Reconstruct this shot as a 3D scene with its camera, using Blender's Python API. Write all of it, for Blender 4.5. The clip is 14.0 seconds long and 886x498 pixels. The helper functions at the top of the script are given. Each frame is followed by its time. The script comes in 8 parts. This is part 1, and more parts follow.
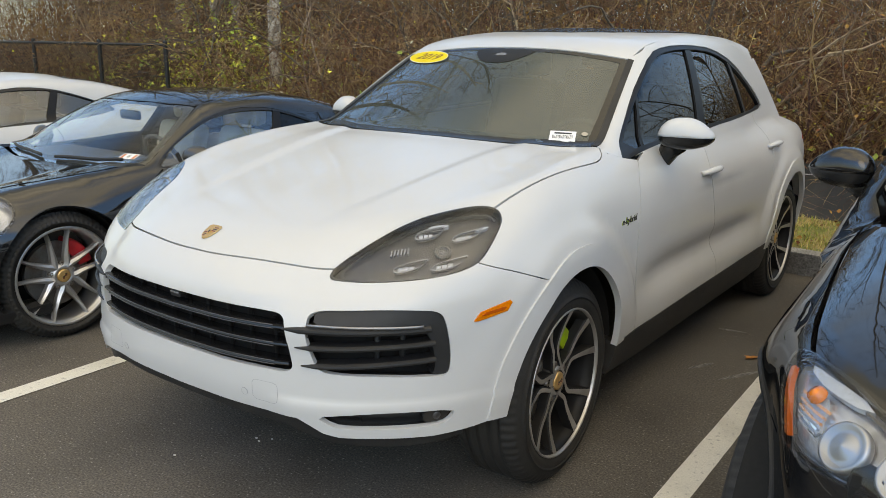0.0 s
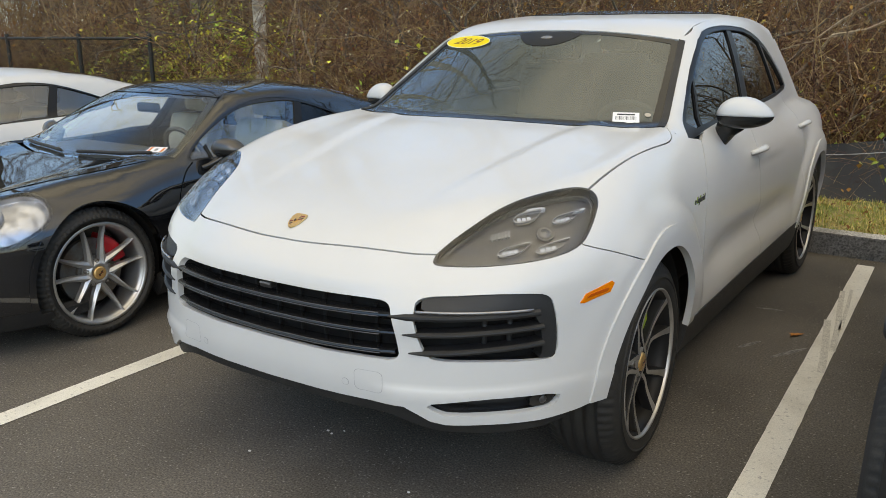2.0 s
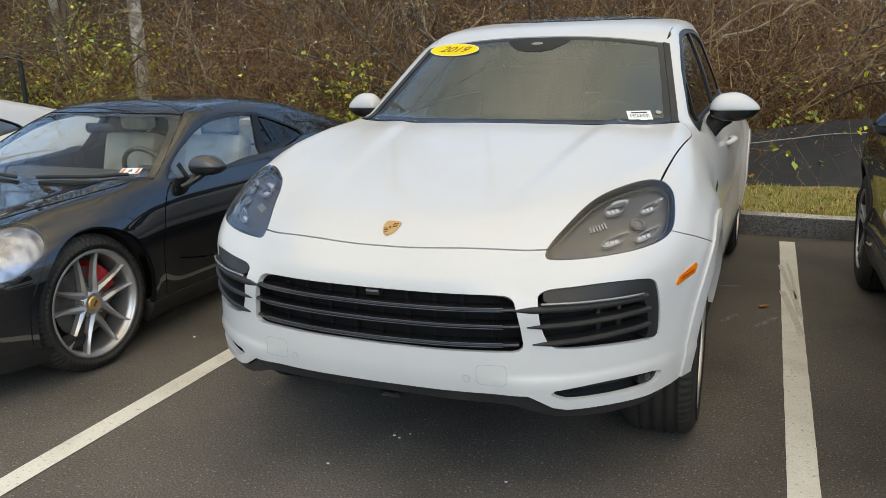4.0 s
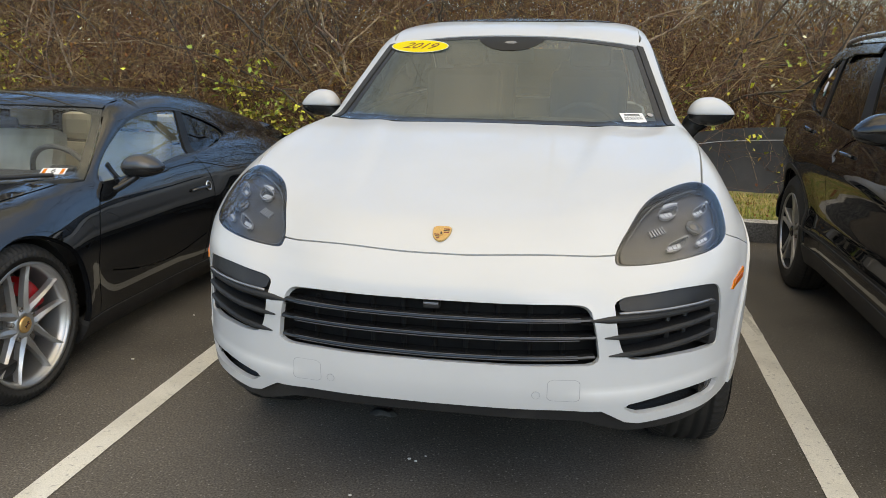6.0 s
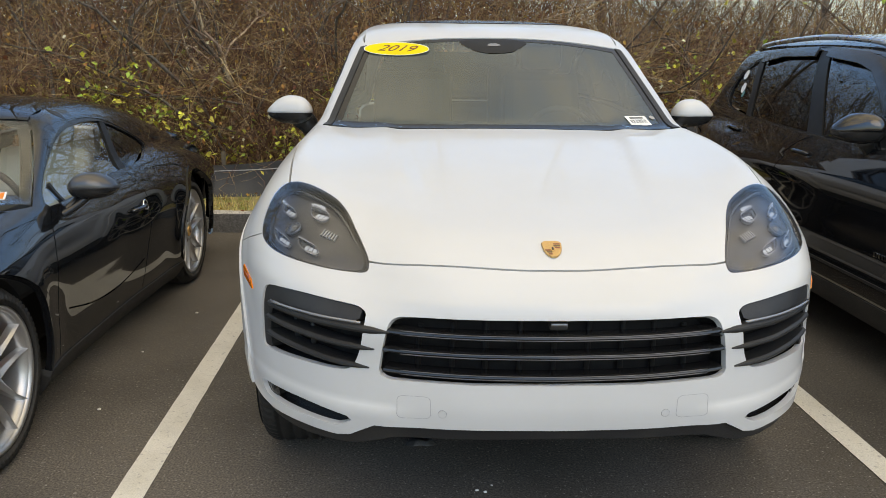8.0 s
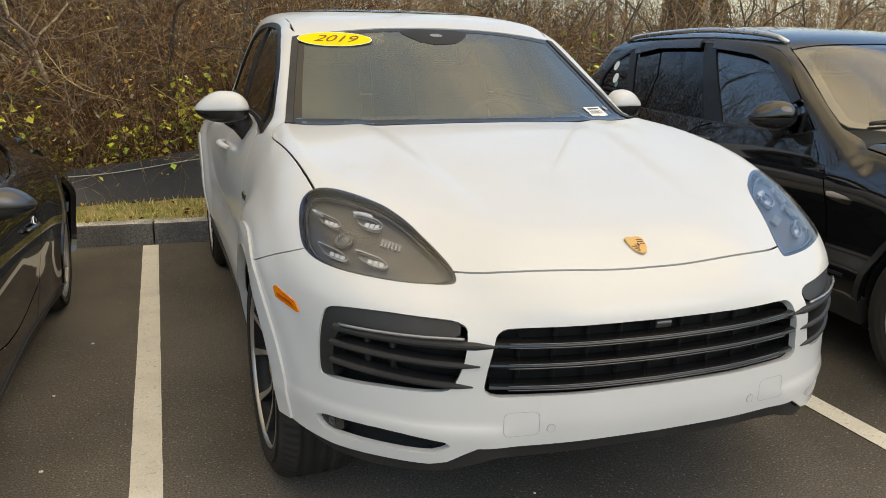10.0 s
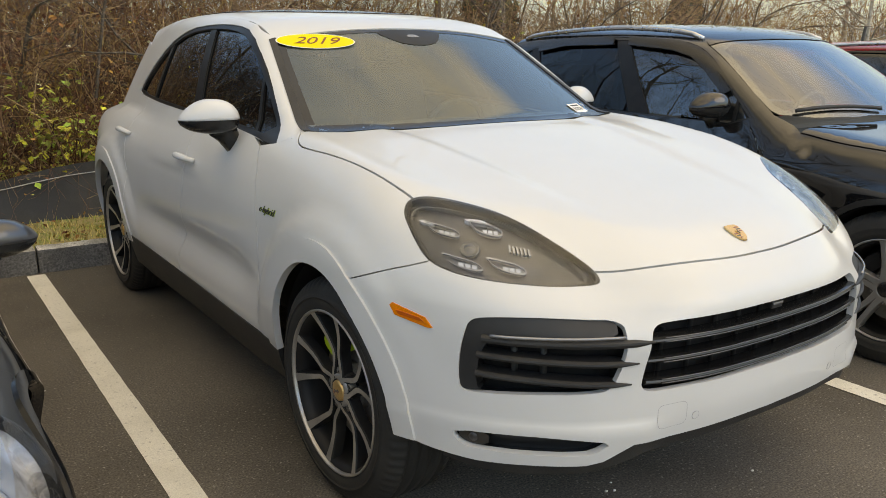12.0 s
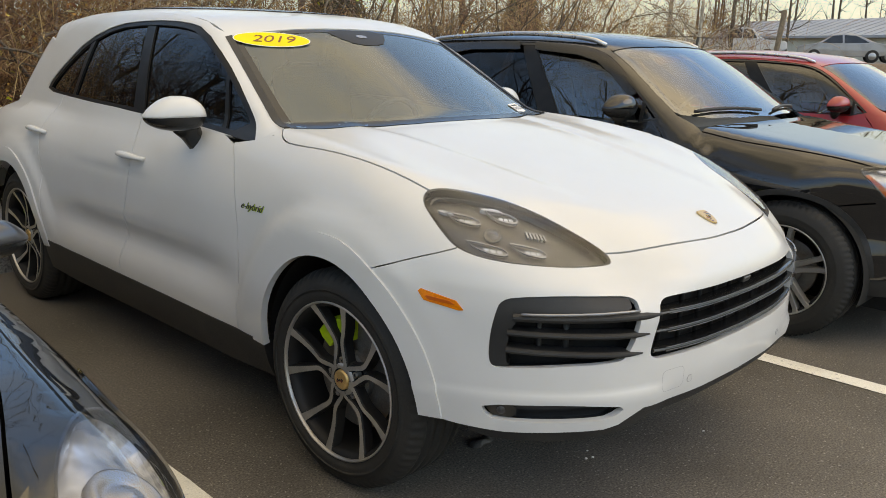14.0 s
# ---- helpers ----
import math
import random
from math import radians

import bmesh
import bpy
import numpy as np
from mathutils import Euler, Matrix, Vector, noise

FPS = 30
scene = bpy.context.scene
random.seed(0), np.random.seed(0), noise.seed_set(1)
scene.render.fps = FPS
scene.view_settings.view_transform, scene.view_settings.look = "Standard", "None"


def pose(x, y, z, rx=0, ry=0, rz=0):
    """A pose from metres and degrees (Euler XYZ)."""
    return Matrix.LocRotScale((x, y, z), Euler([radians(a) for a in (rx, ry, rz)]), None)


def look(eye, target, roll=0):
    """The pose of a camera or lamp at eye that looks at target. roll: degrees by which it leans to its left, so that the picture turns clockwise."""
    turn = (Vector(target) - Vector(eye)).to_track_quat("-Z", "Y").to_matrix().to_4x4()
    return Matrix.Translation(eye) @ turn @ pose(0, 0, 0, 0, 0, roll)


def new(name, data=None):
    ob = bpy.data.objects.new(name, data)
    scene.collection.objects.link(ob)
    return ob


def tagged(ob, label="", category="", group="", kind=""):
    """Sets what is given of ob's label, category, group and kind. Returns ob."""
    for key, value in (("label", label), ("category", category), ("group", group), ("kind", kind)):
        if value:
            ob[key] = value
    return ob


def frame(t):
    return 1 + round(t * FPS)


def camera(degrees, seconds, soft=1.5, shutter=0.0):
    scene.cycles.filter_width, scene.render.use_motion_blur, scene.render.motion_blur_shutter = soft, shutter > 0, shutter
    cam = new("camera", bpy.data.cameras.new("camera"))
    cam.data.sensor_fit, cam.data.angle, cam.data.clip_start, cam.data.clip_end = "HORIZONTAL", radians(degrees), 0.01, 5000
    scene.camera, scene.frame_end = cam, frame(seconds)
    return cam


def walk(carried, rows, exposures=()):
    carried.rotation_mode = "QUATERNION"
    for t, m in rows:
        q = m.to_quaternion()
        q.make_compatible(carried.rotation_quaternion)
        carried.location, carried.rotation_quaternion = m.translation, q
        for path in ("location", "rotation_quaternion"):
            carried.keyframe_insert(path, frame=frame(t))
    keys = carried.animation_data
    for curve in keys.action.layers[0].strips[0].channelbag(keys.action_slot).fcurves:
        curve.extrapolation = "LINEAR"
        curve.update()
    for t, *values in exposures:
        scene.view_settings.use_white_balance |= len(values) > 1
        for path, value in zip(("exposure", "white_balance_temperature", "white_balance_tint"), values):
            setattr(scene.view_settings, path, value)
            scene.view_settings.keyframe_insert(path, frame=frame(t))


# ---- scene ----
cam = camera(57.1, 14.0, soft=0.8)
PATH = [
    (0, (2.192, -2.471, 1.555), (1.05, -0.904, 1.065), 0.8),
    (0.5, (2.181, -2.48, 1.549), (1.041, -0.913, 1.055), 1.0),
    (1, (2.101, -2.581, 1.551), (0.964, -1.015, 1.048), 0.3),
    (1.5, (1.996, -2.659, 1.554), (0.896, -1.066, 1.051), -0.3),
    (2, (1.836, -2.687, 1.52), (0.767, -1.075, 1.011), -0.1),
    (2.5, (1.657, -2.727, 1.517), (0.711, -1.041, 1.006), 0.4),
    (3, (1.483, -2.929, 1.535), (0.641, -1.187, 1.028), -0.7),
    (3.2, (1.423, -3.004, 1.537), (0.597, -1.254, 1.034), -1.0),
    (5.3, (0.721, -3.224, 1.512), (0.211, -1.354, 1.021), -0.3),
    (5.5, (0.649, -3.23, 1.511), (0.181, -1.348, 1.021), 0.1),
    (6, (0.453, -3.157, 1.489), (0.093, -1.251, 1.004), 0.6),
    (6.5, (0.268, -3.145, 1.49), (-0.014, -1.224, 1.007), 1.0),
    (7, (0.035, -3.178, 1.505), (-0.081, -1.239, 1.029), 0.3),
    (7.5, (-0.198, -3.125, 1.478), (-0.212, -1.183, 1.001), 0.5),
    (8, (-0.41, -3.019, 1.479), (-0.324, -1.078, 1.005), 0.7),
    (8.5, (-0.635, -2.995, 1.476), (-0.374, -1.068, 1.01), 1.4),
    (8.7, (-0.735, -2.989, 1.48), (-0.399, -1.073, 1.016), 1.6),
    (10.8, (-1.482, -2.409, 1.427), (-0.693, -0.639, 0.935), -0.2),
    (11, (-1.55, -2.347, 1.419), (-0.714, -0.598, 0.929), -0.4),
    (11.5, (-1.733, -2.23, 1.445), (-0.787, -0.536, 0.957), -0.5),
    (12, (-2.01, -2.232, 1.462), (-0.926, -0.622, 0.979), -0.0),
    (12.5, (-2.211, -2.163, 1.447), (-1.082, -0.581, 0.971), 0.3),
    (13, (-2.346, -2.063, 1.451), (-1.124, -0.552, 0.979), 0.2),
    (13.5, (-2.465, -2.027, 1.455), (-1.157, -0.59, 0.981), 0.5),
    (14, (-2.497, -2.021, 1.449), (-1.113, -0.657, 0.977), 1.1),
]
walk(cam, [(t, look(eye, target, roll)) for t, eye, target, roll in PATH],
     [(0, -0.61, 13300, 10), (3, -0.62, 12900, 10), (6, -0.62, 13000, 11), (8.5, -0.55, 14200, 12), (11, -0.55, 17600, 13), (14, -0.54, 16200, 13)])

# ---- sky, sun, exposure ----
SUN_AZIMUTH, SUN_HEIGHT = 150.0, 31.0
world = bpy.data.worlds.new("sky")
scene.world = world
world.use_nodes = True
wn, wl = world.node_tree.nodes, world.node_tree.links
wn.clear()
w_out, w_bg, w_sky = wn.new("ShaderNodeOutputWorld"), wn.new("ShaderNodeBackground"), wn.new("ShaderNodeTexSky")
w_sky.sky_type, w_sky.sun_disc = "NISHITA", False
w_sky.sun_elevation, w_sky.sun_rotation = radians(SUN_HEIGHT), radians(SUN_AZIMUTH)
w_sky.air_density, w_sky.dust_density, w_sky.ozone_density = 1.0, 0.1, 3.0
w_co, w_map, w_noise, w_ramp, w_mix = (wn.new("ShaderNodeTexCoord"), wn.new("ShaderNodeMapping"), wn.new("ShaderNodeTexNoise"),
                                       wn.new("ShaderNodeValToRGB"), wn.new("ShaderNodeMix"))
w_map.inputs["Scale"].default_value = (1.0, 1.0, 2.4)
w_map.inputs["Location"].default_value = (0.7, 0.2, 0.1)
w_noise.inputs["Scale"].default_value, w_noise.inputs["Detail"].default_value = 2.0, 5.0
w_noise.inputs["Roughness"].default_value = 0.55
w_ramp.color_ramp.elements[0].position, w_ramp.color_ramp.elements[1].position = 0.36, 0.74
w_mix.data_type = "RGBA"
w_puff, w_tone = wn.new("ShaderNodeTexNoise"), wn.new("ShaderNodeMix")
w_puff.inputs["Scale"].default_value, w_puff.inputs["Detail"].default_value = 2.6, 2.5
w_tone.data_type = "RGBA"
w_tone.inputs["A"].default_value, w_tone.inputs["B"].default_value = (4.6, 5.7, 6.9, 1), (16.6, 18.2, 19.8, 1)
wl.new(w_co.outputs["Generated"], w_puff.inputs["Vector"])
w_dot, w_half, w_sum = wn.new("ShaderNodeVectorMath"), wn.new("ShaderNodeMath"), wn.new("ShaderNodeMath")
w_dot.operation, w_half.operation = "DOT_PRODUCT", "MULTIPLY_ADD"
w_dot.inputs[1].default_value = (math.sin(radians(SUN_AZIMUTH)) * math.cos(radians(SUN_HEIGHT)), math.cos(radians(SUN_AZIMUTH)) * math.cos(radians(SUN_HEIGHT)), math.sin(radians(SUN_HEIGHT)))
wl.new(w_co.outputs["Generated"], w_dot.inputs[0])
wl.new(w_dot.outputs["Value"], w_half.inputs[0])
w_half.inputs[1].default_value, w_half.inputs[2].default_value = 1.6, -0.26
wl.new(w_half.outputs["Value"], w_sum.inputs[0])
w_gain = wn.new("ShaderNodeMath")
w_gain.operation = "MULTIPLY_ADD"
w_gain.inputs[1].default_value, w_gain.inputs[2].default_value = 2.2, -0.60
wl.new(w_puff.outputs["Fac"], w_gain.inputs[0])
wl.new(w_gain.outputs["Value"], w_sum.inputs[1])
wl.new(w_sum.outputs["Value"], w_tone.inputs["Factor"])
wl.new(w_tone.outputs["Result"], w_mix.inputs["B"])
wl.new(w_co.outputs["Generated"], w_map.inputs["Vector"])
wl.new(w_map.outputs["Vector"], w_noise.inputs["Vector"])
w_sep, w_up, w_add = wn.new("ShaderNodeSeparateXYZ"), wn.new("ShaderNodeMapRange"), wn.new("ShaderNodeMath")
wl.new(w_co.outputs["Generated"], w_sep.inputs["Vector"])
wl.new(w_sep.outputs["Z"], w_up.inputs["Value"])
w_up.inputs["From Min"].default_value, w_up.inputs["From Max"].default_value = 0.41, 0.83
w_up.inputs["To Min"].default_value, w_up.inputs["To Max"].default_value = -0.22, 0.24
wl.new(w_noise.outputs["Fac"], w_add.inputs[0])
wl.new(w_up.outputs["Result"], w_add.inputs[1])
wl.new(w_add.outputs["Value"], w_ramp.inputs["Fac"])
wl.new(w_ramp.outputs["Color"], w_mix.inputs["Factor"])
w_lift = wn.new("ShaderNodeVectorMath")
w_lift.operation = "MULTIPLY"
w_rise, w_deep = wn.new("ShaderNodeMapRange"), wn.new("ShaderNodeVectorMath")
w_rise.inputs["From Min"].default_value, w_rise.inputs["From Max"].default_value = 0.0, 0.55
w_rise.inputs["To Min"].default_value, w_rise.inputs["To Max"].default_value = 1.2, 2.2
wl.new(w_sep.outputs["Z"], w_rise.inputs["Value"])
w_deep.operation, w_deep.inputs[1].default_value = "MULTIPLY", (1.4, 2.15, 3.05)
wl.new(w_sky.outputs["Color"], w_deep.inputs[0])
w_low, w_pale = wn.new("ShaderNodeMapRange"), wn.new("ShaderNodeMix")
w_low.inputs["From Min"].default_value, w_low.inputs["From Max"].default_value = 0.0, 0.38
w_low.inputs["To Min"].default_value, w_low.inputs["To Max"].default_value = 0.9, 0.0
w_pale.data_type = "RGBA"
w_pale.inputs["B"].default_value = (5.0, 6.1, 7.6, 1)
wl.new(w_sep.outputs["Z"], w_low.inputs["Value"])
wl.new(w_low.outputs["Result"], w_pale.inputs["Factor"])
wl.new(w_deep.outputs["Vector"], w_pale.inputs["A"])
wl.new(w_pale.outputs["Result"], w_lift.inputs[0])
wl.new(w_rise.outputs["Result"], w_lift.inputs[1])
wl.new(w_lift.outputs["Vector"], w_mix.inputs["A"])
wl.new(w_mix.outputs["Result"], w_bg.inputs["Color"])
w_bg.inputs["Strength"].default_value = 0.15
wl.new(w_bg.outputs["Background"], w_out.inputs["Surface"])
sun = new("sun", bpy.data.lights.new("sun", "SUN"))
sun.data.energy, sun.data.angle, sun.data.color = 0.75, radians(36), (1.0, 0.94, 0.86)
_az, _el = radians(SUN_AZIMUTH), radians(SUN_HEIGHT)
sun.matrix_world = look((0, 0, 30), Vector((0, 0, 30)) - Vector((math.sin(_az) * math.cos(_el), math.cos(_az) * math.cos(_el), math.sin(_el))))


# ---- materials ----
def material(name, colour, rough=0.5, metal=0.0, spots=None, spot_scale=40.0, spot_range=(0.45, 0.6), grain=0.0, grain_scale=300.0,
             bump=0.0, bump_scale=200.0, coat=0.0, spec=0.5, rough_vary=0.0, space="Object", per_object=0.0, island=0.0, stain=None, stain_scale=2.0, stain_range=(0.45, 0.65), coat_ior=1.5, coat_rough=0.03):
    """A surface: base colour, large stains, small spots, fine grain and relief."""
    m = bpy.data.materials.new(name)
    m.use_nodes = True
    n, l = m.node_tree.nodes, m.node_tree.links
    b = n["Principled BSDF"]
    b.inputs["Roughness"].default_value, b.inputs["Metallic"].default_value = rough, metal
    b.inputs["Coat Weight"].default_value, b.inputs["Coat Roughness"].default_value, b.inputs["Coat IOR"].default_value = coat, coat_rough, coat_ior
    b.inputs["Specular IOR Level"].default_value = spec
    co = n.new("ShaderNodeTexCoord")

    def noise_node(scale, detail=4.0):
        t = n.new("ShaderNodeTexNoise")
        t.inputs["Scale"].default_value, t.inputs["Detail"].default_value = scale, detail
        l.new(co.outputs[space], t.inputs["Vector"])
        return t.outputs["Fac"]

    def ramped(value, low, high):
        r = n.new("ShaderNodeMapRange")
        r.inputs["From Min"].default_value, r.inputs["From Max"].default_value = low, high
        l.new(value, r.inputs["Value"])
        return r.outputs["Result"]

    def mixed(fac, a, c, mode="MIX"):
        x = n.new("ShaderNodeMix")
        x.data_type, x.blend_type = "RGBA", mode
        if isinstance(fac, float):
            x.inputs["Factor"].default_value = fac
        else:
            l.new(fac, x.inputs["Factor"])
        for key, v in (("A", a), ("B", c)):
            if isinstance(v, tuple):
                x.inputs[key].default_value = (*v, 1)
            else:
                l.new(v, x.inputs[key])
        return x.outputs["Result"]

    col = tuple(colour)
    if stain:
        col = mixed(ramped(noise_node(stain_scale, 6.0), *stain_range), col, tuple(stain))
    if spots:
        col = mixed(ramped(noise_node(spot_scale), *spot_range), col, tuple(spots))
    if grain:
        g = ramped(noise_node(grain_scale, 2.0), 0.3, 0.7)
        grey = n.new("ShaderNodeMapRange")
        grey.inputs["To Min"].default_value, grey.inputs["To Max"].default_value = 1 - grain, 1 + grain
        l.new(g, grey.inputs["Value"])
        comb = n.new("ShaderNodeCombineColor")
        for k in range(3):
            l.new(grey.outputs["Result"], comb.inputs[k])
        col = mixed(1.0, col, comb.outputs["Color"], "MULTIPLY")
    if per_object or island:
        src = n.new("ShaderNodeObjectInfo").outputs["Random"] if per_object else n.new("ShaderNodeNewGeometry").outputs["Random Per Island"]
        hsv = n.new("ShaderNodeHueSaturation")
        amount = per_object or island
        for key, a, c in (("Value", 1 - amount, 1 + amount), ("Hue", 0.5 - 0.05 * amount, 0.5 + 0.05 * amount)):
            r = n.new("ShaderNodeMapRange")
            r.inputs["To Min"].default_value, r.inputs["To Max"].default_value = a, c
            l.new(src, r.inputs["Value"])
            l.new(r.outputs["Result"], hsv.inputs[key])
        if isinstance(col, tuple):
            hsv.inputs["Color"].default_value = (*col, 1)
        else:
            l.new(col, hsv.inputs["Color"])
        col = hsv.outputs["Color"]
    if isinstance(col, tuple):
        b.inputs["Base Color"].default_value = (*col, 1)
    else:
        l.new(col, b.inputs["Base Color"])
    if rough_vary:
        r = n.new("ShaderNodeMapRange")
        r.inputs["To Min"].default_value, r.inputs["To Max"].default_value = max(rough - rough_vary, 0.02), min(rough + rough_vary, 1)
        l.new(noise_node(18.0, 6.0), r.inputs["Value"])
        l.new(r.outputs["Result"], b.inputs["Roughness"])
    if bump:
        k = n.new("ShaderNodeBump")
        k.inputs["Strength"].default_value, k.inputs["Distance"].default_value = bump, 0.004
        l.new(noise_node(bump_scale, 3.0), k.inputs["Height"])
        l.new(k.outputs["Normal"], b.inputs["Normal"])
    return m


def glass_material(name, tint, ior=1.5, rough=0.0, haze=0.0):
    """A pane: it lets tinted light through and mirrors by its angle."""
    m = bpy.data.materials.new(name)
    m.use_nodes = True
    n, l = m.node_tree.nodes, m.node_tree.links
    n.clear()
    out, mix, clear, gloss, edge = (n.new("ShaderNodeOutputMaterial"), n.new("ShaderNodeMixShader"), n.new("ShaderNodeBsdfTransparent"),
                                    n.new("ShaderNodeBsdfGlossy"), n.new("ShaderNodeLayerWeight"))
    power, share = n.new("ShaderNodeMath"), n.new("ShaderNodeMapRange")
    clear.inputs["Color"].default_value = (*tint, 1)
    gloss.inputs["Roughness"].default_value, gloss.inputs["Color"].default_value = rough, (1, 1, 1, 1)
    edge.inputs["Blend"].default_value = 0.5
    power.operation, power.inputs[1].default_value = "POWER", 5.0
    share.inputs["To Min"].default_value = ((ior - 1) / (ior + 1)) ** 2
    l.new(edge.outputs["Facing"], power.inputs[0])
    l.new(power.outputs["Value"], share.inputs["Value"])
    l.new(share.outputs["Result"], mix.inputs["Fac"])
    # teal-grey diffuse veil mixed into the pane in place of hazy light on it
    if haze:
        film, veil, patch, amount = (n.new("ShaderNodeBsdfDiffuse"), n.new("ShaderNodeMixShader"), n.new("ShaderNodeTexNoise"), n.new("ShaderNodeMapRange"))
        film.inputs["Color"].default_value = (0.40, 0.50, 0.48, 1)
        patch.inputs["Scale"].default_value = 3.0
        amount.inputs["To Min"].default_value, amount.inputs["To Max"].default_value = 0.7 * haze, 1.3 * haze
        l.new(patch.outputs["Fac"], amount.inputs["Value"])
        l.new(amount.outputs["Result"], veil.inputs["Fac"])
        l.new(clear.outputs["BSDF"], veil.inputs[1])
        l.new(film.outputs["BSDF"], veil.inputs[2])
        l.new(veil.outputs["Shader"], mix.inputs[1])
    else:
        l.new(clear.outputs["BSDF"], mix.inputs[1])
    l.new(gloss.outputs["BSDF"], mix.inputs[2])
    l.new(mix.outputs["Shader"], out.inputs["Surface"])
    return m


WHITE_PAINT = material("white_paint", (0.60, 0.595, 0.585), 0.40, coat=0.65, coat_rough=0.06, spec=0.1, stain=(0.585, 0.58, 0.568), stain_scale=3.0, bump=0.01, bump_scale=40)
BLACK_PAINT = material("black_paint", (0.008, 0.009, 0.011), 0.22, coat=1.0, spec=0.0, coat_ior=1.76, stain=(0.006, 0.007, 0.008), stain_scale=4.0)
GREY_PAINT = material("dark_grey_paint", (0.008, 0.008, 0.009), 0.25, metal=0.0, coat=1.0, coat_ior=1.65, spec=0.0, stain=(0.008, 0.008, 0.0085), stain_scale=5.0)
RED_PAINT = material("red_paint", (0.34, 0.008, 0.012), 0.3, coat=0.6, stain=(0.36, 0.01, 0.014))
SILVER_PAINT = material("silver_paint", (0.32, 0.31, 0.31), 0.35, metal=0.5, coat=0.6, stain=(0.26, 0.25, 0.25))
PLASTIC = material("black_plastic", (0.014, 0.014, 0.015), 0.55, grain=0.25, grain_scale=500, bump=0.15, bump_scale=700, stain=(0.024, 0.023, 0.022), stain_scale=6)
GLOSS_BLACK = material("gloss_black_plastic", (0.012, 0.012, 0.013), 0.22, stain=(0.02, 0.02, 0.02), rough_vary=0.08)
# near-black that stands for shade inside grille, intakes and wheel wells
DARK = material("cavity_shade", (0.006, 0.006, 0.006), 0.9, grain=0.3, grain_scale=60)
RUBBER = material("tyre_rubber", (0.018, 0.017, 0.016), 0.72, grain=0.2, grain_scale=200, bump=0.1, bump_scale=300, stain=(0.032, 0.029, 0.026), stain_scale=7, stain_range=(0.5, 0.75))
MACHINED = material("machined_alloy", (0.46, 0.44, 0.42), 0.36, metal=0.7, grain=0.1, grain_scale=400, stain=(0.33, 0.315, 0.30), stain_scale=8)
SILVER_ALLOY = material("silver_alloy", (0.44, 0.44, 0.44), 0.32, metal=0.75, grain=0.08, stain=(0.42, 0.41, 0.40), stain_scale=9)
BLACK_ALLOY = material("black_alloy", (0.010, 0.010, 0.011), 0.5, spec=0.25, stain=(0.018, 0.017, 0.016), stain_scale=9)
STEEL = material("brake_steel", (0.20, 0.19, 0.18), 0.5, metal=0.6, stain=(0.16, 0.12, 0.09), stain_scale=14, grain=0.15)
CHROME = material("chrome", (0.75, 0.75, 0.76), 0.08, metal=1.0, rough_vary=0.04)
LED = material("clear_lamp_block", (0.50, 0.52, 0.54), 0.15, metal=0.1, grain=0.1, grain_scale=120)
LAMP_BED = material("lamp_housing", (0.078, 0.076, 0.078), 0.30, metal=0.5, stain=(0.105, 0.102, 0.104), stain_scale=12, grain=0.15, grain_scale=90)
LAMP_LINE = material("bright_lamp_rim", (0.36, 0.36, 0.37), 0.25, metal=0.5, stain=(0.27, 0.27, 0.28), stain_scale=14)
LAMP_BOWL = material("lamp_bowl", (0.13, 0.129, 0.13), 0.22, metal=0.7, stain=(0.10, 0.10, 0.10), stain_scale=20)
ORANGE = material("amber_lens", (0.85, 0.20, 0.012), 0.18, coat=0.8, grain=0.12, grain_scale=150)
AMBER_DARK = material("amber_lens_inner", (0.55, 0.09, 0.01), 0.25, coat=0.5, grain=0.1)
RED_LENS = material("red_lens", (0.35, 0.01, 0.012), 0.15, coat=0.8)
RED_CALIPER = material("red_caliper", (0.60, 0.015, 0.02), 0.35, coat=0.5, stain=(0.42, 0.015, 0.02), stain_scale=15)
GREEN_CALIPER = material("acid_green_caliper", (0.42, 0.62, 0.02), 0.35, coat=0.5, stain=(0.33, 0.47, 0.03), stain_scale=15)
GOLD = material("gold_enamel", (0.66, 0.40, 0.17), 0.3, metal=0.6, grain=0.15, grain_scale=250)
ENAMEL_RED = material("red_enamel", (0.20, 0.02, 0.012), 0.3, coat=0.5)
ENAMEL_BLACK = material("black_enamel", (0.015, 0.012, 0.010), 0.3, coat=0.5)
DIGIT_RED = material("digit_ink", (0.22, 0.05, 0.02), 0.5)
YELLOW = material("yellow_sticker", (0.86, 0.66, 0.0), 0.45, stain=(0.82, 0.60, 0.0), stain_scale=6)
PAPER = material("white_paper", (0.78, 0.78, 0.77), 0.7, grain=0.04)
INK = material("black_ink", (0.03, 0.03, 0.035), 0.6)
# twigs far back in the woods: the shade of dark gaps put into colour
TWIG_SHADED = material("shaded_deep_twig", (0.055, 0.030, 0.017), 0.9, island=0.6)
LEATHER_BLACK = material("black_leather", (0.05, 0.05, 0.05), 0.55, grain=0.2, grain_scale=250, bump=0.1)
LEATHER_BEIGE = material("beige_leather", (0.62, 0.56, 0.45), 0.6, grain=0.08, grain_scale=200, stain=(0.40, 0.34, 0.26), stain_scale=5)
GLASS_CLEAR = glass_material("windscreen_glass", (0.46, 0.56, 0.54), 1.85, haze=0.115)
GLASS_COUPE = glass_material("coupe_glass", (0.95, 0.98, 0.97), 1.6)
GLASS_SIDE = glass_material("coupe_side_glass", (0.85, 0.90, 0.90), 2.25)
GLASS_DARK = glass_material("privacy_glass", (0.030, 0.032, 0.035), 1.45)
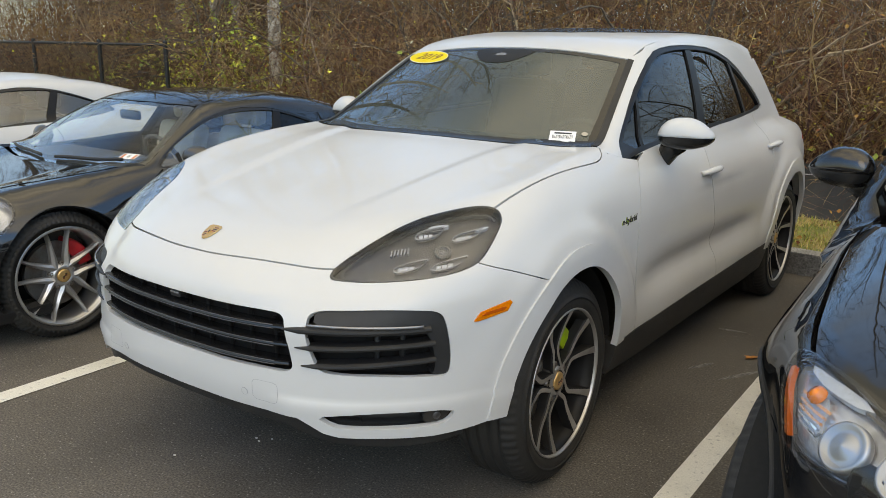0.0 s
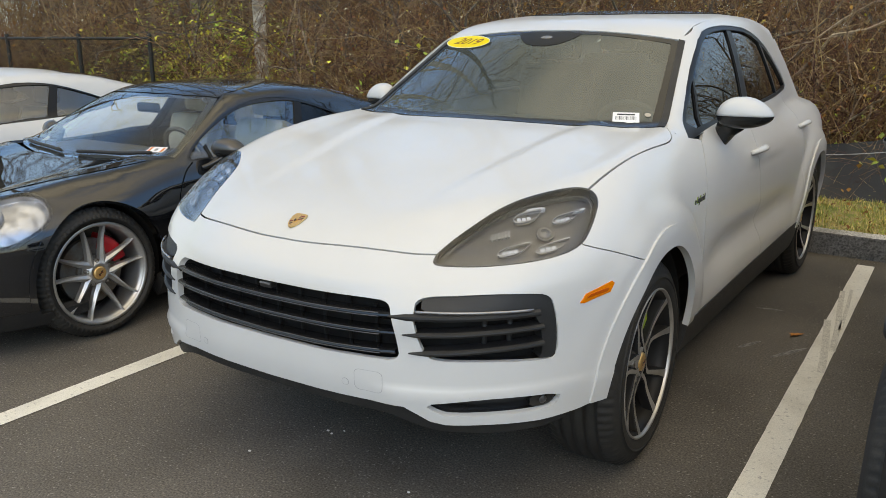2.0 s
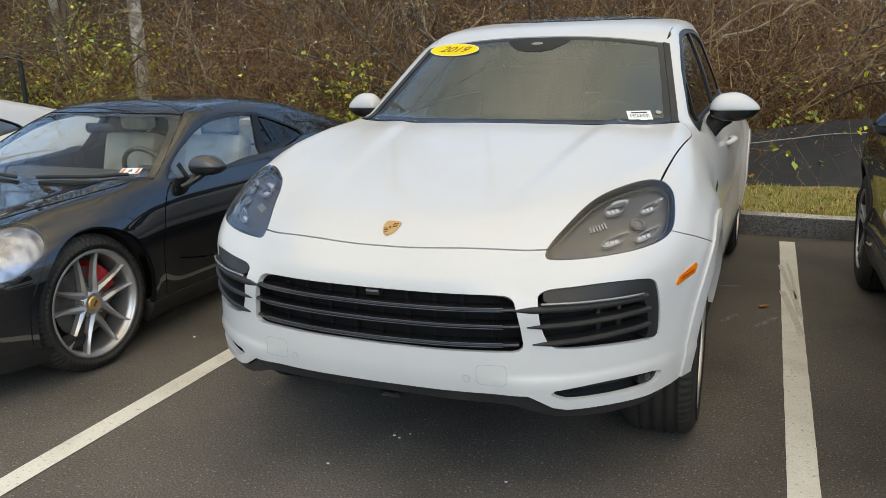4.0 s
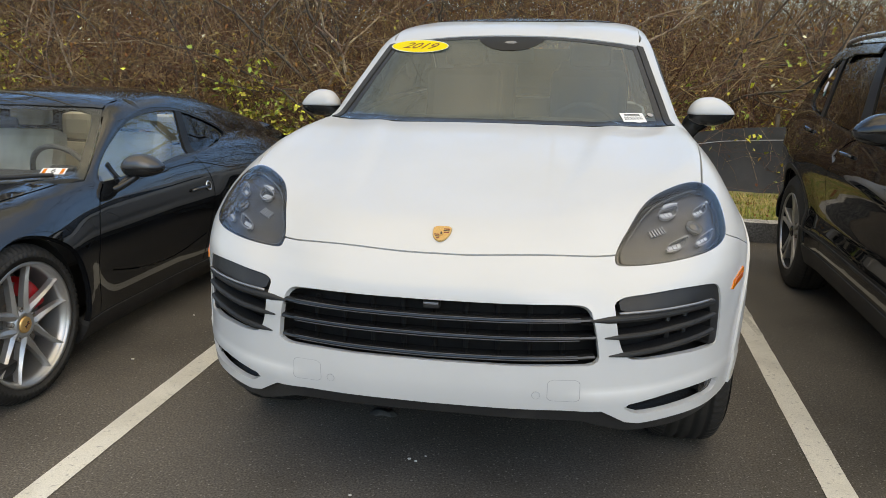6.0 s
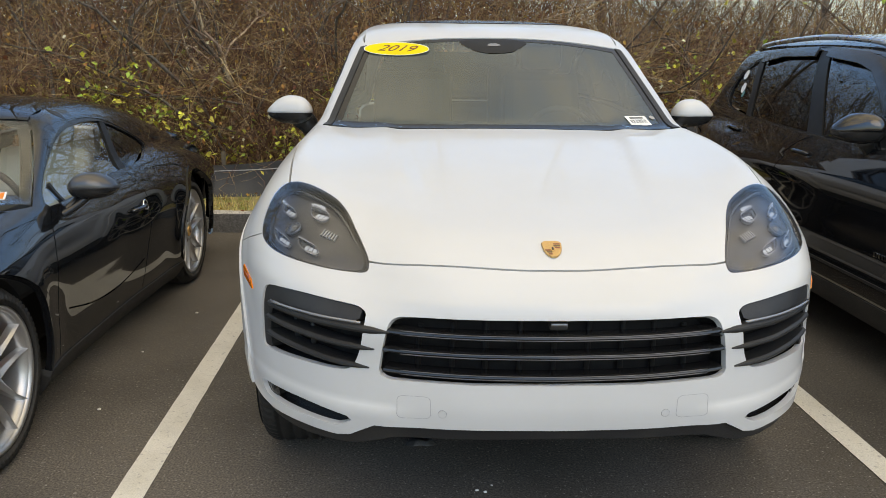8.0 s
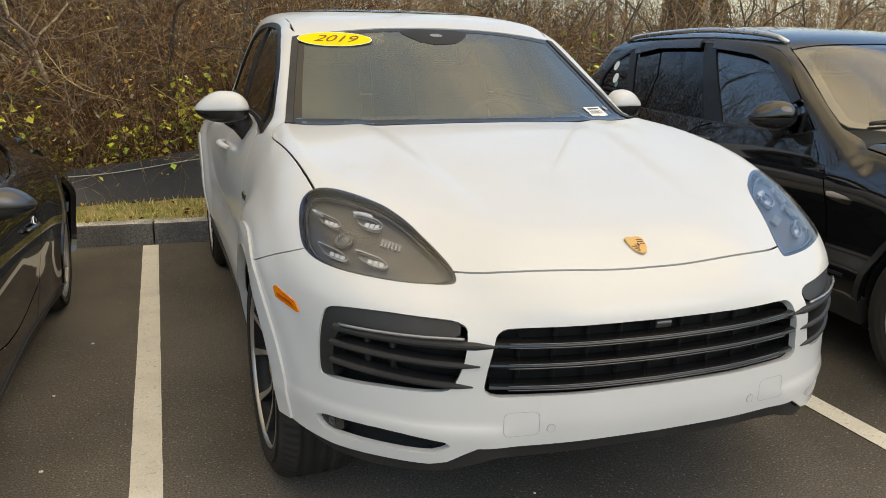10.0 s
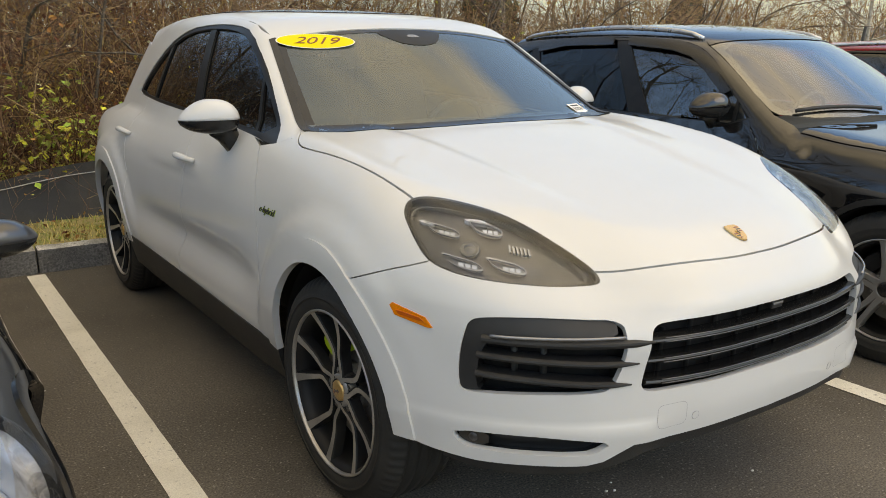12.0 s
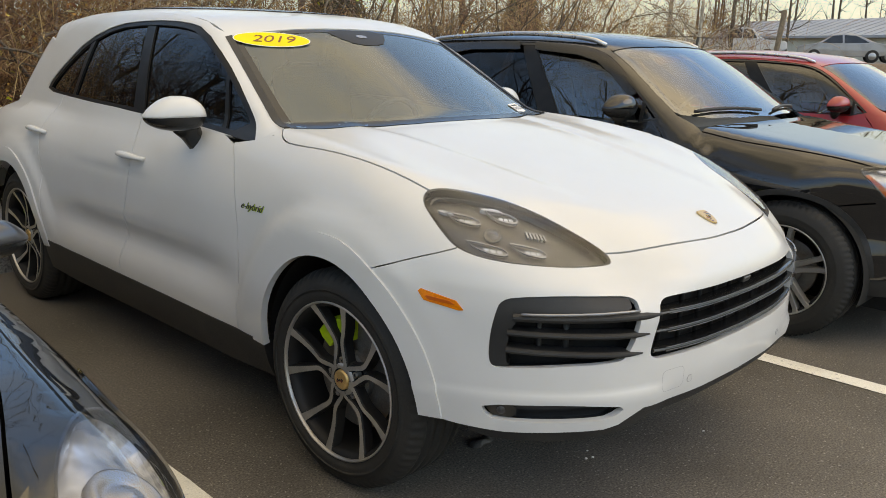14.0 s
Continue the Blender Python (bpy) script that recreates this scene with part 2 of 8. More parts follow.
TRIM_BLACK = material("satin_black_trim", (0.008, 0.008, 0.009), 0.4, spec=0.25, stain=(0.012, 0.012, 0.012), stain_scale=9)
GLASS_LENS = glass_material("lamp_lens", (0.88, 0.91, 0.95), 1.56)
ASPHALT = material("asphalt", (0.124, 0.108, 0.092), 0.85, space="Object", spots=(0.25, 0.23, 0.205), spot_scale=75, spot_range=(0.61, 0.70), grain=0.5, grain_scale=130,
                   bump=0.5, bump_scale=130, stain=(0.078, 0.068, 0.057), stain_scale=1.1, stain_range=(0.42, 0.66), rough_vary=0.1)
LINE_PAINT = material("line_paint", (0.74, 0.71, 0.64), 0.7, spots=(0.42, 0.40, 0.37), spot_scale=60, spot_range=(0.60, 0.72), grain=0.12, grain_scale=200, bump=0.4, bump_scale=160,
                      stain=(0.64, 0.61, 0.54), stain_scale=3.5)
# darker copy of the kerb granite: shade of its upright faces put into colour
GRANITE_SHADED = material("shaded_kerb_face", (0.21, 0.205, 0.20), 0.9, spots=(0.10, 0.098, 0.095), spot_scale=70, spot_range=(0.5, 0.62), grain=0.45, grain_scale=140, bump=0.9, bump_scale=50, stain=(0.13, 0.127, 0.122), stain_scale=3)
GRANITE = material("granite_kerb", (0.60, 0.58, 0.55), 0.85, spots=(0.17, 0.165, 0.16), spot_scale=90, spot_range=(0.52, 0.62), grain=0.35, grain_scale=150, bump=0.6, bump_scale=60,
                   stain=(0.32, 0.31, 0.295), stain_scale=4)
SOIL = material("leaf_litter_soil", (0.13, 0.085, 0.05), 0.95, spots=(0.23, 0.14, 0.07), spot_scale=14, spot_range=(0.45, 0.62), grain=0.5, grain_scale=60, bump=0.9, bump_scale=30,
                stain=(0.07, 0.05, 0.03), stain_scale=1.2)
TURF = material("turf_soil", (0.34, 0.27, 0.12), 0.95, spots=(0.18, 0.21, 0.06), spot_scale=9, grain=0.4, grain_scale=80, bump=0.8, bump_scale=60)
GRASS = material("grass_blades", (0.30, 0.34, 0.07), 0.7, island=0.45)
STRAW = material("dry_grass", (0.60, 0.46, 0.19), 0.8, island=0.35)
FABRIC = material("silt_fabric", (0.034, 0.034, 0.034), 0.6, grain=0.3, grain_scale=400, stain=(0.060, 0.057, 0.053), stain_scale=3, bump=0.3, bump_scale=300)
CORD = material("white_cord", (0.55, 0.54, 0.52), 0.8, grain=0.1)
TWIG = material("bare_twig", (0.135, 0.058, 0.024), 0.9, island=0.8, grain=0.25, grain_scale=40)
TWIG_PALE = material("pale_twig", (0.34, 0.195, 0.115), 0.9, island=0.8, grain=0.25, grain_scale=40)
LEAF_BROWN = material("dead_leaf", (0.27, 0.105, 0.03), 0.85, island=0.6)
WORN = material("worn_line", (0.60, 0.57, 0.51), 0.8, spots=(0.48, 0.455, 0.41), spot_scale=70, spot_range=(0.5, 0.6), grain=0.3, grain_scale=200)
LEAF_CREAM = material("pale_leaf", (0.70, 0.66, 0.44), 0.7, island=0.3)
LEAF_YELLOW = material("yellow_leaf", (0.64, 0.58, 0.08), 0.6, island=0.35)
LEAF_GREEN = material("green_leaf", (0.30, 0.40, 0.06), 0.6, island=0.4)
BARK = material("grey_bark", (0.54, 0.49, 0.42), 0.95, spots=(0.22, 0.19, 0.16), spot_scale=9, grain=0.35, grain_scale=50, bump=1.0, bump_scale=25, stain=(0.34, 0.30, 0.25), stain_scale=3)
BARK_TAN = material("tan_bark", (0.38, 0.27, 0.19), 0.95, spots=(0.18, 0.13, 0.09), spot_scale=14, grain=0.35, grain_scale=50, island=0.35)
BARK_DARK = material("dark_bark", (0.085, 0.065, 0.05), 0.95, spots=(0.14, 0.12, 0.10), spot_scale=12, grain=0.35, grain_scale=50, bump=1.0, bump_scale=25)
FENCE_BLACK = material("black_fence_coating", (0.010, 0.011, 0.011), 0.5, stain=(0.02, 0.02, 0.02))
METAL_ROOF = material("grey_metal_roof", (0.27, 0.29, 0.32), 0.5, metal=0.1, stain=(0.22, 0.24, 0.27), stain_scale=0.6)
SIDING = material("cream_siding", (0.50, 0.47, 0.40), 0.8, stain=(0.42, 0.39, 0.33), stain_scale=0.7)
WOOD_POST = material("weathered_post", (0.14, 0.11, 0.08), 0.9, grain=0.3, grain_scale=30)
SILVER_GLOSS = material("satin_bar_edge", (0.10, 0.10, 0.105), 0.25, metal=0.4, stain=(0.07, 0.07, 0.072), stain_scale=9)
GLASS_SKY = glass_material("reflective_screen", (0.70, 0.74, 0.73), 2.3)
GLASS_SMOKE = glass_material("smoked_glass", (0.24, 0.25, 0.25), 1.95)
LIGHT_BAR = material("clear_bar", (0.26, 0.26, 0.27), 0.22, metal=0.5, stain=(0.28, 0.28, 0.29), stain_scale=9)
SEAM_GREY = material("seam_shadow_grey", (0.32, 0.32, 0.32), 0.6, grain=0.05)


# ---- smooth solids: every body is a set of profiles that bound it from the side, front, top and back ----
def curve(xs, ys):
    """A smooth line through a few profile stations that never overshoots them."""
    xs, ys = np.array(xs, float), np.array(ys, float)
    h, d = np.diff(xs), np.diff(ys) / np.diff(xs)
    m = np.zeros(len(xs))
    m[0], m[-1] = d[0], d[-1]
    for i in range(1, len(xs) - 1):
        if d[i - 1] * d[i] > 0:
            w1, w2 = 2 * h[i] + h[i - 1], h[i] + 2 * h[i - 1]
            m[i] = (w1 + w2) / (w1 / d[i - 1] + w2 / d[i])

    def value(x):
        x = np.clip(np.asarray(x, float), xs[0], xs[-1])
        i = np.clip(np.searchsorted(xs, x) - 1, 0, len(xs) - 2)
        t = (x - xs[i]) / h[i]
        return (ys[i] * (1 + 2 * t) * (1 - t) ** 2 + h[i] * m[i] * t * (1 - t) ** 2
                + ys[i + 1] * t * t * (3 - 2 * t) + h[i] * m[i + 1] * t * t * (t - 1))
    return value


def smax(a, b, k):
    h = np.clip(0.5 + 0.5 * (a - b) / k, 0, 1)
    return b * (1 - h) + a * h + k * h * (1 - h)


def smin(a, b, k):
    return -smax(-a, -b, k)


def step(a, b, x):
    t = np.clip((x - a) / (b - a), 0, 1)
    return t * t * (3 - 2 * t)


class Solid:
    """A car body: inside where body(x, y, z) < 0. Nose towards -y, front axle at y = 0."""

    def __init__(self, body, centre=0.35, tail=2.6):
        self.body, self.centre, self.tail = body, centre, tail

    def rays(self, view, uv):
        u, v = np.asarray(uv, float).T
        o, zero = np.ones_like(u), np.zeros_like(u)
        if view == "top":
            return np.stack([u, v, 2.6 * o], 1), np.stack([zero, zero, -o], 1), 2.4
        if view == "front":
            return np.stack([u, -2.2 * o, v], 1), np.stack([zero, o, zero], 1), 4.0
        if view == "back":
            return np.stack([u, 6.0 * o, v], 1), np.stack([zero, -o, zero], 1), 4.0
        if view in ("left", "right"):
            s = 1 if view == "left" else -1
            return np.stack([1.6 * s * o, u, v], 1), np.stack([-s * o, zero, zero], 1), 1.6
        d = np.stack([np.sin(u), -np.cos(u), zero], 1)
        c = np.stack([zero, self.centre * o, v], 1)
        return c + 2.2 * d, -d, 2.2

    def flat(self, view, p):
        x, y, z = np.asarray(p, float).T
        if view == "top":
            return np.stack([x, y], 1)
        if view in ("front", "back"):
            return np.stack([x, z], 1)
        if view in ("left", "right"):
            return np.stack([y, z], 1)
        return np.stack([np.arctan2(x, self.centre - y), z], 1)

    def cast(self, eye, way, far, near=0.0):
        """Where rays from outside first meet the body; those that miss stop where they come nearest to it."""
        n = 90
        best, low, high = np.full(len(eye), 9.0), np.zeros(len(eye)), np.full(len(eye), -1.0)
        where = np.zeros(len(eye))
        for i in range(n + 1):
            t = near + (far - near) * i / n
            f = self.body(*(eye + t * way).T)
            closer = (f < best) & (high < 0)
            best, where = np.where(closer, f, best), np.where(closer, t, where)
            hit = (f < 0) & (high < 0)
            high = np.where(hit, t, high)
        low = high - (far - near) / n
        miss = high < 0
        for _ in range(22):
            mid = 0.5 * (low + high)
            inside = self.body(*(eye + mid[:, None] * way).T) < 0
            high, low = np.where(inside, mid, high), np.where(inside, low, mid)
        t = np.where(miss, where, high)
        return eye + t[:, None] * way

    def lift(self, view, uv):
        eye, way, far = self.rays(view, uv)
        return self.cast(eye, way, far)

    def normals(self, p, e=0.004):
        g = np.zeros_like(p)
        for a in range(3):
            d = np.zeros(3)
            d[a] = e
            g[:, a] = self.body(*(p + d).T) - self.body(*(p - d).T)
        return g / np.maximum(np.linalg.norm(g, axis=1, keepdims=True), 1e-9)


# the white car: profiles in metres
SUV_NOSE = curve([0.18, 0.26, 0.34, 0.42, 0.52, 0.62, 0.74, 0.80, 0.86, 0.92, 1.00, 1.10], [-0.80, -0.865, -0.915, -0.935, -0.950, -0.948, -0.955, -0.950, -0.915, -0.84, -0.70, -0.45])
SUV_BOW = curve([0, 0.2, 0.4, 0.6, 0.75, 0.85, 0.95, 1.05], [0, 0.006, 0.030, 0.100, 0.215, 0.335, 0.52, 0.80])
SUV_HOOD = curve([-1.0, -0.88, -0.787, -0.6, -0.3, 0.0, 0.3, 0.7, 1.2, 2.5, 3.3, 4.0], [0.80, 0.885, 0.936, 0.992, 1.050, 1.095, 1.130, 1.150, 1.13, 1.10, 1.08, 0.98])
SUV_CROWN = curve([0, 0.25, 0.45, 0.6, 0.72, 0.80, 0.88, 0.95, 1.05], [0, 0.004, 0.012, 0.014, 0.004, -0.006, 0.035, 0.12, 0.32])
SUV_PLAN = curve([-1.0, -0.7, -0.4, 0.0, 0.5, 1.2, 2.0, 2.9, 3.4, 3.8, 4.1], [0.82, 0.93, 0.968, 0.975, 0.957, 0.957, 0.965, 0.980, 0.925, 0.82, 0.68])
SUV_SECTION = curve([0.15, 0.25, 0.36, 0.45, 0.50, 0.56, 0.63, 0.68, 0.76, 0.85, 0.95, 1.05, 1.15, 1.3], [0.10, 0.05, 0.016, 0.003, 0.001, 0.0, 0.002, 0.004, 0.007, 0.010, 0.026, 0.062, 0.12, 0.24])
SUV_ROOF = curve([0.6, 1.05, 1.3, 1.6, 2.0, 2.5, 3.0, 3.5, 4.0], [1.40, 1.555, 1.602, 1.632, 1.648, 1.638, 1.60, 1.535, 1.45])


def suv_body(x, y, z):
    ax = np.abs(x)
    flare = 0
    for wheel in (0.0, 2.895):
        r = np.hypot(y - wheel, z - 0.372)
        flare = flare + 0.024 * step(0.62, 0.535, r) * step(0.36, 0.66, z)
    dent = 0.042 * np.exp(-((z - 0.60) / 0.075) ** 2) * step(0.46, 0.95, y) * step(2.45, 1.95, y)
    side = ax - (SUV_PLAN(y) - SUV_SECTION(z) - dent + flare)
    front = SUV_NOSE(z) + SUV_BOW(ax) + 0.085 * np.exp(-((ax - 0.56) / 0.2) ** 2) * step(0.70, 0.87, z) - 0.014 * step(0.508, 0.484, z) * step(0.38, 0.50, ax) - y
    crease = 0.012 * step(-0.032, 0.048, ax - (0.32 + 0.12 * (y + 0.8))) * step(-0.80, -0.2, y)
    rise = 0.032 * step(-0.55, 0.42, y) * step(0.92, 0.40, ax)
    top = z - (SUV_HOOD(y) - SUV_CROWN(ax) + crease + rise)
    tail = (y - 3.86 + 0.34 * (ax / 0.95) ** 4) * 0.8
    low = smax(smax(smax(side, front, 0.12), top, 0.07), tail, 0.1)
    low = smax(low, 0.20 - z, 0.02)
    wg = 0.895 - 0.36 * (z - 1.02) - 0.28 * np.maximum(z - 1.25, 0) ** 2 - 0.13 * step(1.9, 3.6, y) - 0.05 * step(1.6, 0.3, y)
    glass = (0.258 + 1.8 * (z - 1.10) + 0.35 * ax ** 2 - y) * 0.45
    roof = z - (SUV_ROOF(y) - 0.02 * (ax / 0.6) ** 2 - 0.012 * (ax / 0.6) ** 6)
    rear = (y - 3.62 + 0.85 * (z - 1.05) + 0.25 * ax ** 2) * 0.75
    high = smax(smax(smax(ax - wg, glass, 0.03), roof, 0.05), rear, 0.06)
    high = np.maximum(high, 0.93 - z)
    return smin(low, high, 0.025)


SUV = Solid(suv_body)


def car_solid(nose, bow, hood, crown, plan, section, roof, axles, flare, glass, wall, rear, tail, belt, ks=(0.12, 0.07, 0.03, 0.05), fade=0.0):
    """A simpler body from the same kind of profiles."""
    nose, bow, hood, crown, plan, section, roof = (curve(*zip(*c)) for c in (nose, bow, hood, crown, plan, section, roof))

    def body(x, y, z):
        ax = np.abs(x)
        puff = 0
        for ya, za, ra in axles:
            puff = puff + flare * np.exp(-((np.hypot(y - ya, z - za) - ra) / 0.12) ** 2)
        side = ax - (plan(y) - section(z) + puff * (z < belt + 0.1))
        low = smax(side, nose(z) + bow(ax) - y, ks[0])
        dip = crown(ax)
        dip = np.where(dip < 0, dip * (1 - fade * step(-0.15, 0.42, y)), dip)
        low = smax(low, z - (hood(y) - dip), ks[1])
        low = smax(low, (y - tail + 0.28 * (ax / 0.9) ** 4) * 0.8, 0.1)
        y0, z0, slope, bend = glass
        w0, fall, taper = wall
        high = smax(ax - (w0 - fall * (z - belt) - 0.28 * np.maximum(z - belt - 0.2, 0) ** 2 - taper * step(1.6, rear[0], y)), (y0 + slope * (z - z0) + bend * ax ** 2 - y) * 0.45, ks[2])
        high = smax(high, z - (roof(y) - 0.03 * (ax / 0.55) ** 2 - 0.012 * (ax / 0.55) ** 6), ks[3])
        high = smax(high, (y - rear[0] + rear[1] * (z - belt)) * 0.8, 0.05)
        return smin(low, np.maximum(high, belt - 0.12 - z), 0.02)
    return Solid(body)


COUPE = car_solid(
    nose=[(0.12, -0.76), (0.25, -0.88), (0.40, -0.925), (0.52, -0.925), (0.60, -0.88), (0.68, -0.78), (0.78, -0.58)],
    bow=[(0, 0), (0.3, 0.02), (0.5, 0.07), (0.65, 0.15), (0.78, 0.29), (0.86, 0.45), (0.98, 0.80)],
    hood=[(-0.95, 0.52), (-0.85, 0.60), (-0.6, 0.69), (-0.3, 0.745), (0, 0.785), (0.35, 0.835), (0.7, 0.875), (1.5, 0.89), (2.2, 0.875), (2.7, 0.82), (3.2, 0.70), (3.6, 0.56)],
    crown=[(0, 0), (0.35, 0.0), (0.5, -0.02), (0.6, -0.042), (0.70, -0.042), (0.78, -0.01), (0.85, 0.06), (0.92, 0.16), (1.0, 0.3)],
    plan=[(-0.95, 0.74), (-0.6, 0.86), (-0.3, 0.895), (0, 0.902), (0.6, 0.885), (1.2, 0.883), (1.8, 0.905), (2.45, 0.915), (3.0, 0.87), (3.5, 0.74)],
    section=[(0.12, 0.10), (0.2, 0.04), (0.3, 0.02), (0.45, 0.012), (0.6, 0.0), (0.7, 0.015), (0.8, 0.06), (0.9, 0.13), (1.0, 0.22)],
    roof=[(0.4, 0.95), (1.0, 1.185), (1.3, 1.222), (1.6, 1.228), (2.0, 1.195), (2.4, 1.11), (2.8, 1.01), (3.2, 0.90), (3.6, 0.78)],
    axles=((0, 0.335, 0.36), (2.45, 0.345, 0.37)), flare=0.018, glass=(0.50, 0.90, 2.0, 0.28), wall=(0.745, 0.50, 0.15), rear=(3.35, 0.5), tail=3.55, belt=0.90, fade=0.6)
CROSS = car_solid(
    nose=[(0.18, -0.66), (0.3, -0.75), (0.5, -0.785), (0.7, -0.785), (0.82, -0.76), (0.92, -0.68), (1.05, -0.48)],
    bow=[(0, 0), (0.3, 0.035), (0.5, 0.10), (0.7, 0.23), (0.8, 0.35), (0.88, 0.52), (1.0, 0.90)],
    hood=[(-0.85, 0.80), (-0.68, 0.88), (-0.4, 0.95), (-0.1, 1.0), (0.3, 1.05), (0.6, 1.085), (1.2, 1.10), (2.5, 1.08), (3.2, 1.05), (3.7, 0.95)],
    crown=[(0, 0), (0.3, 0.006), (0.5, 0.010), (0.65, 0.014), (0.75, 0.025), (0.83, 0.065), (0.9, 0.15), (1.02, 0.36)],
    plan=[(-0.85, 0.70), (-0.55, 0.775), (-0.39, 0.795), (-0.26, 0.825), (-0.1, 0.885), (0, 0.912), (0.2, 0.918), (0.6, 0.905), (1.5, 0.91), (2.2, 0.92), (2.62, 0.925), (3.1, 0.89), (3.6, 0.78)],
    section=[(0.18, 0.09), (0.3, 0.035), (0.40, 0.012), (0.48, 0.01), (0.58, 0.035), (0.72, 0.018), (0.85, 0.0), (0.93, 0.018), (1.0, 0.035), (1.10, 0.08), (1.2, 0.15)],
    roof=[(0.6, 1.28), (1.25, 1.535), (1.6, 1.59), (2.1, 1.612), (2.7, 1.60), (3.1, 1.55), (3.6, 1.44)],
    axles=((0, 0.355, 0.40), (2.62, 0.355, 0.40)), flare=0.016, glass=(0.54, 1.125, 1.65, 0.30), wall=(0.875, 0.36, 0.10), rear=(3.42, 0.7), tail=3.58, belt=1.06)
COUPE_AT, CROSS_AT = (-2.70, -0.29, -1.2), (2.61, -0.36, 0.5)


# ---- building tools ----
from mathutils.geometry import delaunay_2d_cdt


def mesh_of(name, verts, faces, mats, smooth=False, slots=None):
    """A mesh from arrays; faces: triangles as an array, or a list of index lists."""
    me = bpy.data.meshes.new(name)
    if isinstance(faces, np.ndarray):
        me.vertices.add(len(verts))
        me.vertices.foreach_set("co", np.asarray(verts, np.float32).ravel())
        n, k = faces.shape
        me.loops.add(n * k)
        me.polygons.add(n)
        me.loops.foreach_set("vertex_index", faces.astype(np.int32).ravel())
        me.polygons.foreach_set("loop_start", np.arange(0, n * k, k, dtype=np.int32))
        me.update(calc_edges=True)
    else:
        me.from_pydata([tuple(v) for v in verts], [], [tuple(f) for f in faces])
    for m in (mats if isinstance(mats, (list, tuple)) else [mats]):
        me.materials.append(m)
    if slots is not None:
        me.polygons.foreach_set("material_index", np.asarray(slots, np.int32))
    me.polygons.foreach_set("use_smooth", [bool(smooth)] * len(me.polygons))
    me.validate()
    me.update()
    return me


def thing(name, label, category, m=None, group="", kind=""):
    ob = new(name)
    ob.matrix_world = m or Matrix()
    return tagged(ob, label, category, group, kind)


def part(name, data, material=None, parent=None, label="", m=None):
    """Links a mesh, or a bmesh, as one object under a thing or part."""
    if isinstance(data, bmesh.types.BMesh):
        me = bpy.data.meshes.new(name)
        data.to_mesh(me)
        data.free()
        data = me
    if material is not None and not len(data.materials):
        data.materials.append(material)
    ob = new(name, data)
    ob.parent = parent
    if m is not None:
        ob.matrix_local = m
    if label:
        tagged(ob, label)
    return ob


def rounded(points, times=2, closed=True):
    """Cuts the corners of an outline, so that it reads as a smooth line."""
    p = np.asarray(points, float)
    for _ in range(times):
        q = np.roll(p, -1, 0) if closed else p[1:]
        a = p if closed else p[:-1]
        mid = np.stack([0.75 * a + 0.25 * q, 0.25 * a + 0.75 * q], 1).reshape(-1, p.shape[1])
        p = mid if closed else np.vstack([p[:1], mid, p[-1:]])
    return p


def spaced(points, gap, closed=True):
    p = np.asarray(points, float)
    q = np.vstack([p, p[:1]]) if closed else p
    out = []
    for a, b in zip(q[:-1], q[1:]):
        n = max(1, int(math.ceil(np.linalg.norm(b - a) / gap)))
        out += [a + (b - a) * i / n for i in range(n)]
    if not closed:
        out.append(q[-1])
    return np.array(out)


def inside(points, poly):
    """Which points lie in an outline."""
    x, y = points.T
    hit = np.zeros(len(points), bool)
    px, py = poly.T
    qx, qy = np.roll(px, -1), np.roll(py, -1)
    for a, b, c, d in zip(px, py, qx, qy):
        if b != d:
            hit ^= ((b > y) != (d > y)) & (x < (c - a) * (y - b) / (d - b) + a)
    return hit


def ribbon(line, width):
    """The outline of a thin band along a line in space; its plane does not matter, as it is flattened later."""
    return ("band", np.asarray(line, float), width)


def band_outline(line, width):
    t = np.gradient(line, axis=0)
    t /= np.maximum(np.linalg.norm(t, axis=1, keepdims=True), 1e-9)
    n = np.stack([-t[:, 1], t[:, 0]], 1) * width / 2
    return np.vstack([line + n, (line - n)[::-1]])


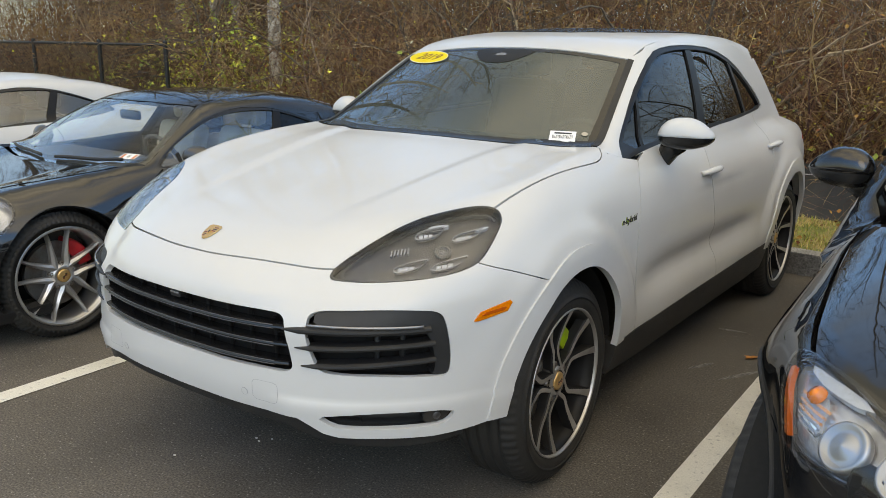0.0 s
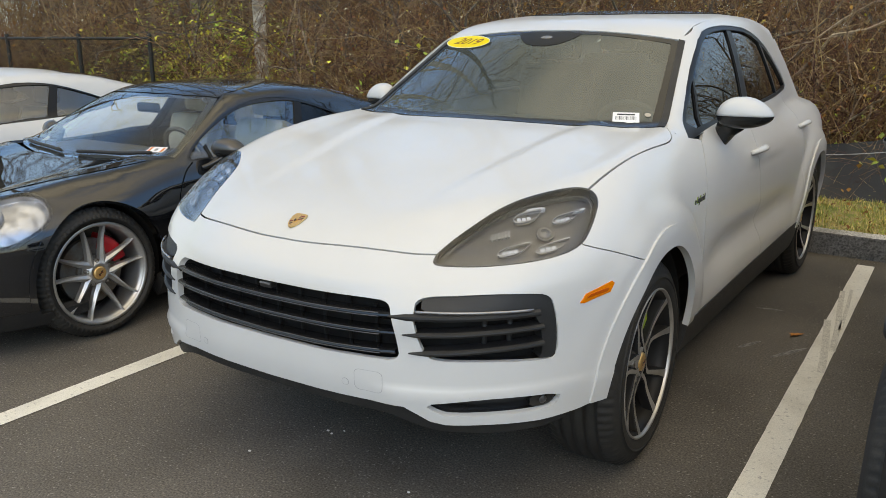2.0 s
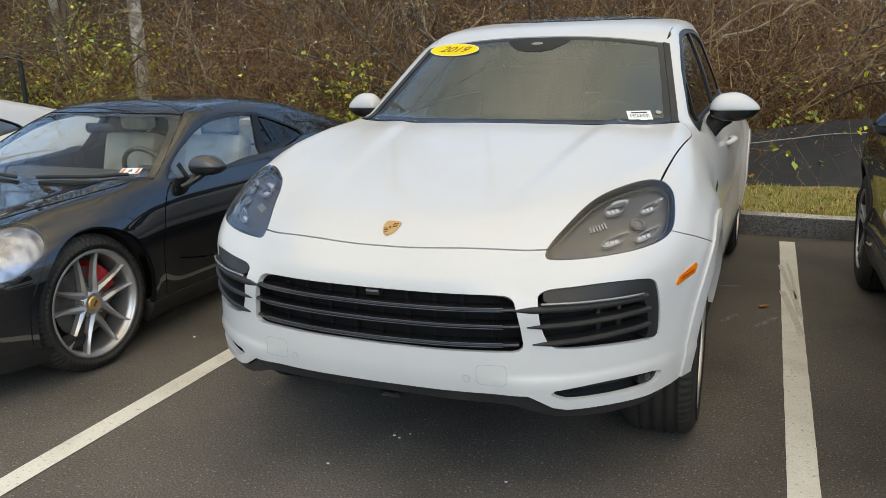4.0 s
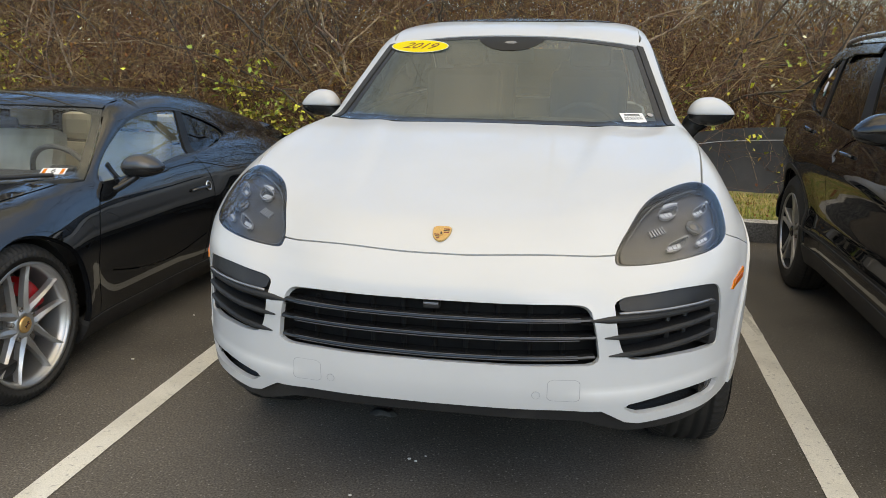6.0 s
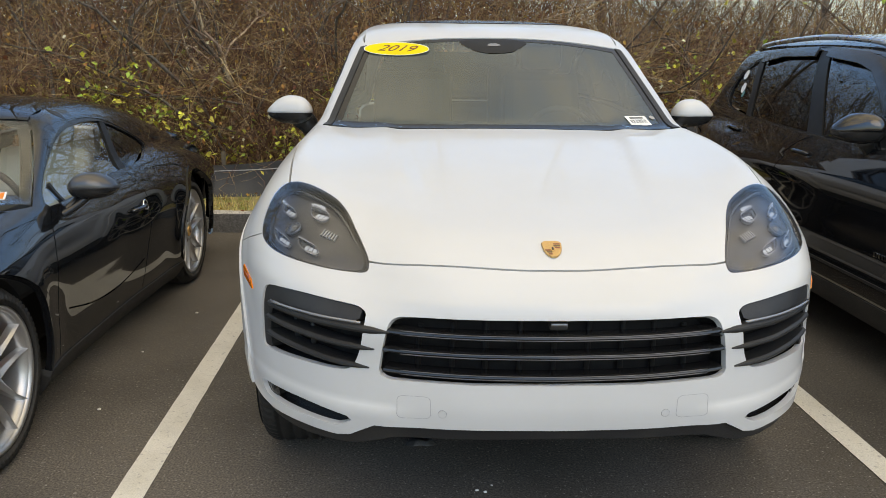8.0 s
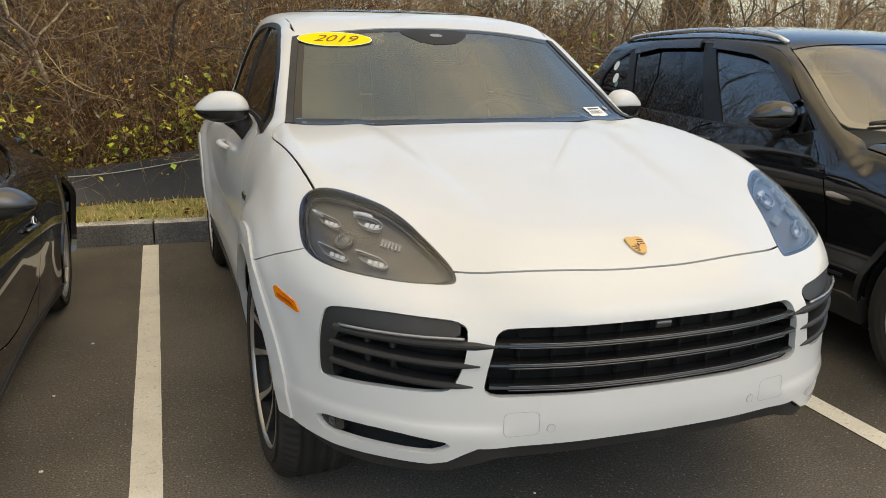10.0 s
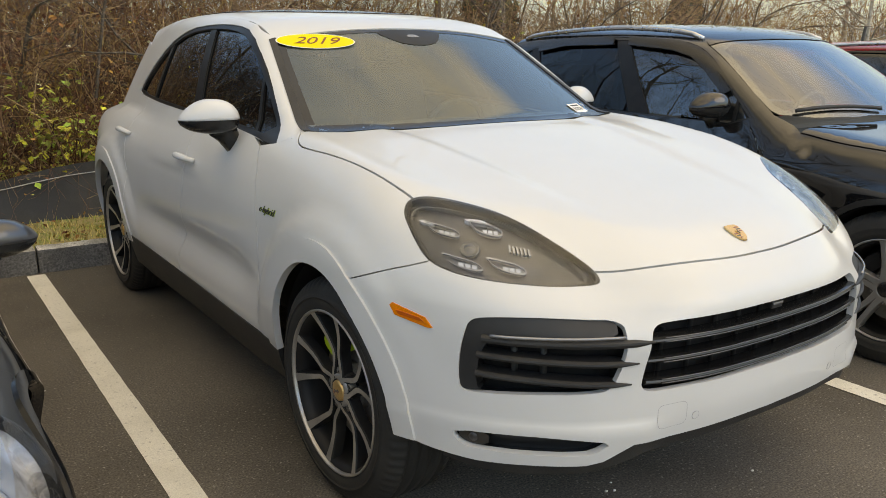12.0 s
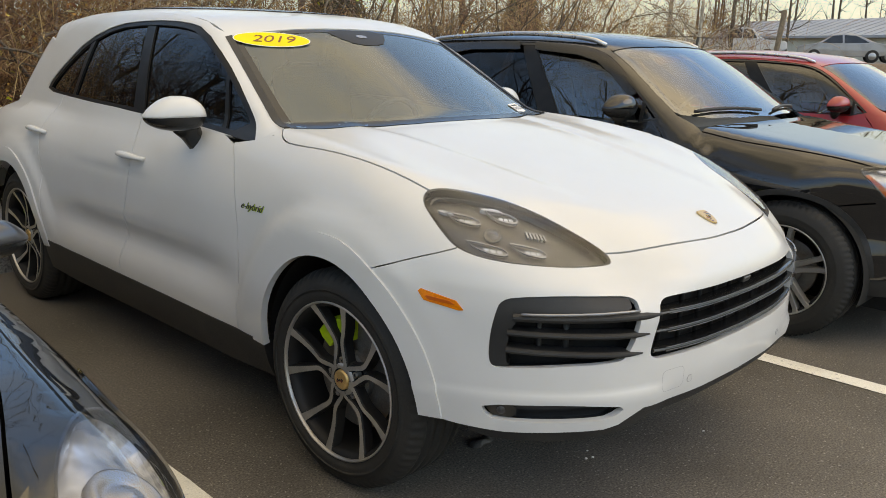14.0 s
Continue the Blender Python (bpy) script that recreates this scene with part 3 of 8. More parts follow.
def panel_mesh(name, solid, view, poly, mats, holes=(), res=0.03, offset=0.0, depth=0.02, island=None):
    """A piece of the body's skin: an outline in one view, less the holes, laid on the body, with an edge turned inwards."""
    poly = spaced(poly, res)
    cuts = []
    for h in holes:
        band = isinstance(h, tuple)
        p3 = h[1] if band else np.asarray(h, float)
        if view in ("left", "right") and (np.mean(p3[:, 0]) > 0) != (view == "left"):
            continue
        if view == "front" and np.mean(p3[:, 1]) > 0.6:
            continue
        q = solid.flat(view, p3)
        q = band_outline(spaced(q, res, False), h[2]) if band else q
        cuts.append(spaced(q, res) if not band else q)
    low, high = poly.min(0), poly.max(0)
    cuts = [c for c in cuts if (c.max(0) > low).all() and (c.min(0) < high).all()]
    u, v = np.meshgrid(np.arange(low[0], high[0], res), np.arange(low[1], high[1], res * 0.9))
    u = u + (np.arange(len(u))[:, None] % 2) * res * 0.5
    grid = np.stack([u.ravel(), v.ravel()], 1)
    grid = grid[inside(grid, poly)]
    edge = np.vstack([poly, *cuts]) if cuts else poly
    for k in range(0, len(edge), 200):
        if len(grid):
            d = np.linalg.norm(grid[:, None] - edge[None, k:k + 200], axis=2).min(1)
            grid = grid[d > 0.45 * res]
    verts, edges = [*poly], [(i, (i + 1) % len(poly)) for i in range(len(poly))]
    for c in cuts:
        n = len(verts)
        verts += [*c]
        edges += [(n + i, n + (i + 1) % len(c)) for i in range(len(c))]
    verts += [*grid]
    r = delaunay_2d_cdt([Vector(p) for p in verts], edges, [], 0, 1e-6)
    p2 = np.array([tuple(p) for p in r[0]])
    tris = np.array([f for f in r[2] if len(f) == 3])
    mid = p2[tris].mean(1)
    keep = inside(mid, poly)
    for c in cuts:
        keep &= ~inside(mid, c)
    tris = tris[keep]
    if island is not None:
        group = np.arange(len(p2))
        while True:
            low = group[tris].min(1)
            fresh = group.copy()
            for k in range(3):
                np.minimum.at(fresh, tris[:, k], low)
            if (fresh == group).all():
                break
            group = fresh
        kinds, sizes = np.unique(group[tris[:, 0]], return_counts=True)
        tris = tris[group[tris[:, 0]] == kinds[np.argsort(-sizes)[island]]]
    used, tris = np.unique(tris, return_inverse=True)
    tris, p2 = tris.reshape(-1, 3), p2[used]
    p3 = solid.lift(view, p2)
    nor = solid.normals(p3)
    p3 = p3 + nor * offset
    a, b, c = p3[tris[:, 0]], p3[tris[:, 1]], p3[tris[:, 2]]
    flip = (np.cross(b - a, c - a) * nor[tris[:, 0]]).sum(1) < 0
    tris[flip] = tris[flip][:, ::-1]
    count = {}
    for t in tris:
        for i in range(3):
            e = (int(t[i]), int(t[(i + 1) % 3]))
            count[e] = count.get(e, 0) + 1
    rim = [e for e in count if (e[1], e[0]) not in count]
    faces, points, normals = tris.tolist(), p3.tolist(), nor.tolist()
    smooth = [True] * len(faces)
    if depth:
        at = {}
        for i in {i for e in rim for i in e}:
            at[i] = len(points)
            points += [p3[i].tolist(), (p3[i] - nor[i] * depth).tolist()]
            normals += [nor[i].tolist()] * 2
        for i, j in rim:
            faces.append([at[i], at[i] + 1, at[j] + 1, at[j]])
            smooth.append(False)
    me = bpy.data.meshes.new(name)
    me.from_pydata(points, [], faces)
    for m in (mats if isinstance(mats, (list, tuple)) else [mats]):
        me.materials.append(m)
    me.polygons.foreach_set("use_smooth", smooth)
    me.update()
    n = len(p3)
    loops = np.zeros((len(me.loops), 3), np.float32)
    vi = np.zeros(len(me.loops), np.int32)
    me.loops.foreach_get("vertex_index", vi)
    loops[:] = np.array(normals, np.float32)[vi]
    sharp = vi >= n
    flat_n = np.repeat(np.array([p.normal[:] for p in me.polygons], np.float32), [p.loop_total for p in me.polygons], axis=0)
    loops[sharp] = flat_n[sharp]
    me.normals_split_custom_set(loops.tolist())
    return me


def panel(name, solid, view, poly, mats, parent, label="", **more):
    return part(name, panel_mesh(name, solid, view, poly, mats, **more), None, parent, label)


def box_bm(bm, size, centre=(0, 0, 0), bevel=0.0, turn=None, segments=2):
    got = bmesh.ops.create_cube(bm, size=1.0)["verts"]
    bmesh.ops.scale(bm, vec=size, verts=got)
    if bevel:
        edges = list({e for v in got for e in v.link_edges})
        got = list({v for f in bmesh.ops.bevel(bm, geom=edges, offset=bevel, segments=segments, affect="EDGES", profile=0.6)["faces"] for v in f.verts} | {v for v in got if v.is_valid})
    if turn is not None:
        bmesh.ops.rotate(bm, cent=(0, 0, 0), matrix=turn, verts=got)
    bmesh.ops.translate(bm, vec=centre, verts=got)
    return got


def box(name, size, centre, mat, parent, label="", bevel=0.004, turn=None):
    bm = bmesh.new()
    box_bm(bm, size, centre, bevel, turn)
    return part(name, bm, mat, parent, label)


def lathe(profile, steps, axis="x", closed=False, start=0.0, sweep=2 * math.pi, wobble=None):
    """Turns a profile of (along, radius) about the x axis: vertices and quads."""
    pr = np.asarray(profile, float)
    full = abs(sweep - 2 * math.pi) < 1e-6
    n = steps if full else steps + 1
    ang = start + sweep * np.arange(n) / steps
    verts, faces = [], []
    for k, a in enumerate(ang):
        r = pr[:, 1] if wobble is None else pr[:, 1] - wobble(k)
        verts += list(zip(pr[:, 0], r * np.cos(a), r * np.sin(a)))
    m = len(pr)
    for k in range(steps):
        k2 = (k + 1) % n
        for i in range(m if closed else m - 1):
            j = (i + 1) % m
            faces.append((k * m + i, k * m + j, k2 * m + j, k2 * m + i))
    return verts, faces


def sweep_mesh(name, path, section, mat, smooth=True, up=None, scales=None, caps=True):
    """A bar along a path; section: outline across it as (sideways, up)."""
    path, sec = np.asarray(path, float), np.asarray(section, float)
    t = np.gradient(path, axis=0)
    t /= np.linalg.norm(t, axis=1, keepdims=True)
    verts, faces, m = [], [], len(sec)
    for i, (p, d) in enumerate(zip(path, t)):
        u = np.array(up[i] if up is not None and np.ndim(up) == 2 else (up if up is not None else (0, 0, 1)), float)
        s = np.cross(d, u)
        s /= max(np.linalg.norm(s), 1e-9)
        w = np.cross(s, d)
        k = scales[i] if scales is not None else 1.0
        k = np.array(k) * np.ones(2)
        verts += [tuple(p + k[0] * a * s + k[1] * b * w) for a, b in sec]
    for i in range(len(path) - 1):
        for j in range(m):
            j2 = (j + 1) % m
            faces.append((i * m + j, i * m + j2, (i + 1) * m + j2, (i + 1) * m + j))
    if caps:
        faces.append(tuple(range(m))[::-1])
        faces.append(tuple((len(path) - 1) * m + j for j in range(m)))
    me = mesh_of(name, verts, faces, mat, smooth)
    bm = bmesh.new()
    bm.from_mesh(me)
    bmesh.ops.recalc_face_normals(bm, faces=bm.faces)
    bm.to_mesh(me)
    bm.free()
    return me


def ring_section(r, n=8, flat=1.0):
    return [(r * math.cos(2 * math.pi * k / n), flat * r * math.sin(2 * math.pi * k / n)) for k in range(n)]


def letters(name, body, size, mat, depth=0.0005, slant=0.0, width=1.0):
    """Writing as a mesh, centred, in the x-y plane."""
    cu = bpy.data.curves.new(name, "FONT")
    cu.body, cu.size, cu.extrude, cu.align_x, cu.align_y, cu.shear = body, size, depth, "CENTER", "CENTER", slant
    ob = bpy.data.objects.new(name, cu)
    scene.collection.objects.link(ob)
    bpy.context.view_layer.update()
    me = bpy.data.meshes.new_from_object(ob.evaluated_get(bpy.context.evaluated_depsgraph_get()))
    bpy.data.objects.remove(ob)
    bpy.data.curves.remove(cu)
    me.materials.clear()
    me.materials.append(mat)
    for v in me.vertices:
        v.co.x *= width
    return me


def facing(p, n, up=(0, 0, 1)):
    """A pose on a surface: z along its normal, y upwards."""
    n = Vector(n).normalized()
    x = Vector(up).cross(n).normalized()
    y = n.cross(x)
    return Matrix.Translation(p) @ Matrix((x, y, n)).transposed().to_4x4()


def on(solid, view, u, v, lift=0.0, up=(0, 0, 1)):
    p = solid.lift(view, np.array([[u, v]]))
    n = solid.normals(p)
    return facing(p[0] + n[0] * lift, n[0], up)


def segments_mesh(name, a, b, ra, rb, mat):
    """Many thin three-sided twigs, from points a to b, as one mesh."""
    d = b - a
    d /= np.maximum(np.linalg.norm(d, axis=1, keepdims=True), 1e-9)
    ref = np.where(np.abs(d[:, 2:3]) < 0.9, np.array([[0, 0, 1.0]]), np.array([[1.0, 0, 0]]))
    s = np.cross(d, ref)
    s /= np.linalg.norm(s, axis=1, keepdims=True)
    w = np.cross(s, d)
    verts = np.zeros((len(a), 6, 3))
    for k in range(3):
        o = math.cos(2.094 * k) * s + math.sin(2.094 * k) * w
        verts[:, k], verts[:, 3 + k] = a + o * ra[:, None], b + o * rb[:, None]
    base = np.array([[0, 1, 4], [0, 4, 3], [1, 2, 5], [1, 5, 4], [2, 0, 3], [2, 3, 5]])
    faces = (np.arange(len(a))[:, None, None] * 6 + base[None]).reshape(-1, 3)
    return mesh_of(name, verts.reshape(-1, 3), faces, mat, True)


def leaves_mesh(name, at, size, mat, rng, droop=0.5):
    """Many small folded leaves, each of four triangles, as one mesh."""
    n = len(at)
    yaw, tip = rng.uniform(0, 6.283, n), rng.normal(-droop, 0.5, n)
    f = np.stack([np.cos(yaw) * np.cos(tip), np.sin(yaw) * np.cos(tip), np.sin(tip)], 1)
    s = np.stack([-np.sin(yaw), np.cos(yaw), rng.normal(0, 0.4, n)], 1)
    up = np.cross(f, s)
    size = size[:, None]
    verts = np.stack([at, at + f * size * 0.5 + s * size * 0.36 + up * size * 0.1, at + f * size, at + f * size * 0.5 - s * size * 0.36 + up * size * 0.1, at + f * size * 0.55], 1)
    base = np.array([[0, 1, 4], [1, 2, 4], [2, 3, 4], [3, 0, 4]])
    faces = (np.arange(n)[:, None, None] * 5 + base[None]).reshape(-1, 3)
    return mesh_of(name, verts.reshape(-1, 3), faces, mat, False)


# ---- ground, lines, kerb ----
def sheet(name, x0, x1, y0, y1, z, mat, label, category, nx=2, ny=2, height=None):
    xs, ys = np.linspace(x0, x1, nx), np.linspace(y0, y1, ny)
    v = [(x, y, z if height is None else height(x, y)) for y in ys for x in xs]
    f = [(j * nx + i, j * nx + i + 1, (j + 1) * nx + i + 1, (j + 1) * nx + i) for j in range(ny - 1) for i in range(nx - 1)]
    return tagged(new(name, mesh_of(name, v, f, mat, True)), label, category, kind="structure")


def kerb_y(x):
    return 3.53 - 0.035 * x


sheet("ground", -400, 400, -400, 400, -0.03, SOIL, "brown earth and leaf litter reaching the horizon", "ground")
sheet("parking_lot", -30, 60, -40, 3.9, 0.0, ASPHALT, "dark worn asphalt of the parking lot", "asphalt")


def painted_line(x, y0, y1, tag, slant=0.0):
    rng = random.Random(int(abs(x) * 100))
    n = 60
    v, f = [], []
    for i in range(n + 1):
        y = y0 + (y1 - y0) * i / n
        k = x + slant * (y1 - y)
        a, b = k - 0.054 + rng.uniform(-0.0012, 0.0012), k + 0.054 + rng.uniform(-0.0012, 0.0012)
        v += [(a, y, 0.004), (b, y, 0.004)]
    f = [(2 * i, 2 * i + 1, 2 * i + 3, 2 * i + 2) for i in range(n)]
    return tagged(new("painted_line", mesh_of("painted_line", v, f, LINE_PAINT)), tag, "road marking", group="bay lines", kind="structure")


for k in range(-3, 6):
    x = -1.353 + 2.70 * k if k < 1 else 1.293 + 2.70 * (k - 1)
    if x > 1.4:
        x += 0.13
    painted_line(x, -1.9, 3.53 if k <= 0 else 3.31, "cream white parking bay line on asphalt", 0.0127 if k == 1 else 0.0)


def kerb():
    k = thing("kerb", "grey granite kerb with rough face behind the parking bays", "kerb", kind="structure")
    rng = random.Random(3)
    x = -14.0
    while x < 16:
        w = rng.uniform(1.6, 2.2)
        bm = bmesh.new()
        box_bm(bm, (w - 0.008, 0.15, 0.34), (0, 0, 0), 0.012)
        bmesh.ops.subdivide_edges(bm, edges=[e for e in bm.edges if e.calc_length() > 0.5], cuts=14, use_grid_fill=True)
        for v in bm.verts:
            v.co += Vector((0, 1, 0.6)) * 0.006 * noise.noise(v.co * 9 + Vector((x, 0, 0)))
        bm.normal_update()
        # upward faces take the pale, skylit granite, all others the shaded copy
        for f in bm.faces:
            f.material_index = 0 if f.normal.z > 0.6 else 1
        me = bpy.data.meshes.new("kerb_stone")
        bm.to_mesh(me)
        bm.free()
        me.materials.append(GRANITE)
        me.materials.append(GRANITE_SHADED)
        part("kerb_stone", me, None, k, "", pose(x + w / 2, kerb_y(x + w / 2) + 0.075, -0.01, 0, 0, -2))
        x += w


kerb()


def bank(x, y):
    """The verge behind the kerb, rising gently to the woods."""
    d = y - kerb_y(x) - 0.14
    base = 0.135 + 0.035 * step(0, 1.2, d) + 0.10 * step(1.2, 8.0, d) + 0.05 * noise.noise(Vector((x * 0.6, y * 0.6, 0))) * step(0.3, 2, d)
    return float(base + 0.015 * noise.noise(Vector((x * 4, y * 4, 1))) * step(0.05, 0.3, d))


def verge():
    xs, n = np.linspace(-16, 18, 170), 46
    v, f = [], []
    for j in range(n):
        d = 0.14 + 13.0 * (j / (n - 1)) ** 1.8
        for x in xs:
            y = kerb_y(x) + d
            v.append((x, y, bank(x, y)))
    m = len(xs)
    f = [(j * m + i, j * m + i + 1, (j + 1) * m + i + 1, (j + 1) * m + i) for j in range(n - 1) for i in range(m - 1)]
    slots = [0 if j < 16 else 1 for j in range(n - 1) for i in range(m - 1)]
    tagged(new("verge", mesh_of("verge", v, f, [TURF, SOIL], True, slots)), "grassy verge running into leaf-covered ground", "verge", kind="structure")


verge()


def fence_line(x):
    return 4.74 + 0.125 * x - 0.02 * max(x - 2, 0) ** 1.2 if x > -3 else 4.365 + 0.02 * (x + 3)


def fence_top(x):
    return float(curve([-9, -3, -1.8, -0.75, 0.7, 1.3, 1.6, 3, 8], [0.40, 0.42, 0.45, 0.58, 0.62, 0.70, 0.75, 0.80, 0.8])(x))


def silt_fence():
    f0 = thing("silt_fence", "low black fabric silt fence with a white cord", "fence")
    xs = np.linspace(-9, 9, 220)
    v, f = [], []
    for i, x in enumerate(xs):
        y, top, low = fence_line(x), fence_top(x), bank(x, fence_line(x)) - 0.02
        for j in range(7):
            t = j / 6
            z = low + (top - low) * t
            fold = 0.02 * noise.noise(Vector((x * 3.0, t * 1.2, 0))) + 0.05 * (1 - t) * noise.noise(Vector((x * 1.1, 5, 0))) - 0.10 * (1 - t) ** 2
            v.append((x, y + fold, z + 0.012 * noise.noise(Vector((x * 2.1, 9, 0))) * t))
    m = 7
    f = [(i * m + j, (i + 1) * m + j, (i + 1) * m + j + 1, i * m + j + 1) for i in range(len(xs) - 1) for j in range(m - 1)]
    part("fabric", mesh_of("fabric", v, f, FABRIC, True), None, f0)
    pts = [(x, fence_line(x) - 0.012 + 0.02 * noise.noise(Vector((x * 3.0, 0.8, 0))), bank(x, fence_line(x)) + (fence_top(x) - bank(x, fence_line(x))) * 0.80) for x in xs]
    part("cord", sweep_mesh("cord", pts, ring_section(0.004, 5), CORD), None, f0, "thin white cord")
    for x in np.arange(-8.4, 9, 2.1):
        y = fence_line(x) + 0.03
        bm = bmesh.new()
        box_bm(bm, (0.035, 0.035, fence_top(x) - bank(x, y) + 0.22), (0, 0, (fence_top(x) - bank(x, y) + 0.05) / 2), 0.004)
        part("stake", bm, WOOD_POST, f0, "grey wooden stake", pose(x, y, bank(x, y) - 0.02))


silt_fence()


def grass():
    rng = np.random.default_rng(5)
    for name, mat, count, label, tall in (("verge_grass", GRASS, 22000, "short green grass on the verge", 0.034), ("dry_grass", STRAW, 22000, "dry straw-coloured grass on the verge", 0.034)):
        x = rng.uniform(-6, 7, count)
        d = rng.uniform(0.15, 1.25, count)
        keep = rng.uniform(0, 1, count) < 0.35 + 0.65 * np.array([noise.noise(Vector((a * 1.7, b * 2.5, 3 if name == "dry_grass" else 8))) > -0.1 for a, b in zip(x, d)])
        if name == "verge_grass":
            keep &= rng.uniform(0, 1, count) < 0.22 + 0.78 * step(-0.2, 1.6, x)
        x, d = x[keep], d[keep]
        y = np.array([kerb_y(a) for a in x]) + d
        z = np.array([bank(a, b) for a, b in zip(x, y)])
        n = len(x)
        h = rng.uniform(0.5, 1.4, n) * tall
        yaw, lean = rng.uniform(0, 6.283, n), rng.uniform(0.1, 1.0, n) * h
        p = np.stack([x, y, z], 1)
        s = np.stack([np.cos(yaw), np.sin(yaw), np.zeros(n)], 1) * 0.004
        o = np.stack([-np.sin(yaw) * lean, np.cos(yaw) * lean, h], 1)
        v = np.stack([p - s, p + s, p + o], 1)
        f = np.arange(n * 3).reshape(-1, 3)
        tagged(new(name, mesh_of(name, v.reshape(-1, 3), f, mat)), label, "grass", kind="stuff")
    at = np.stack([rng.uniform(-6, 7, 900), np.zeros(900), np.zeros(900)], 1)
    d = rng.uniform(0.1, 1.2, 900)
    at[:, 1] = np.array([kerb_y(a) for a in at[:, 0]]) + d
    at[:, 2] = np.array([bank(a, b) for a, b in at[:, :2]]) + 0.02
    tagged(new("fallen_leaves", leaves_mesh("fallen_leaves", at, rng.uniform(0.02, 0.05, 900), LEAF_BROWN, rng, 0.0)), "scattered dead leaves on the verge", "leaves", kind="stuff")


grass()


# ---- woods ----
def grow(rng, roots, lean, length, radius, steps, wander, sag, fork):
    """Arching stems: lists of twig pieces and of leaf places."""
    A, B, RA, RB, tips = [], [], [], [], []
    p, d = roots.copy(), lean / np.linalg.norm(lean, axis=1, keepdims=True)
    r = radius.copy()
    gen = [(p, d, length, r, 0)]
    while gen:
        p, d, ln, r, level = gen.pop()
        n_step = steps if level == 0 else max(3, steps * 2 // 3) if level == 1 else 3
        for k in range(n_step):
            d = d + rng.normal(0, wander, d.shape)
            d[:, 2] -= sag * (k + 1) / n_step
            d /= np.linalg.norm(d, axis=1, keepdims=True)
            q = p + d * (ln / n_step)[:, None]
            r2 = r * (1 - 0.85 * (k + 1) / n_step) / (1 - 0.85 * k / n_step)
            A.append(p), B.append(q), RA.append(r), RB.append(np.maximum(r2, 0.0012))
            if level < len(fork):
                n = rng.uniform(0, 1, len(p)) < fork[level]
                if n.any():
                    side = d[n] + rng.normal(0, 0.75, d[n].shape)
                    side /= np.linalg.norm(side, axis=1, keepdims=True)
                    gen.append((q[n], side, ln[n] * rng.uniform(0.25, 0.6, n.sum()), np.maximum(r2[n] * 0.6, 0.0012), level + 1))
            if level:
                tips.append(q)
            p, r = q, r2
    return np.vstack(A), np.vstack(B), np.concatenate(RA), np.concatenate(RB), (np.vstack(tips) if tips else np.zeros((0, 3)))


def thicket():
    rng = np.random.default_rng(11)
    leaf_at = []
    for name, count, mat, label in (("brush", 3600, TWIG, "dense tangle of bare brown brush"), ("tall_brush", 1300, TWIG, "tall bare brown saplings behind the brush"), ("pale_brush", 1500, TWIG_PALE, "pale dry stems and vines in the brush"), ("deep_brush", 4000, TWIG_SHADED, "deep bare woods behind the brush")):
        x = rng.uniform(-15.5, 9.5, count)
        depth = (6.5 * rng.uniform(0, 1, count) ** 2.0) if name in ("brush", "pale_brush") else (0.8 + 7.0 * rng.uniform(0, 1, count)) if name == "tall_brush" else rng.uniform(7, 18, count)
        if name == "deep_brush":
            x = rng.uniform(-30, 11, count)
        y = np.array([max(fence_line(a), kerb_y(a) + 1.0, 5.1 if a < -6 else 0) for a in x]) + 0.25 + depth
        keep = ~((x > -9.6) & (x < -5.4) & (y < 7.2) & (rng.uniform(0, 1, count) < 0.72))
        x, y, depth = x[keep], y[keep], depth[keep]
        count = len(x)
        z = np.array([bank(a, b) for a, b in zip(x, y)])
        roots = np.stack([x, y, z], 1)
        lean = np.stack([rng.normal(0, 0.45, count), rng.normal(-0.12, 0.4, count), np.ones(count)], 1)
        lean[:, 1] = np.where(depth < 0.9, np.abs(lean[:, 1]) * 0.5, lean[:, 1])
        length = rng.uniform(0.7, 2.6, count) + 0.12 * depth
        if name == "tall_brush":
            length, lean[:, :2] = rng.uniform(2.2, 4.0, count), lean[:, :2] * 0.7
        thick = rng.uniform(0.003, 0.008, count) * np.where(rng.uniform(0, 1, count) < 0.12, 2.2, 1.0)
        if name == "deep_brush":
            length, lean[:, :2], thick = rng.uniform(3.5, 6.0, count) * (1 + 0.75 * step(-2.0, -6.0, x)), lean[:, :2] * 0.5, rng.uniform(0.008, 0.022, count)
        length = length * (1 - 0.38 * step(0.5, 4.5, x))
        A, B, RA, RB, tips = grow(rng, roots, lean, length, thick, 6, 0.20, 0.16 if name != "deep_brush" else 0.05, (0.75, 0.5) if name != "deep_brush" else (0.8, 0.3))
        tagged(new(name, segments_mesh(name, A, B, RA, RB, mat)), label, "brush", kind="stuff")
        leaf_at.append(tips)
    tips = np.vstack(leaf_at)
    for name, mat, n, size, label in (("dead_leaves", LEAF_BROWN, 48000, (0.02, 0.06), "brown dead leaves hanging in the brush"), ("yellow_leaves", LEAF_YELLOW, 3500, (0.03, 0.06), "a few yellow leaves left on the brush"), ("pale_leaves", LEAF_CREAM, 3200, (0.03, 0.06), "a few pale dry leaves caught in the brush")):
        at = tips[rng.integers(0, len(tips), n)] + rng.normal(0, 0.03, (n, 3))
        tagged(new(name, leaves_mesh(name, at, rng.uniform(*size, n), mat, rng)), label, "leaves", kind="stuff")


thicket()


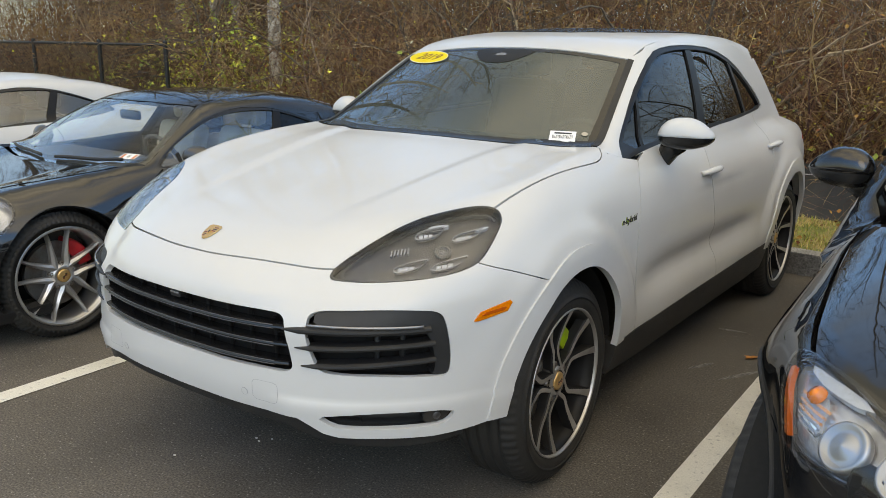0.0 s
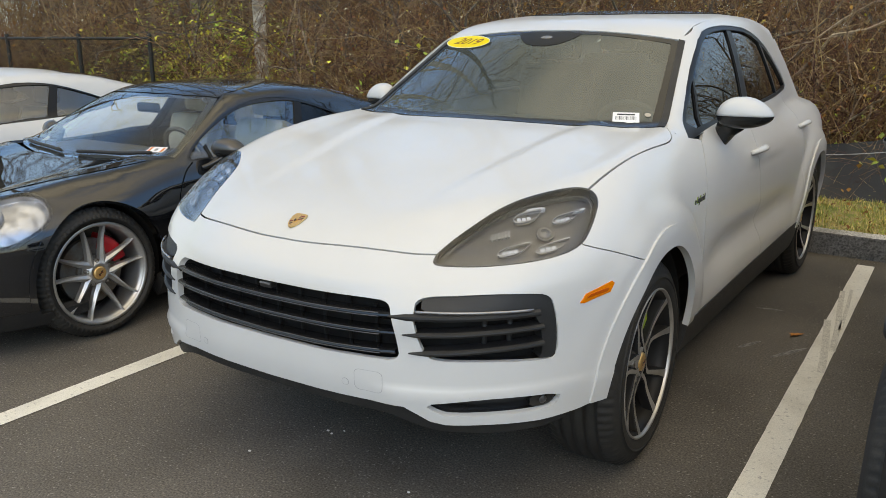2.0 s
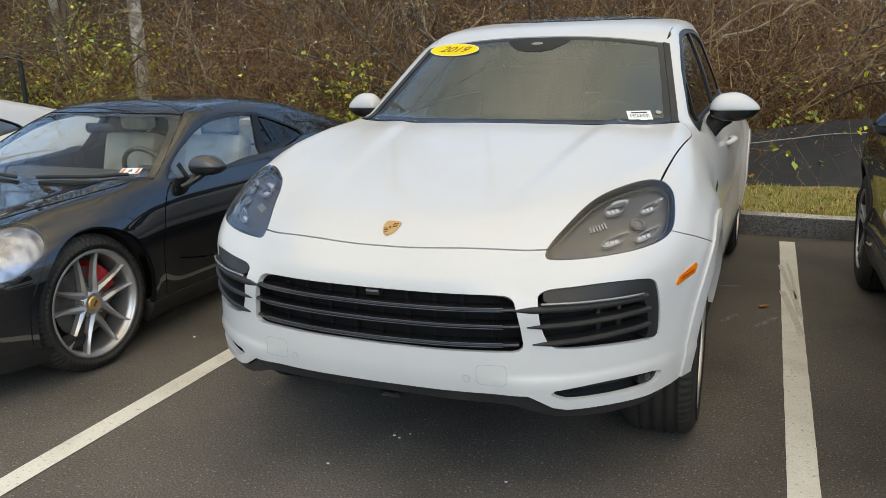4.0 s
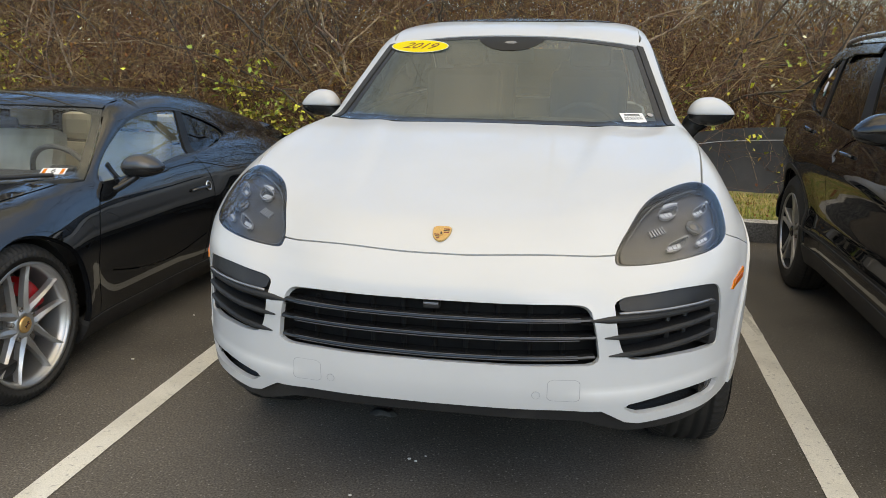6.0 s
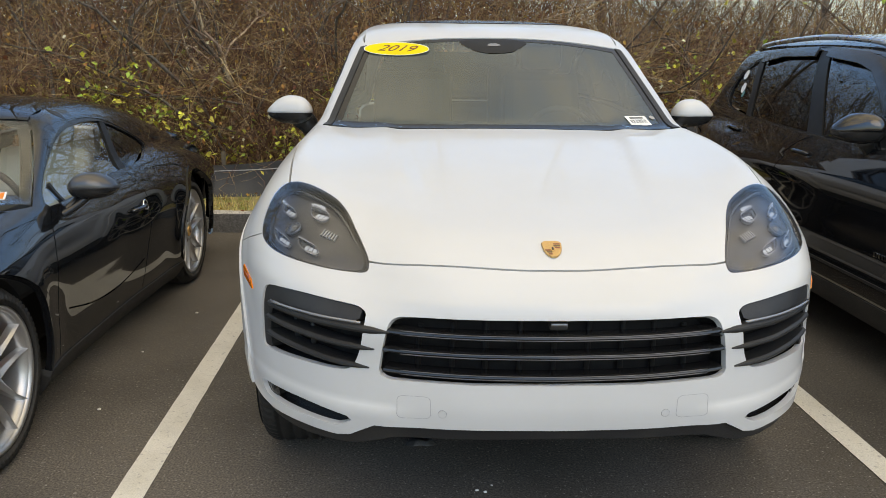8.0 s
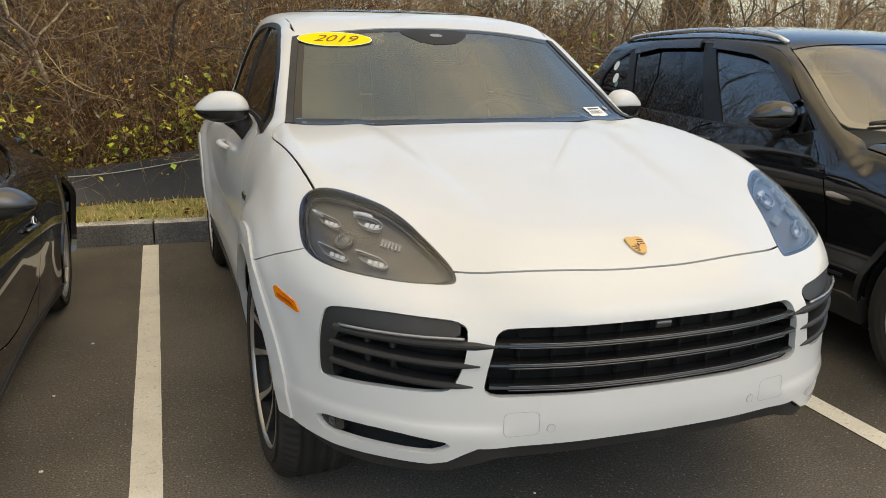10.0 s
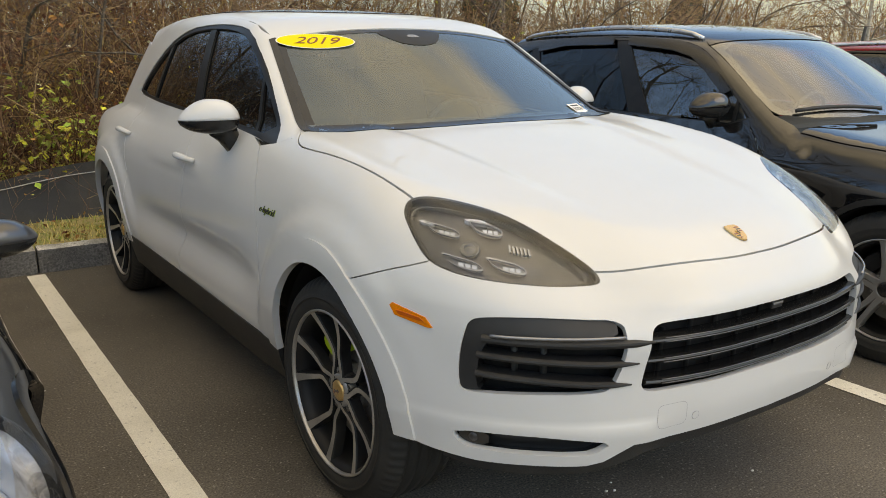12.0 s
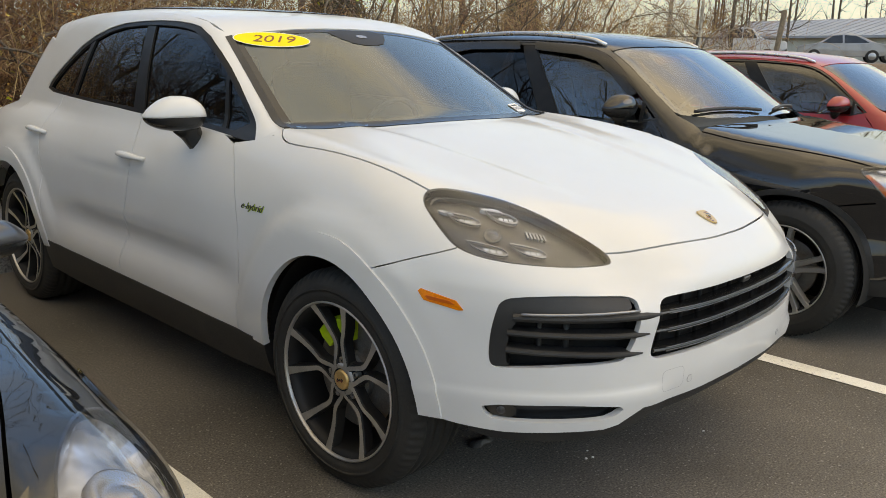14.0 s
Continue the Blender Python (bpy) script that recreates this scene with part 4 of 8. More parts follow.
def tangle():
    """Crooked limbs and looping vines along the front of the woods."""
    rng = np.random.default_rng(77)
    for name, count, mat, label, r, ln, wander, sag, side in (("grey_limbs", 150, BARK_TAN, "crooked pale grey limbs in the brush", (0.009, 0.022), (1.6, 3.6), 0.22, 0.05, 0.9),
                                                              ("dark_limbs", 240, BARK_DARK, "crooked dark limbs in the brush", (0.010, 0.026), (1.6, 4.0), 0.24, 0.06, 0.9),
                                                              ("vines", 1000, TWIG_PALE, "looping tan vines over the brush", (0.003, 0.0065), (1.6, 3.4), 0.45, 0.14, 1.4)):
        x = rng.uniform(-15, 10, count)
        y = np.array([max(fence_line(a), kerb_y(a) + 1.0, 5.1 if a < -6 else 0) for a in x]) + 0.40 + 3.0 * rng.uniform(0, 1, count) ** 1.6
        z = np.array([bank(a, b) for a, b in zip(x, y)]) + rng.uniform(0, 1.0, count)
        lean = np.stack([rng.normal(0, side, count), rng.normal(0.12, 0.22, count), np.ones(count)], 1)
        A, B, RA, RB, tips = grow(rng, np.stack([x, y, z], 1), lean, rng.uniform(*ln, count), rng.uniform(*r, count), 11, wander, sag, (0.5, 0.3))
        tagged(new(name, segments_mesh(name, A, B, RA, RB, mat)), label, "brush", kind="stuff")


tangle()


def leafy_shrub(x, y, tall, seed, mats, count, label):
    rng = np.random.default_rng(seed)
    s = thing("shrub", label, "shrub", pose(x, y, bank(x, y)))
    n = 16
    roots = np.stack([rng.normal(0, 0.10, n), rng.normal(0, 0.08, n), np.zeros(n)], 1)
    A, B, RA, RB, tips = grow(rng, roots, np.stack([rng.normal(0, 0.4, n), rng.normal(-0.1, 0.35, n), np.ones(n)], 1), rng.uniform(0.6, 1.0, n) * tall, np.full(n, 0.005), 6, 0.2, 0.1, (0.7, 0.2))
    part("stem_clump", segments_mesh("stem_clump", A, B, RA, RB, TWIG), None, s)
    for mat in mats:
        at = tips[rng.integers(0, len(tips), count)] + rng.normal(0, 0.04, (count, 3))
        part("foliage", leaves_mesh("foliage", at, rng.uniform(0.035, 0.085, count), mat, rng, 0.3), None, s)


for k, (x, y, h, c) in enumerate(((-1.75, 5.0, 0.95, 60), (-2.75, 5.1, 0.95, 260), (-3.35, 5.2, 0.85, 520), (-3.0, 5.4, 1.5, 200), (-3.7, 5.3, 0.9, 420), (-0.72, 5.25, 1.05, 300), (-1.55, 5.15, 0.85, 160), (2.7, 5.5, 1.7, 150), (3.0, 5.35, 1.1, 220), (2.2, 5.25, 0.9, 160), (1.3, 5.3, 1.0, 90), (4.2, 5.5, 1.2, 120), (-7.2, 6.4, 1.5, 500), (-6.2, 6.6, 1.3, 250), (-8.6, 6.9, 2.2, 900), (-9.4, 6.2, 1.9, 700), (-8.0, 6.2, 1.7, 600), (-10.6, 6.6, 1.9, 240), (-11.8, 6.4, 1.8, 200), (-7.9, 6.0, 1.4, 180), (3.2, 6.4, 1.7, 80), (4.4, 6.9, 1.9, 70), (0.9, 5.4, 0.7, 30))):
    leafy_shrub(x, y, h, 40 + k, (LEAF_YELLOW, LEAF_GREEN), c, "straggly shrub with yellow-green autumn leaves")


def bare_tree(x, y, tall, r0, seed, mat, label, fork=(0.7, 0.55), lean=(0, 0), limbs=15):
    rng = np.random.default_rng(seed)
    t = thing("tree", label, "tree", pose(x, y, bank(x, y) - 0.05))
    n = 14
    k = np.linspace(0, 1, n)
    path = np.stack([lean[0] * tall * k + 0.05 * tall * 0.2 * np.sin(3 * k + seed), lean[1] * tall * k + 0.05 * tall * 0.2 * np.cos(2.3 * k + seed), tall * k], 1)
    part("trunk", sweep_mesh("trunk", path, ring_section(1.0, 10), mat, up=(0, 1, 0), scales=[r0 * (1 - 0.85 * q) * (1 + 0.35 * math.exp(-q * 40)) for q in k]), None, t)
    m = limbs
    q = rng.uniform(0.22, 0.98, m)
    roots = np.stack([np.interp(q, k, path[:, c]) for c in range(3)], 1)
    a = rng.uniform(0, 6.283, m)
    d = np.stack([np.cos(a), np.sin(a), rng.uniform(0.3, 1.1, m)], 1)
    A, B, RA, RB, tips = grow(rng, roots, d, tall * rng.uniform(0.18, 0.42, m) * (1.1 - 0.6 * q), r0 * 0.42 * (1 - 0.8 * q) + 0.006, 7, 0.2, -0.05, fork)
    part("crown", segments_mesh("crown", A, B, np.maximum(RA, 0.004), np.maximum(RB, 0.003), mat), None, t)


for k, (x, y, h, r, mat, lean) in enumerate(((-7.25, 6.0, 11, 0.105, BARK, (0.01, 0)), (-9.3, 6.7, 12, 0.08, BARK, (-0.02, 0.02)), (-10.9, 8.6, 12, 0.10, BARK, (0.02, 0)), (-5.2, 8.0, 9, 0.055, BARK_DARK, (0.12, 0)),
                                             (-14.0, 9.5, 13, 0.12, BARK, (0, 0)), (-3.4, 9.5, 10, 0.07, BARK_DARK, (-0.05, 0.02)), (-0.5, 10.5, 11, 0.08, BARK_DARK, (0.05, 0)), (2.8, 11.0, 11, 0.08, BARK_DARK, (-0.04, 0)),
                                             (6.0, 10.0, 10, 0.07, BARK_DARK, (0.03, 0)), (-6.9, 10.5, 12, 0.08, BARK_DARK, (0.03, 0)), (-12.0, 11.0, 13, 0.10, BARK_DARK, (0, 0)))):
    bare_tree(x, y, h, r, 70 + k, mat, "tall bare tree with grey bark" if mat is BARK else "bare dark-barked tree rising from the brush", lean=lean)


for k, (x, y, h, r, lean) in enumerate(((-9.6, 8.6, 15, 0.14, (0.02, -0.06)), (-12.6, 8.0, 14, 0.13, (0.04, -0.05)), (-16.0, 9.0, 15, 0.15, (0.02, -0.03)), (-7.0, 12.5, 15, 0.13, (-0.03, -0.04)), (-19.5, 7.5, 14, 0.13, (0.03, 0)), (-22.0, 12.0, 16, 0.16, (0, 0)))):
    bare_tree(x, y, h, r, 150 + k, BARK_DARK, "tall bare tree with a dense twiggy crown", fork=(0.95, 0.75, 0.45), lean=lean, limbs=26)


# ---- chain-link fence and far side of the lot ----
def chain_fence():
    f0 = thing("chain_fence", "black chain-link fence with steel posts", "fence")
    top, y = 1.50, 4.62
    for x in (-7.78, -9.4, -11.3, -13.2, -15.1):
        z = bank(x, y)
        v, f = lathe([(0, 0.03), (top - z, 0.03), (top - z + 0.02, 0.034), (top - z + 0.045, 0.02), (top - z + 0.05, 0.001)], 12)
        part("fence_post", mesh_of("fence_post", [(b, c, a) for a, b, c in v], f, FENCE_BLACK, True), None, f0, "", pose(x, y, z))
    part("top_rail", sweep_mesh("top_rail", [(-7.78, y, top - 0.02), (-11.3, y, top - 0.02), (-15.1, y, top - 0.02)], ring_section(0.021, 8), FENCE_BLACK), None, f0)
    a, b = [], []
    for k in range(-24, 150):
        x = -15.1 + 0.05 * k
        for s in (1, -1):
            z0, z1 = 0.16, top - 0.04
            n = 1
            x0, x1 = (x, x + (z1 - z0)) if s > 0 else (x + (z1 - z0), x)
            t0, t1 = 0.0, 1.0
            lo, hi = -15.1, -7.80
            d = x1 - x0
            ts = sorted(((lo - x0) / d, (hi - x0) / d))
            t0, t1 = max(0.0, ts[0]), min(1.0, ts[1])
            if t1 > t0:
                a.append((x0 + d * t0, y + 0.01 * s, z0 + (z1 - z0) * t0))
                b.append((x0 + d * t1, y + 0.01 * s, z0 + (z1 - z0) * t1))
    a, b = np.array(a), np.array(b)
    r = np.full(len(a), 0.0022)
    tagged(part("wire_mesh", segments_mesh("wire_mesh", a, b, r, r, FENCE_BLACK), None, f0, "woven black wire"), kind="stuff")


chain_fence()


TERRACE = pose(72, 26, 0, 0, 0, 72)


def terrace_height(v):
    """Height of the far lot by its distance before the building."""
    return 1.27 * float(step(37.0, 30.0, v))


def far_terrace():
    vs = [-70, -20, 0, 20, 29, 31, 33, 35, 37, 40]
    us = np.linspace(-90, 90, 40)
    v = [tuple(TERRACE @ Vector((u, w, terrace_height(w) - (0.06 if w > 36 else 0) + 0.12 * noise.noise(Vector((u * 0.3, w, 0))) * (30 < w < 36)))) for w in vs for u in us]
    m = len(us)
    f = [(a * m + b, a * m + b + 1, (a + 1) * m + b + 1, (a + 1) * m + b) for a in range(len(vs) - 1) for b in range(m - 1)]
    slots = [0 if vs[a] < 29 else 1 for a in range(len(vs) - 1) for b in range(m - 1)]
    tagged(new("far_lot", mesh_of("far_lot", v, f, [ASPHALT, SOIL], True, slots)), "raised far parking lot behind a brown bank", "ground", kind="structure")


far_terrace()


def far_building():
    b = thing("building", "long low cream building with a grey ribbed metal roof", "building", TERRACE @ pose(2.6, 0, 1.27))
    def slab(name, size, at, mat, parent=b, turn=None, bevel=0.02):
        bm = bmesh.new()
        box_bm(bm, size, at, bevel, turn, 1)
        return part(name, bm, mat, parent)
    slab("wall", (50, 12, 2.05), (-14, -6, 1.025), SIDING)
    roof = slab("roof", (51, 7.2, 0.10), (-14, -2.9, 2.85), METAL_ROOF, turn=Matrix.Rotation(radians(-14), 3, "X"))
    slab("roof", (51, 7.2, 0.10), (-14, -9.8, 2.85), METAL_ROOF, turn=Matrix.Rotation(radians(14), 3, "X"))
    rib = bmesh.new()
    box_bm(rib, (0.07, 7.1, 0.07), (0, 0, 0.07), 0.01, None, 1)
    rib_mesh = bpy.data.meshes.new("roof_rib")
    rib.to_mesh(rib_mesh)
    rib.free()
    for k in range(50):
        part("roof_rib", rib_mesh, METAL_ROOF, roof, "", Matrix.Translation((-38.6 + 1.0 * k, -2.9, 2.85)) @ Matrix.Rotation(radians(-14), 4, "X"))
    slab("fascia", (51, 0.10, 0.22), (-14, 0.62, 1.98), METAL_ROOF)
    for k in range(6):
        slab("window", (1.0, 0.06, 0.8), (-34 + 7.5 * k, 0.02, 1.25), GLASS_DARK_SOLID)
    return b


GLASS_DARK_SOLID = material("far_dark_glass", (0.02, 0.022, 0.025), 0.08, stain=(0.03, 0.032, 0.035))
far_building()


def far_growth():
    rng = np.random.default_rng(23)
    for name, n, turn, reach, tall, r, mat, label in (("far_brush", 420, (23.5, 46), (15, 34), (1.6, 3.6), (0.008, 0.02), TWIG_PALE, "tan bare brush beyond the lot's edge"),
                                                     ("far_thicket", 700, (26, 70), (30, 62), (1.4, 4.2), (0.012, 0.03), TWIG, "distant brown thicket beyond the lot")):
        az, dist = np.radians(rng.uniform(*turn, n)), rng.uniform(*reach, n)
        x, y = -2.5 + dist * np.cos(az), -2.0 + dist * np.sin(az)
        ok = y > 6.0 + 0.10 * x
        x, y = x[ok], y[ok]
        n = len(x)
        z = np.array([terrace_height((TERRACE.inverted() @ Vector((a, b, 0))).y) for a, b in zip(x, y)])
        lean = np.stack([rng.normal(0, 0.3, n), rng.normal(0, 0.3, n), np.ones(n)], 1)
        A, B, RA, RB, tips = grow(rng, np.stack([x, y, z - 0.05], 1), lean, rng.uniform(*tall, n), rng.uniform(*r, n), 6, 0.16, 0.04, (0.9, 0.55))
        tagged(new(name, segments_mesh(name, A, B, np.maximum(RA, 0.005), np.maximum(RB, 0.004), mat)), label, "brush", kind="stuff")


far_growth()
for k in range(26):
    rng_k = random.Random(300 + k)
    a, d = radians(rng_k.uniform(16, 66)), rng_k.uniform(26, 95)
    x, y = -2.5 + d * math.cos(a), -2 + d * math.sin(a)
    if y > 7.5 + 0.1 * x:
        bare_tree(x, y, rng_k.uniform(7, 12), rng_k.uniform(0.07, 0.14), 400 + k, BARK_DARK if k % 3 else BARK, "distant bare tree against the sky", fork=(0.7, 0.5))


def evergreen(x, y, tall, seed):
    rng = np.random.default_rng(seed)
    t = thing("evergreen", "distant dark green conifer", "tree", pose(x, y, 0))
    part("trunk", sweep_mesh("trunk", [(0, 0, 0), (0, 0, tall * 0.5), (0, 0, tall)], ring_section(1.0, 8), BARK_DARK, up=(0, 1, 0), scales=[0.14, 0.08, 0.02]), None, t)
    n = 5000
    h = rng.uniform(0.12, 1, n)
    r = (1 - h) * tall * 0.24 * rng.uniform(0.2, 1, n) ** 0.5
    a = rng.uniform(0, 6.283, n)
    at = np.stack([r * np.cos(a), r * np.sin(a), h * tall - r * 0.25], 1)
    part("crown", leaves_mesh("crown", at, rng.uniform(0.15, 0.4, n), NEEDLE, rng, 0.4), None, t)


for k in range(16):
    rng_k = random.Random(700 + k)
    a, d = radians(rng_k.uniform(13, 31)), rng_k.uniform(92, 118)
    bare_tree(-2.5 + d * math.cos(a), -2 + d * math.sin(a), rng_k.uniform(10, 15), rng_k.uniform(0.16, 0.26), 720 + k, BARK_DARK, "distant bare tree behind the building", fork=(0.8, 0.5), lean=(rng_k.uniform(-0.08, 0.08), 0))
NEEDLE = material("conifer_needles", (0.035, 0.06, 0.025), 0.8, island=0.4)
for k, (x, y, h) in enumerate(((16, 22.0, 6.0), (20, 26.5, 7.0), (34, 28, 7), (48, 40, 9))):
    evergreen(x, y, h, 500 + k)


def sapling_posts():
    for x, y, h, r, mat, label in ((12.6, 4.6, 2.35, 0.05, WOOD_POST, "leaning weathered wooden post"), (12.0, 5.9, 1.85, 0.03, FENCE_BLACK, "thin dark steel post")):
        v, f = lathe([(0, r), (h, r * 0.95), (h + 0.01, r * 0.6), (h + 0.01, 0.001)], 10)
        p = thing("post", label, "post", pose(x, y, -0.03, 2, 9, 0))
        part("shaft", mesh_of("shaft", [(b, c, a) for a, b, c in v], f, mat, True), None, p)


sapling_posts()
bare_tree(13.0, 6.2, 5.0, 0.05, 610, BARK, "small bare sapling at the lot's edge")



def far_car(name, label, x, y, turn, paint, profile, glass, length, tall):
    """A parked car across the lot: rounded body, dark glass and wheels."""
    c = thing(name, label, "car", pose(x, y, 1.27, 0, 0, turn))
    prof = rounded(np.array(profile) * [length, tall], 2)
    n = len(prof)
    v, f = [], []
    for k, (w, inset) in enumerate(((-0.90, 0.03), (-0.86, 0.0), (0.86, 0.0), (0.90, 0.03))):
        mid = prof.mean(0)
        for p in prof:
            q = p + (mid - p) * inset
            lean = 1 - 0.16 * max(q[1] / tall - 0.58, 0) / 0.42
            v.append((q[0], w * lean, q[1]))
    f = [(k * n + i, k * n + (i + 1) % n, (k + 1) * n + (i + 1) % n, (k + 1) * n + i) for k in range(3) for i in range(n)] + [tuple(range(n))[::-1], tuple(3 * n + i for i in range(n))]
    part("body", mesh_of("body", v, f, paint, False), None, c)
    for s in (1, -1):
        for g in glass:
            q = np.array(g) * [length, tall]
            w = [(a, s * (0.905 * (1 - 0.16 * max(b / tall - 0.58, 0) / 0.42) + 0.004), b) for a, b in q]
            part("side_window", mesh_of("side_window", w, [tuple(range(len(w)))], GLASS_DARK_SOLID), None, c)
        for a in (0.19, 0.80):
            vv, ff = lathe([(0, 0.30), (0.02, 0.33), (0.20, 0.33), (0.22, 0.30), (0.225, 0.20), (0.215, 0.001)], 20)
            wh = part("wheel", mesh_of("wheel", [(b, s * (0.70 + a2), cc) for a2, b, cc in vv], ff, RUBBER, True), None, c, "", pose(a * length, 0, 0.33))
            vv, ff = lathe([(0.218, 0.20), (0.228, 0.19), (0.226, 0.001)], 16)
            part("rim", mesh_of("rim", [(b, s * (0.70 + a2), cc) for a2, b, cc in vv], ff, SILVER_ALLOY, True), None, wh)
    return c


SEDAN_SIDE = [(0, 0.25), (0, 0.50), (0.04, 0.58), (0.22, 0.64), (0.36, 0.95), (0.48, 1.0), (0.64, 0.96), (0.82, 0.68), (0.97, 0.62), (1.0, 0.48), (0.99, 0.22), (0.5, 0.18)]
PICKUP_SIDE = [(0, 0.25), (0, 0.54), (0.03, 0.60), (0.25, 0.63), (0.33, 0.96), (0.42, 1.0), (0.56, 0.97), (0.60, 0.66), (0.62, 0.63), (0.97, 0.63), (1.0, 0.60), (1.0, 0.30), (0.5, 0.22)]
far_car("pickup_truck", "white pickup truck parked across the lot", 45.5, 17.9, 112.5, WHITE_PAINT, PICKUP_SIDE, [[(0.29, 0.66), (0.345, 0.92), (0.43, 0.95), (0.43, 0.66)], [(0.44, 0.66), (0.44, 0.95), (0.55, 0.93), (0.58, 0.67)]], 5.6, 1.85)
for x, y, paint, label in ((43.9, 16.7, SILVER_PAINT, "silver-grey sedan parked across the lot"), (49.2, 14.6, GREY_PAINT, "dark sedan parked across the lot")):
    far_car("sedan", label, x, y, -68, paint, SEDAN_SIDE, [[(0.26, 0.66), (0.37, 0.92), (0.47, 0.95), (0.48, 0.67)], [(0.50, 0.67), (0.49, 0.95), (0.62, 0.92), (0.76, 0.69)]], 4.6, 1.48)


# ---- small things on the asphalt ----
def litter():
    rng = np.random.default_rng(91)
    n = 5200
    x, y = rng.uniform(-5, 5, n), rng.uniform(-3.2, 3.3, n)
    near = rng.uniform(0, 1, n) < 0.25
    y[near] = np.array([kerb_y(a) for a in x[near]]) - 0.02 - 0.25 * rng.uniform(0, 1, near.sum()) ** 2
    r = rng.uniform(0.0012, 0.0032, n)
    base = np.array([(1, 0, 0.2), (-0.5, 0.85, 0.2), (-0.5, -0.85, 0.2), (0, 0, 1.0)])
    a = rng.uniform(0, 6.28, n)
    c, s = np.cos(a), np.sin(a)
    v = np.zeros((n, 4, 3))
    for k, (p, q, h) in enumerate(base):
        v[:, k, 0], v[:, k, 1], v[:, k, 2] = x + r * (c * p - s * q), y + r * (s * p + c * q), 0.001 + r * h * 0.9
    f = (np.arange(n)[:, None, None] * 4 + np.array([[0, 1, 3], [1, 2, 3], [2, 0, 3]])[None]).reshape(-1, 3)
    tagged(new("grit", mesh_of("grit", v.reshape(-1, 3), f, GRIT)), "fine loose grit on the asphalt", "grit", kind="stuff")
    for k, (x, y, r) in enumerate(((-0.17, -0.488, 0.006), (-0.143, -0.499, 0.005), (-0.31, -0.775, 0.006), (-0.115, -0.455, 0.004), (0.36, -0.677, 0.005), (-1.616, 1.474, 0.008), (-1.70, 0.19, 0.007), (-1.73, 0.86, 0.006))):
        bm = bmesh.new()
        bmesh.ops.create_icosphere(bm, subdivisions=1, radius=r)
        for q in bm.verts:
            q.co = Vector((q.co.x * 1.3, q.co.y, q.co.z * 0.6)) * (1 + 0.3 * noise.noise(q.co * 300 + Vector((k, 0, 0))))
        p = part("pebble", bm, PALE_STONE, None, "", pose(x, y, r * 0.4))
        tagged(p, "tiny pale stone chip on the asphalt", "pebble", group="stone chips")
    leaf = [(0, 0), (0.012, 0.010), (0.030, 0.008), (0.034, 0.020), (0.050, 0.018), (0.046, 0.030), (0.062, 0.040), (0.045, 0.042), (0.040, 0.056), (0.026, 0.046), (0.012, 0.050), (0.012, 0.034), (-0.004, 0.030), (0.004, 0.014)]
    v = [(x * 1.3 - 0.03, y * 1.1 - 0.03, 0.004 + 0.012 * abs(noise.noise(Vector((x * 40, y * 40, 2)))) + 4.0 * (x - 0.03) ** 2) for x, y in leaf] + [(0.010, 0.005, 0.010)]
    n = len(leaf)
    tagged(new("fallen_leaf", mesh_of("fallen_leaf", v, [(i, (i + 1) % n, n) for i in range(n)], LEAF_ORANGE)), "curled orange fallen leaf on the asphalt", "leaf").matrix_world = pose(1.16, 1.65, 0.001, 0, 0, 25)
    for x, y, ln, w, a in ((0.99, 1.39, 0.10, 0.022, 62), (1.18, 1.38, 0.15, 0.022, 60), (0.95, 2.02, 0.09, 0.02, 5)):
        pts = rounded([(-ln, -w * 0.3), (-ln * 0.3, -w), (ln * 0.6, -w * 0.6), (ln, 0), (ln * 0.4, w * 0.7), (-ln * 0.5, w * 0.5)], 2)
        tagged(new("scuff", mesh_of("scuff", [(p, q, 0.0025) for p, q in pts], [tuple(range(len(pts)))], SCUFF)), "pale scuff mark on the asphalt", "scuff", kind="structure").matrix_world = pose(x, y, 0, 0, 0, a)
    for line, w in (([(1.262, 1.99), (1.30, 1.70), (1.335, 1.43), (1.36, 1.19)], 0.035), ([(1.251, 2.60), (1.285, 2.25), (1.328, 1.90), (1.36, 1.50)], 0.03), ([(1.292, 2.66), (1.32, 2.30), (1.345, 1.85)], 0.02)):
        line = spaced(rounded(line, 2, False), 0.05, False)
        out = band_outline(line, w)
        m = len(line)
        tagged(new("tyre_mark", mesh_of("tyre_mark", [(p, q, 0.0065) for p, q in out], [(i, i + 1, 2 * m - 2 - i, 2 * m - 1 - i) for i in range(m - 1)], WORN)), "dark worn tyre mark across the bay line", "tyre mark", kind="structure")
    pts = rounded([(-0.06, -0.012), (-0.03, -0.03), (0.0, -0.015), (0.04, -0.03), (0.07, -0.005), (0.05, 0.02), (0.01, 0.012), (-0.02, 0.03), (-0.05, 0.018)], 2)
    k = len(pts)
    v = [(x, y, 0.0) for x, y in pts] + [(x * 0.7, y * 0.7, 0.016 + 0.01 * noise.noise(Vector((x * 60, y * 60, 0)))) for x, y in pts]
    tagged(new("rag", mesh_of("rag", v, [(i, (i + 1) % k, k + (i + 1) % k, k + i) for i in range(k)] + [tuple(range(k, 2 * k))], FABRIC, True)), "small crumpled black rag on the asphalt", "rag").matrix_world = pose(-0.362, -0.136, 0.001)


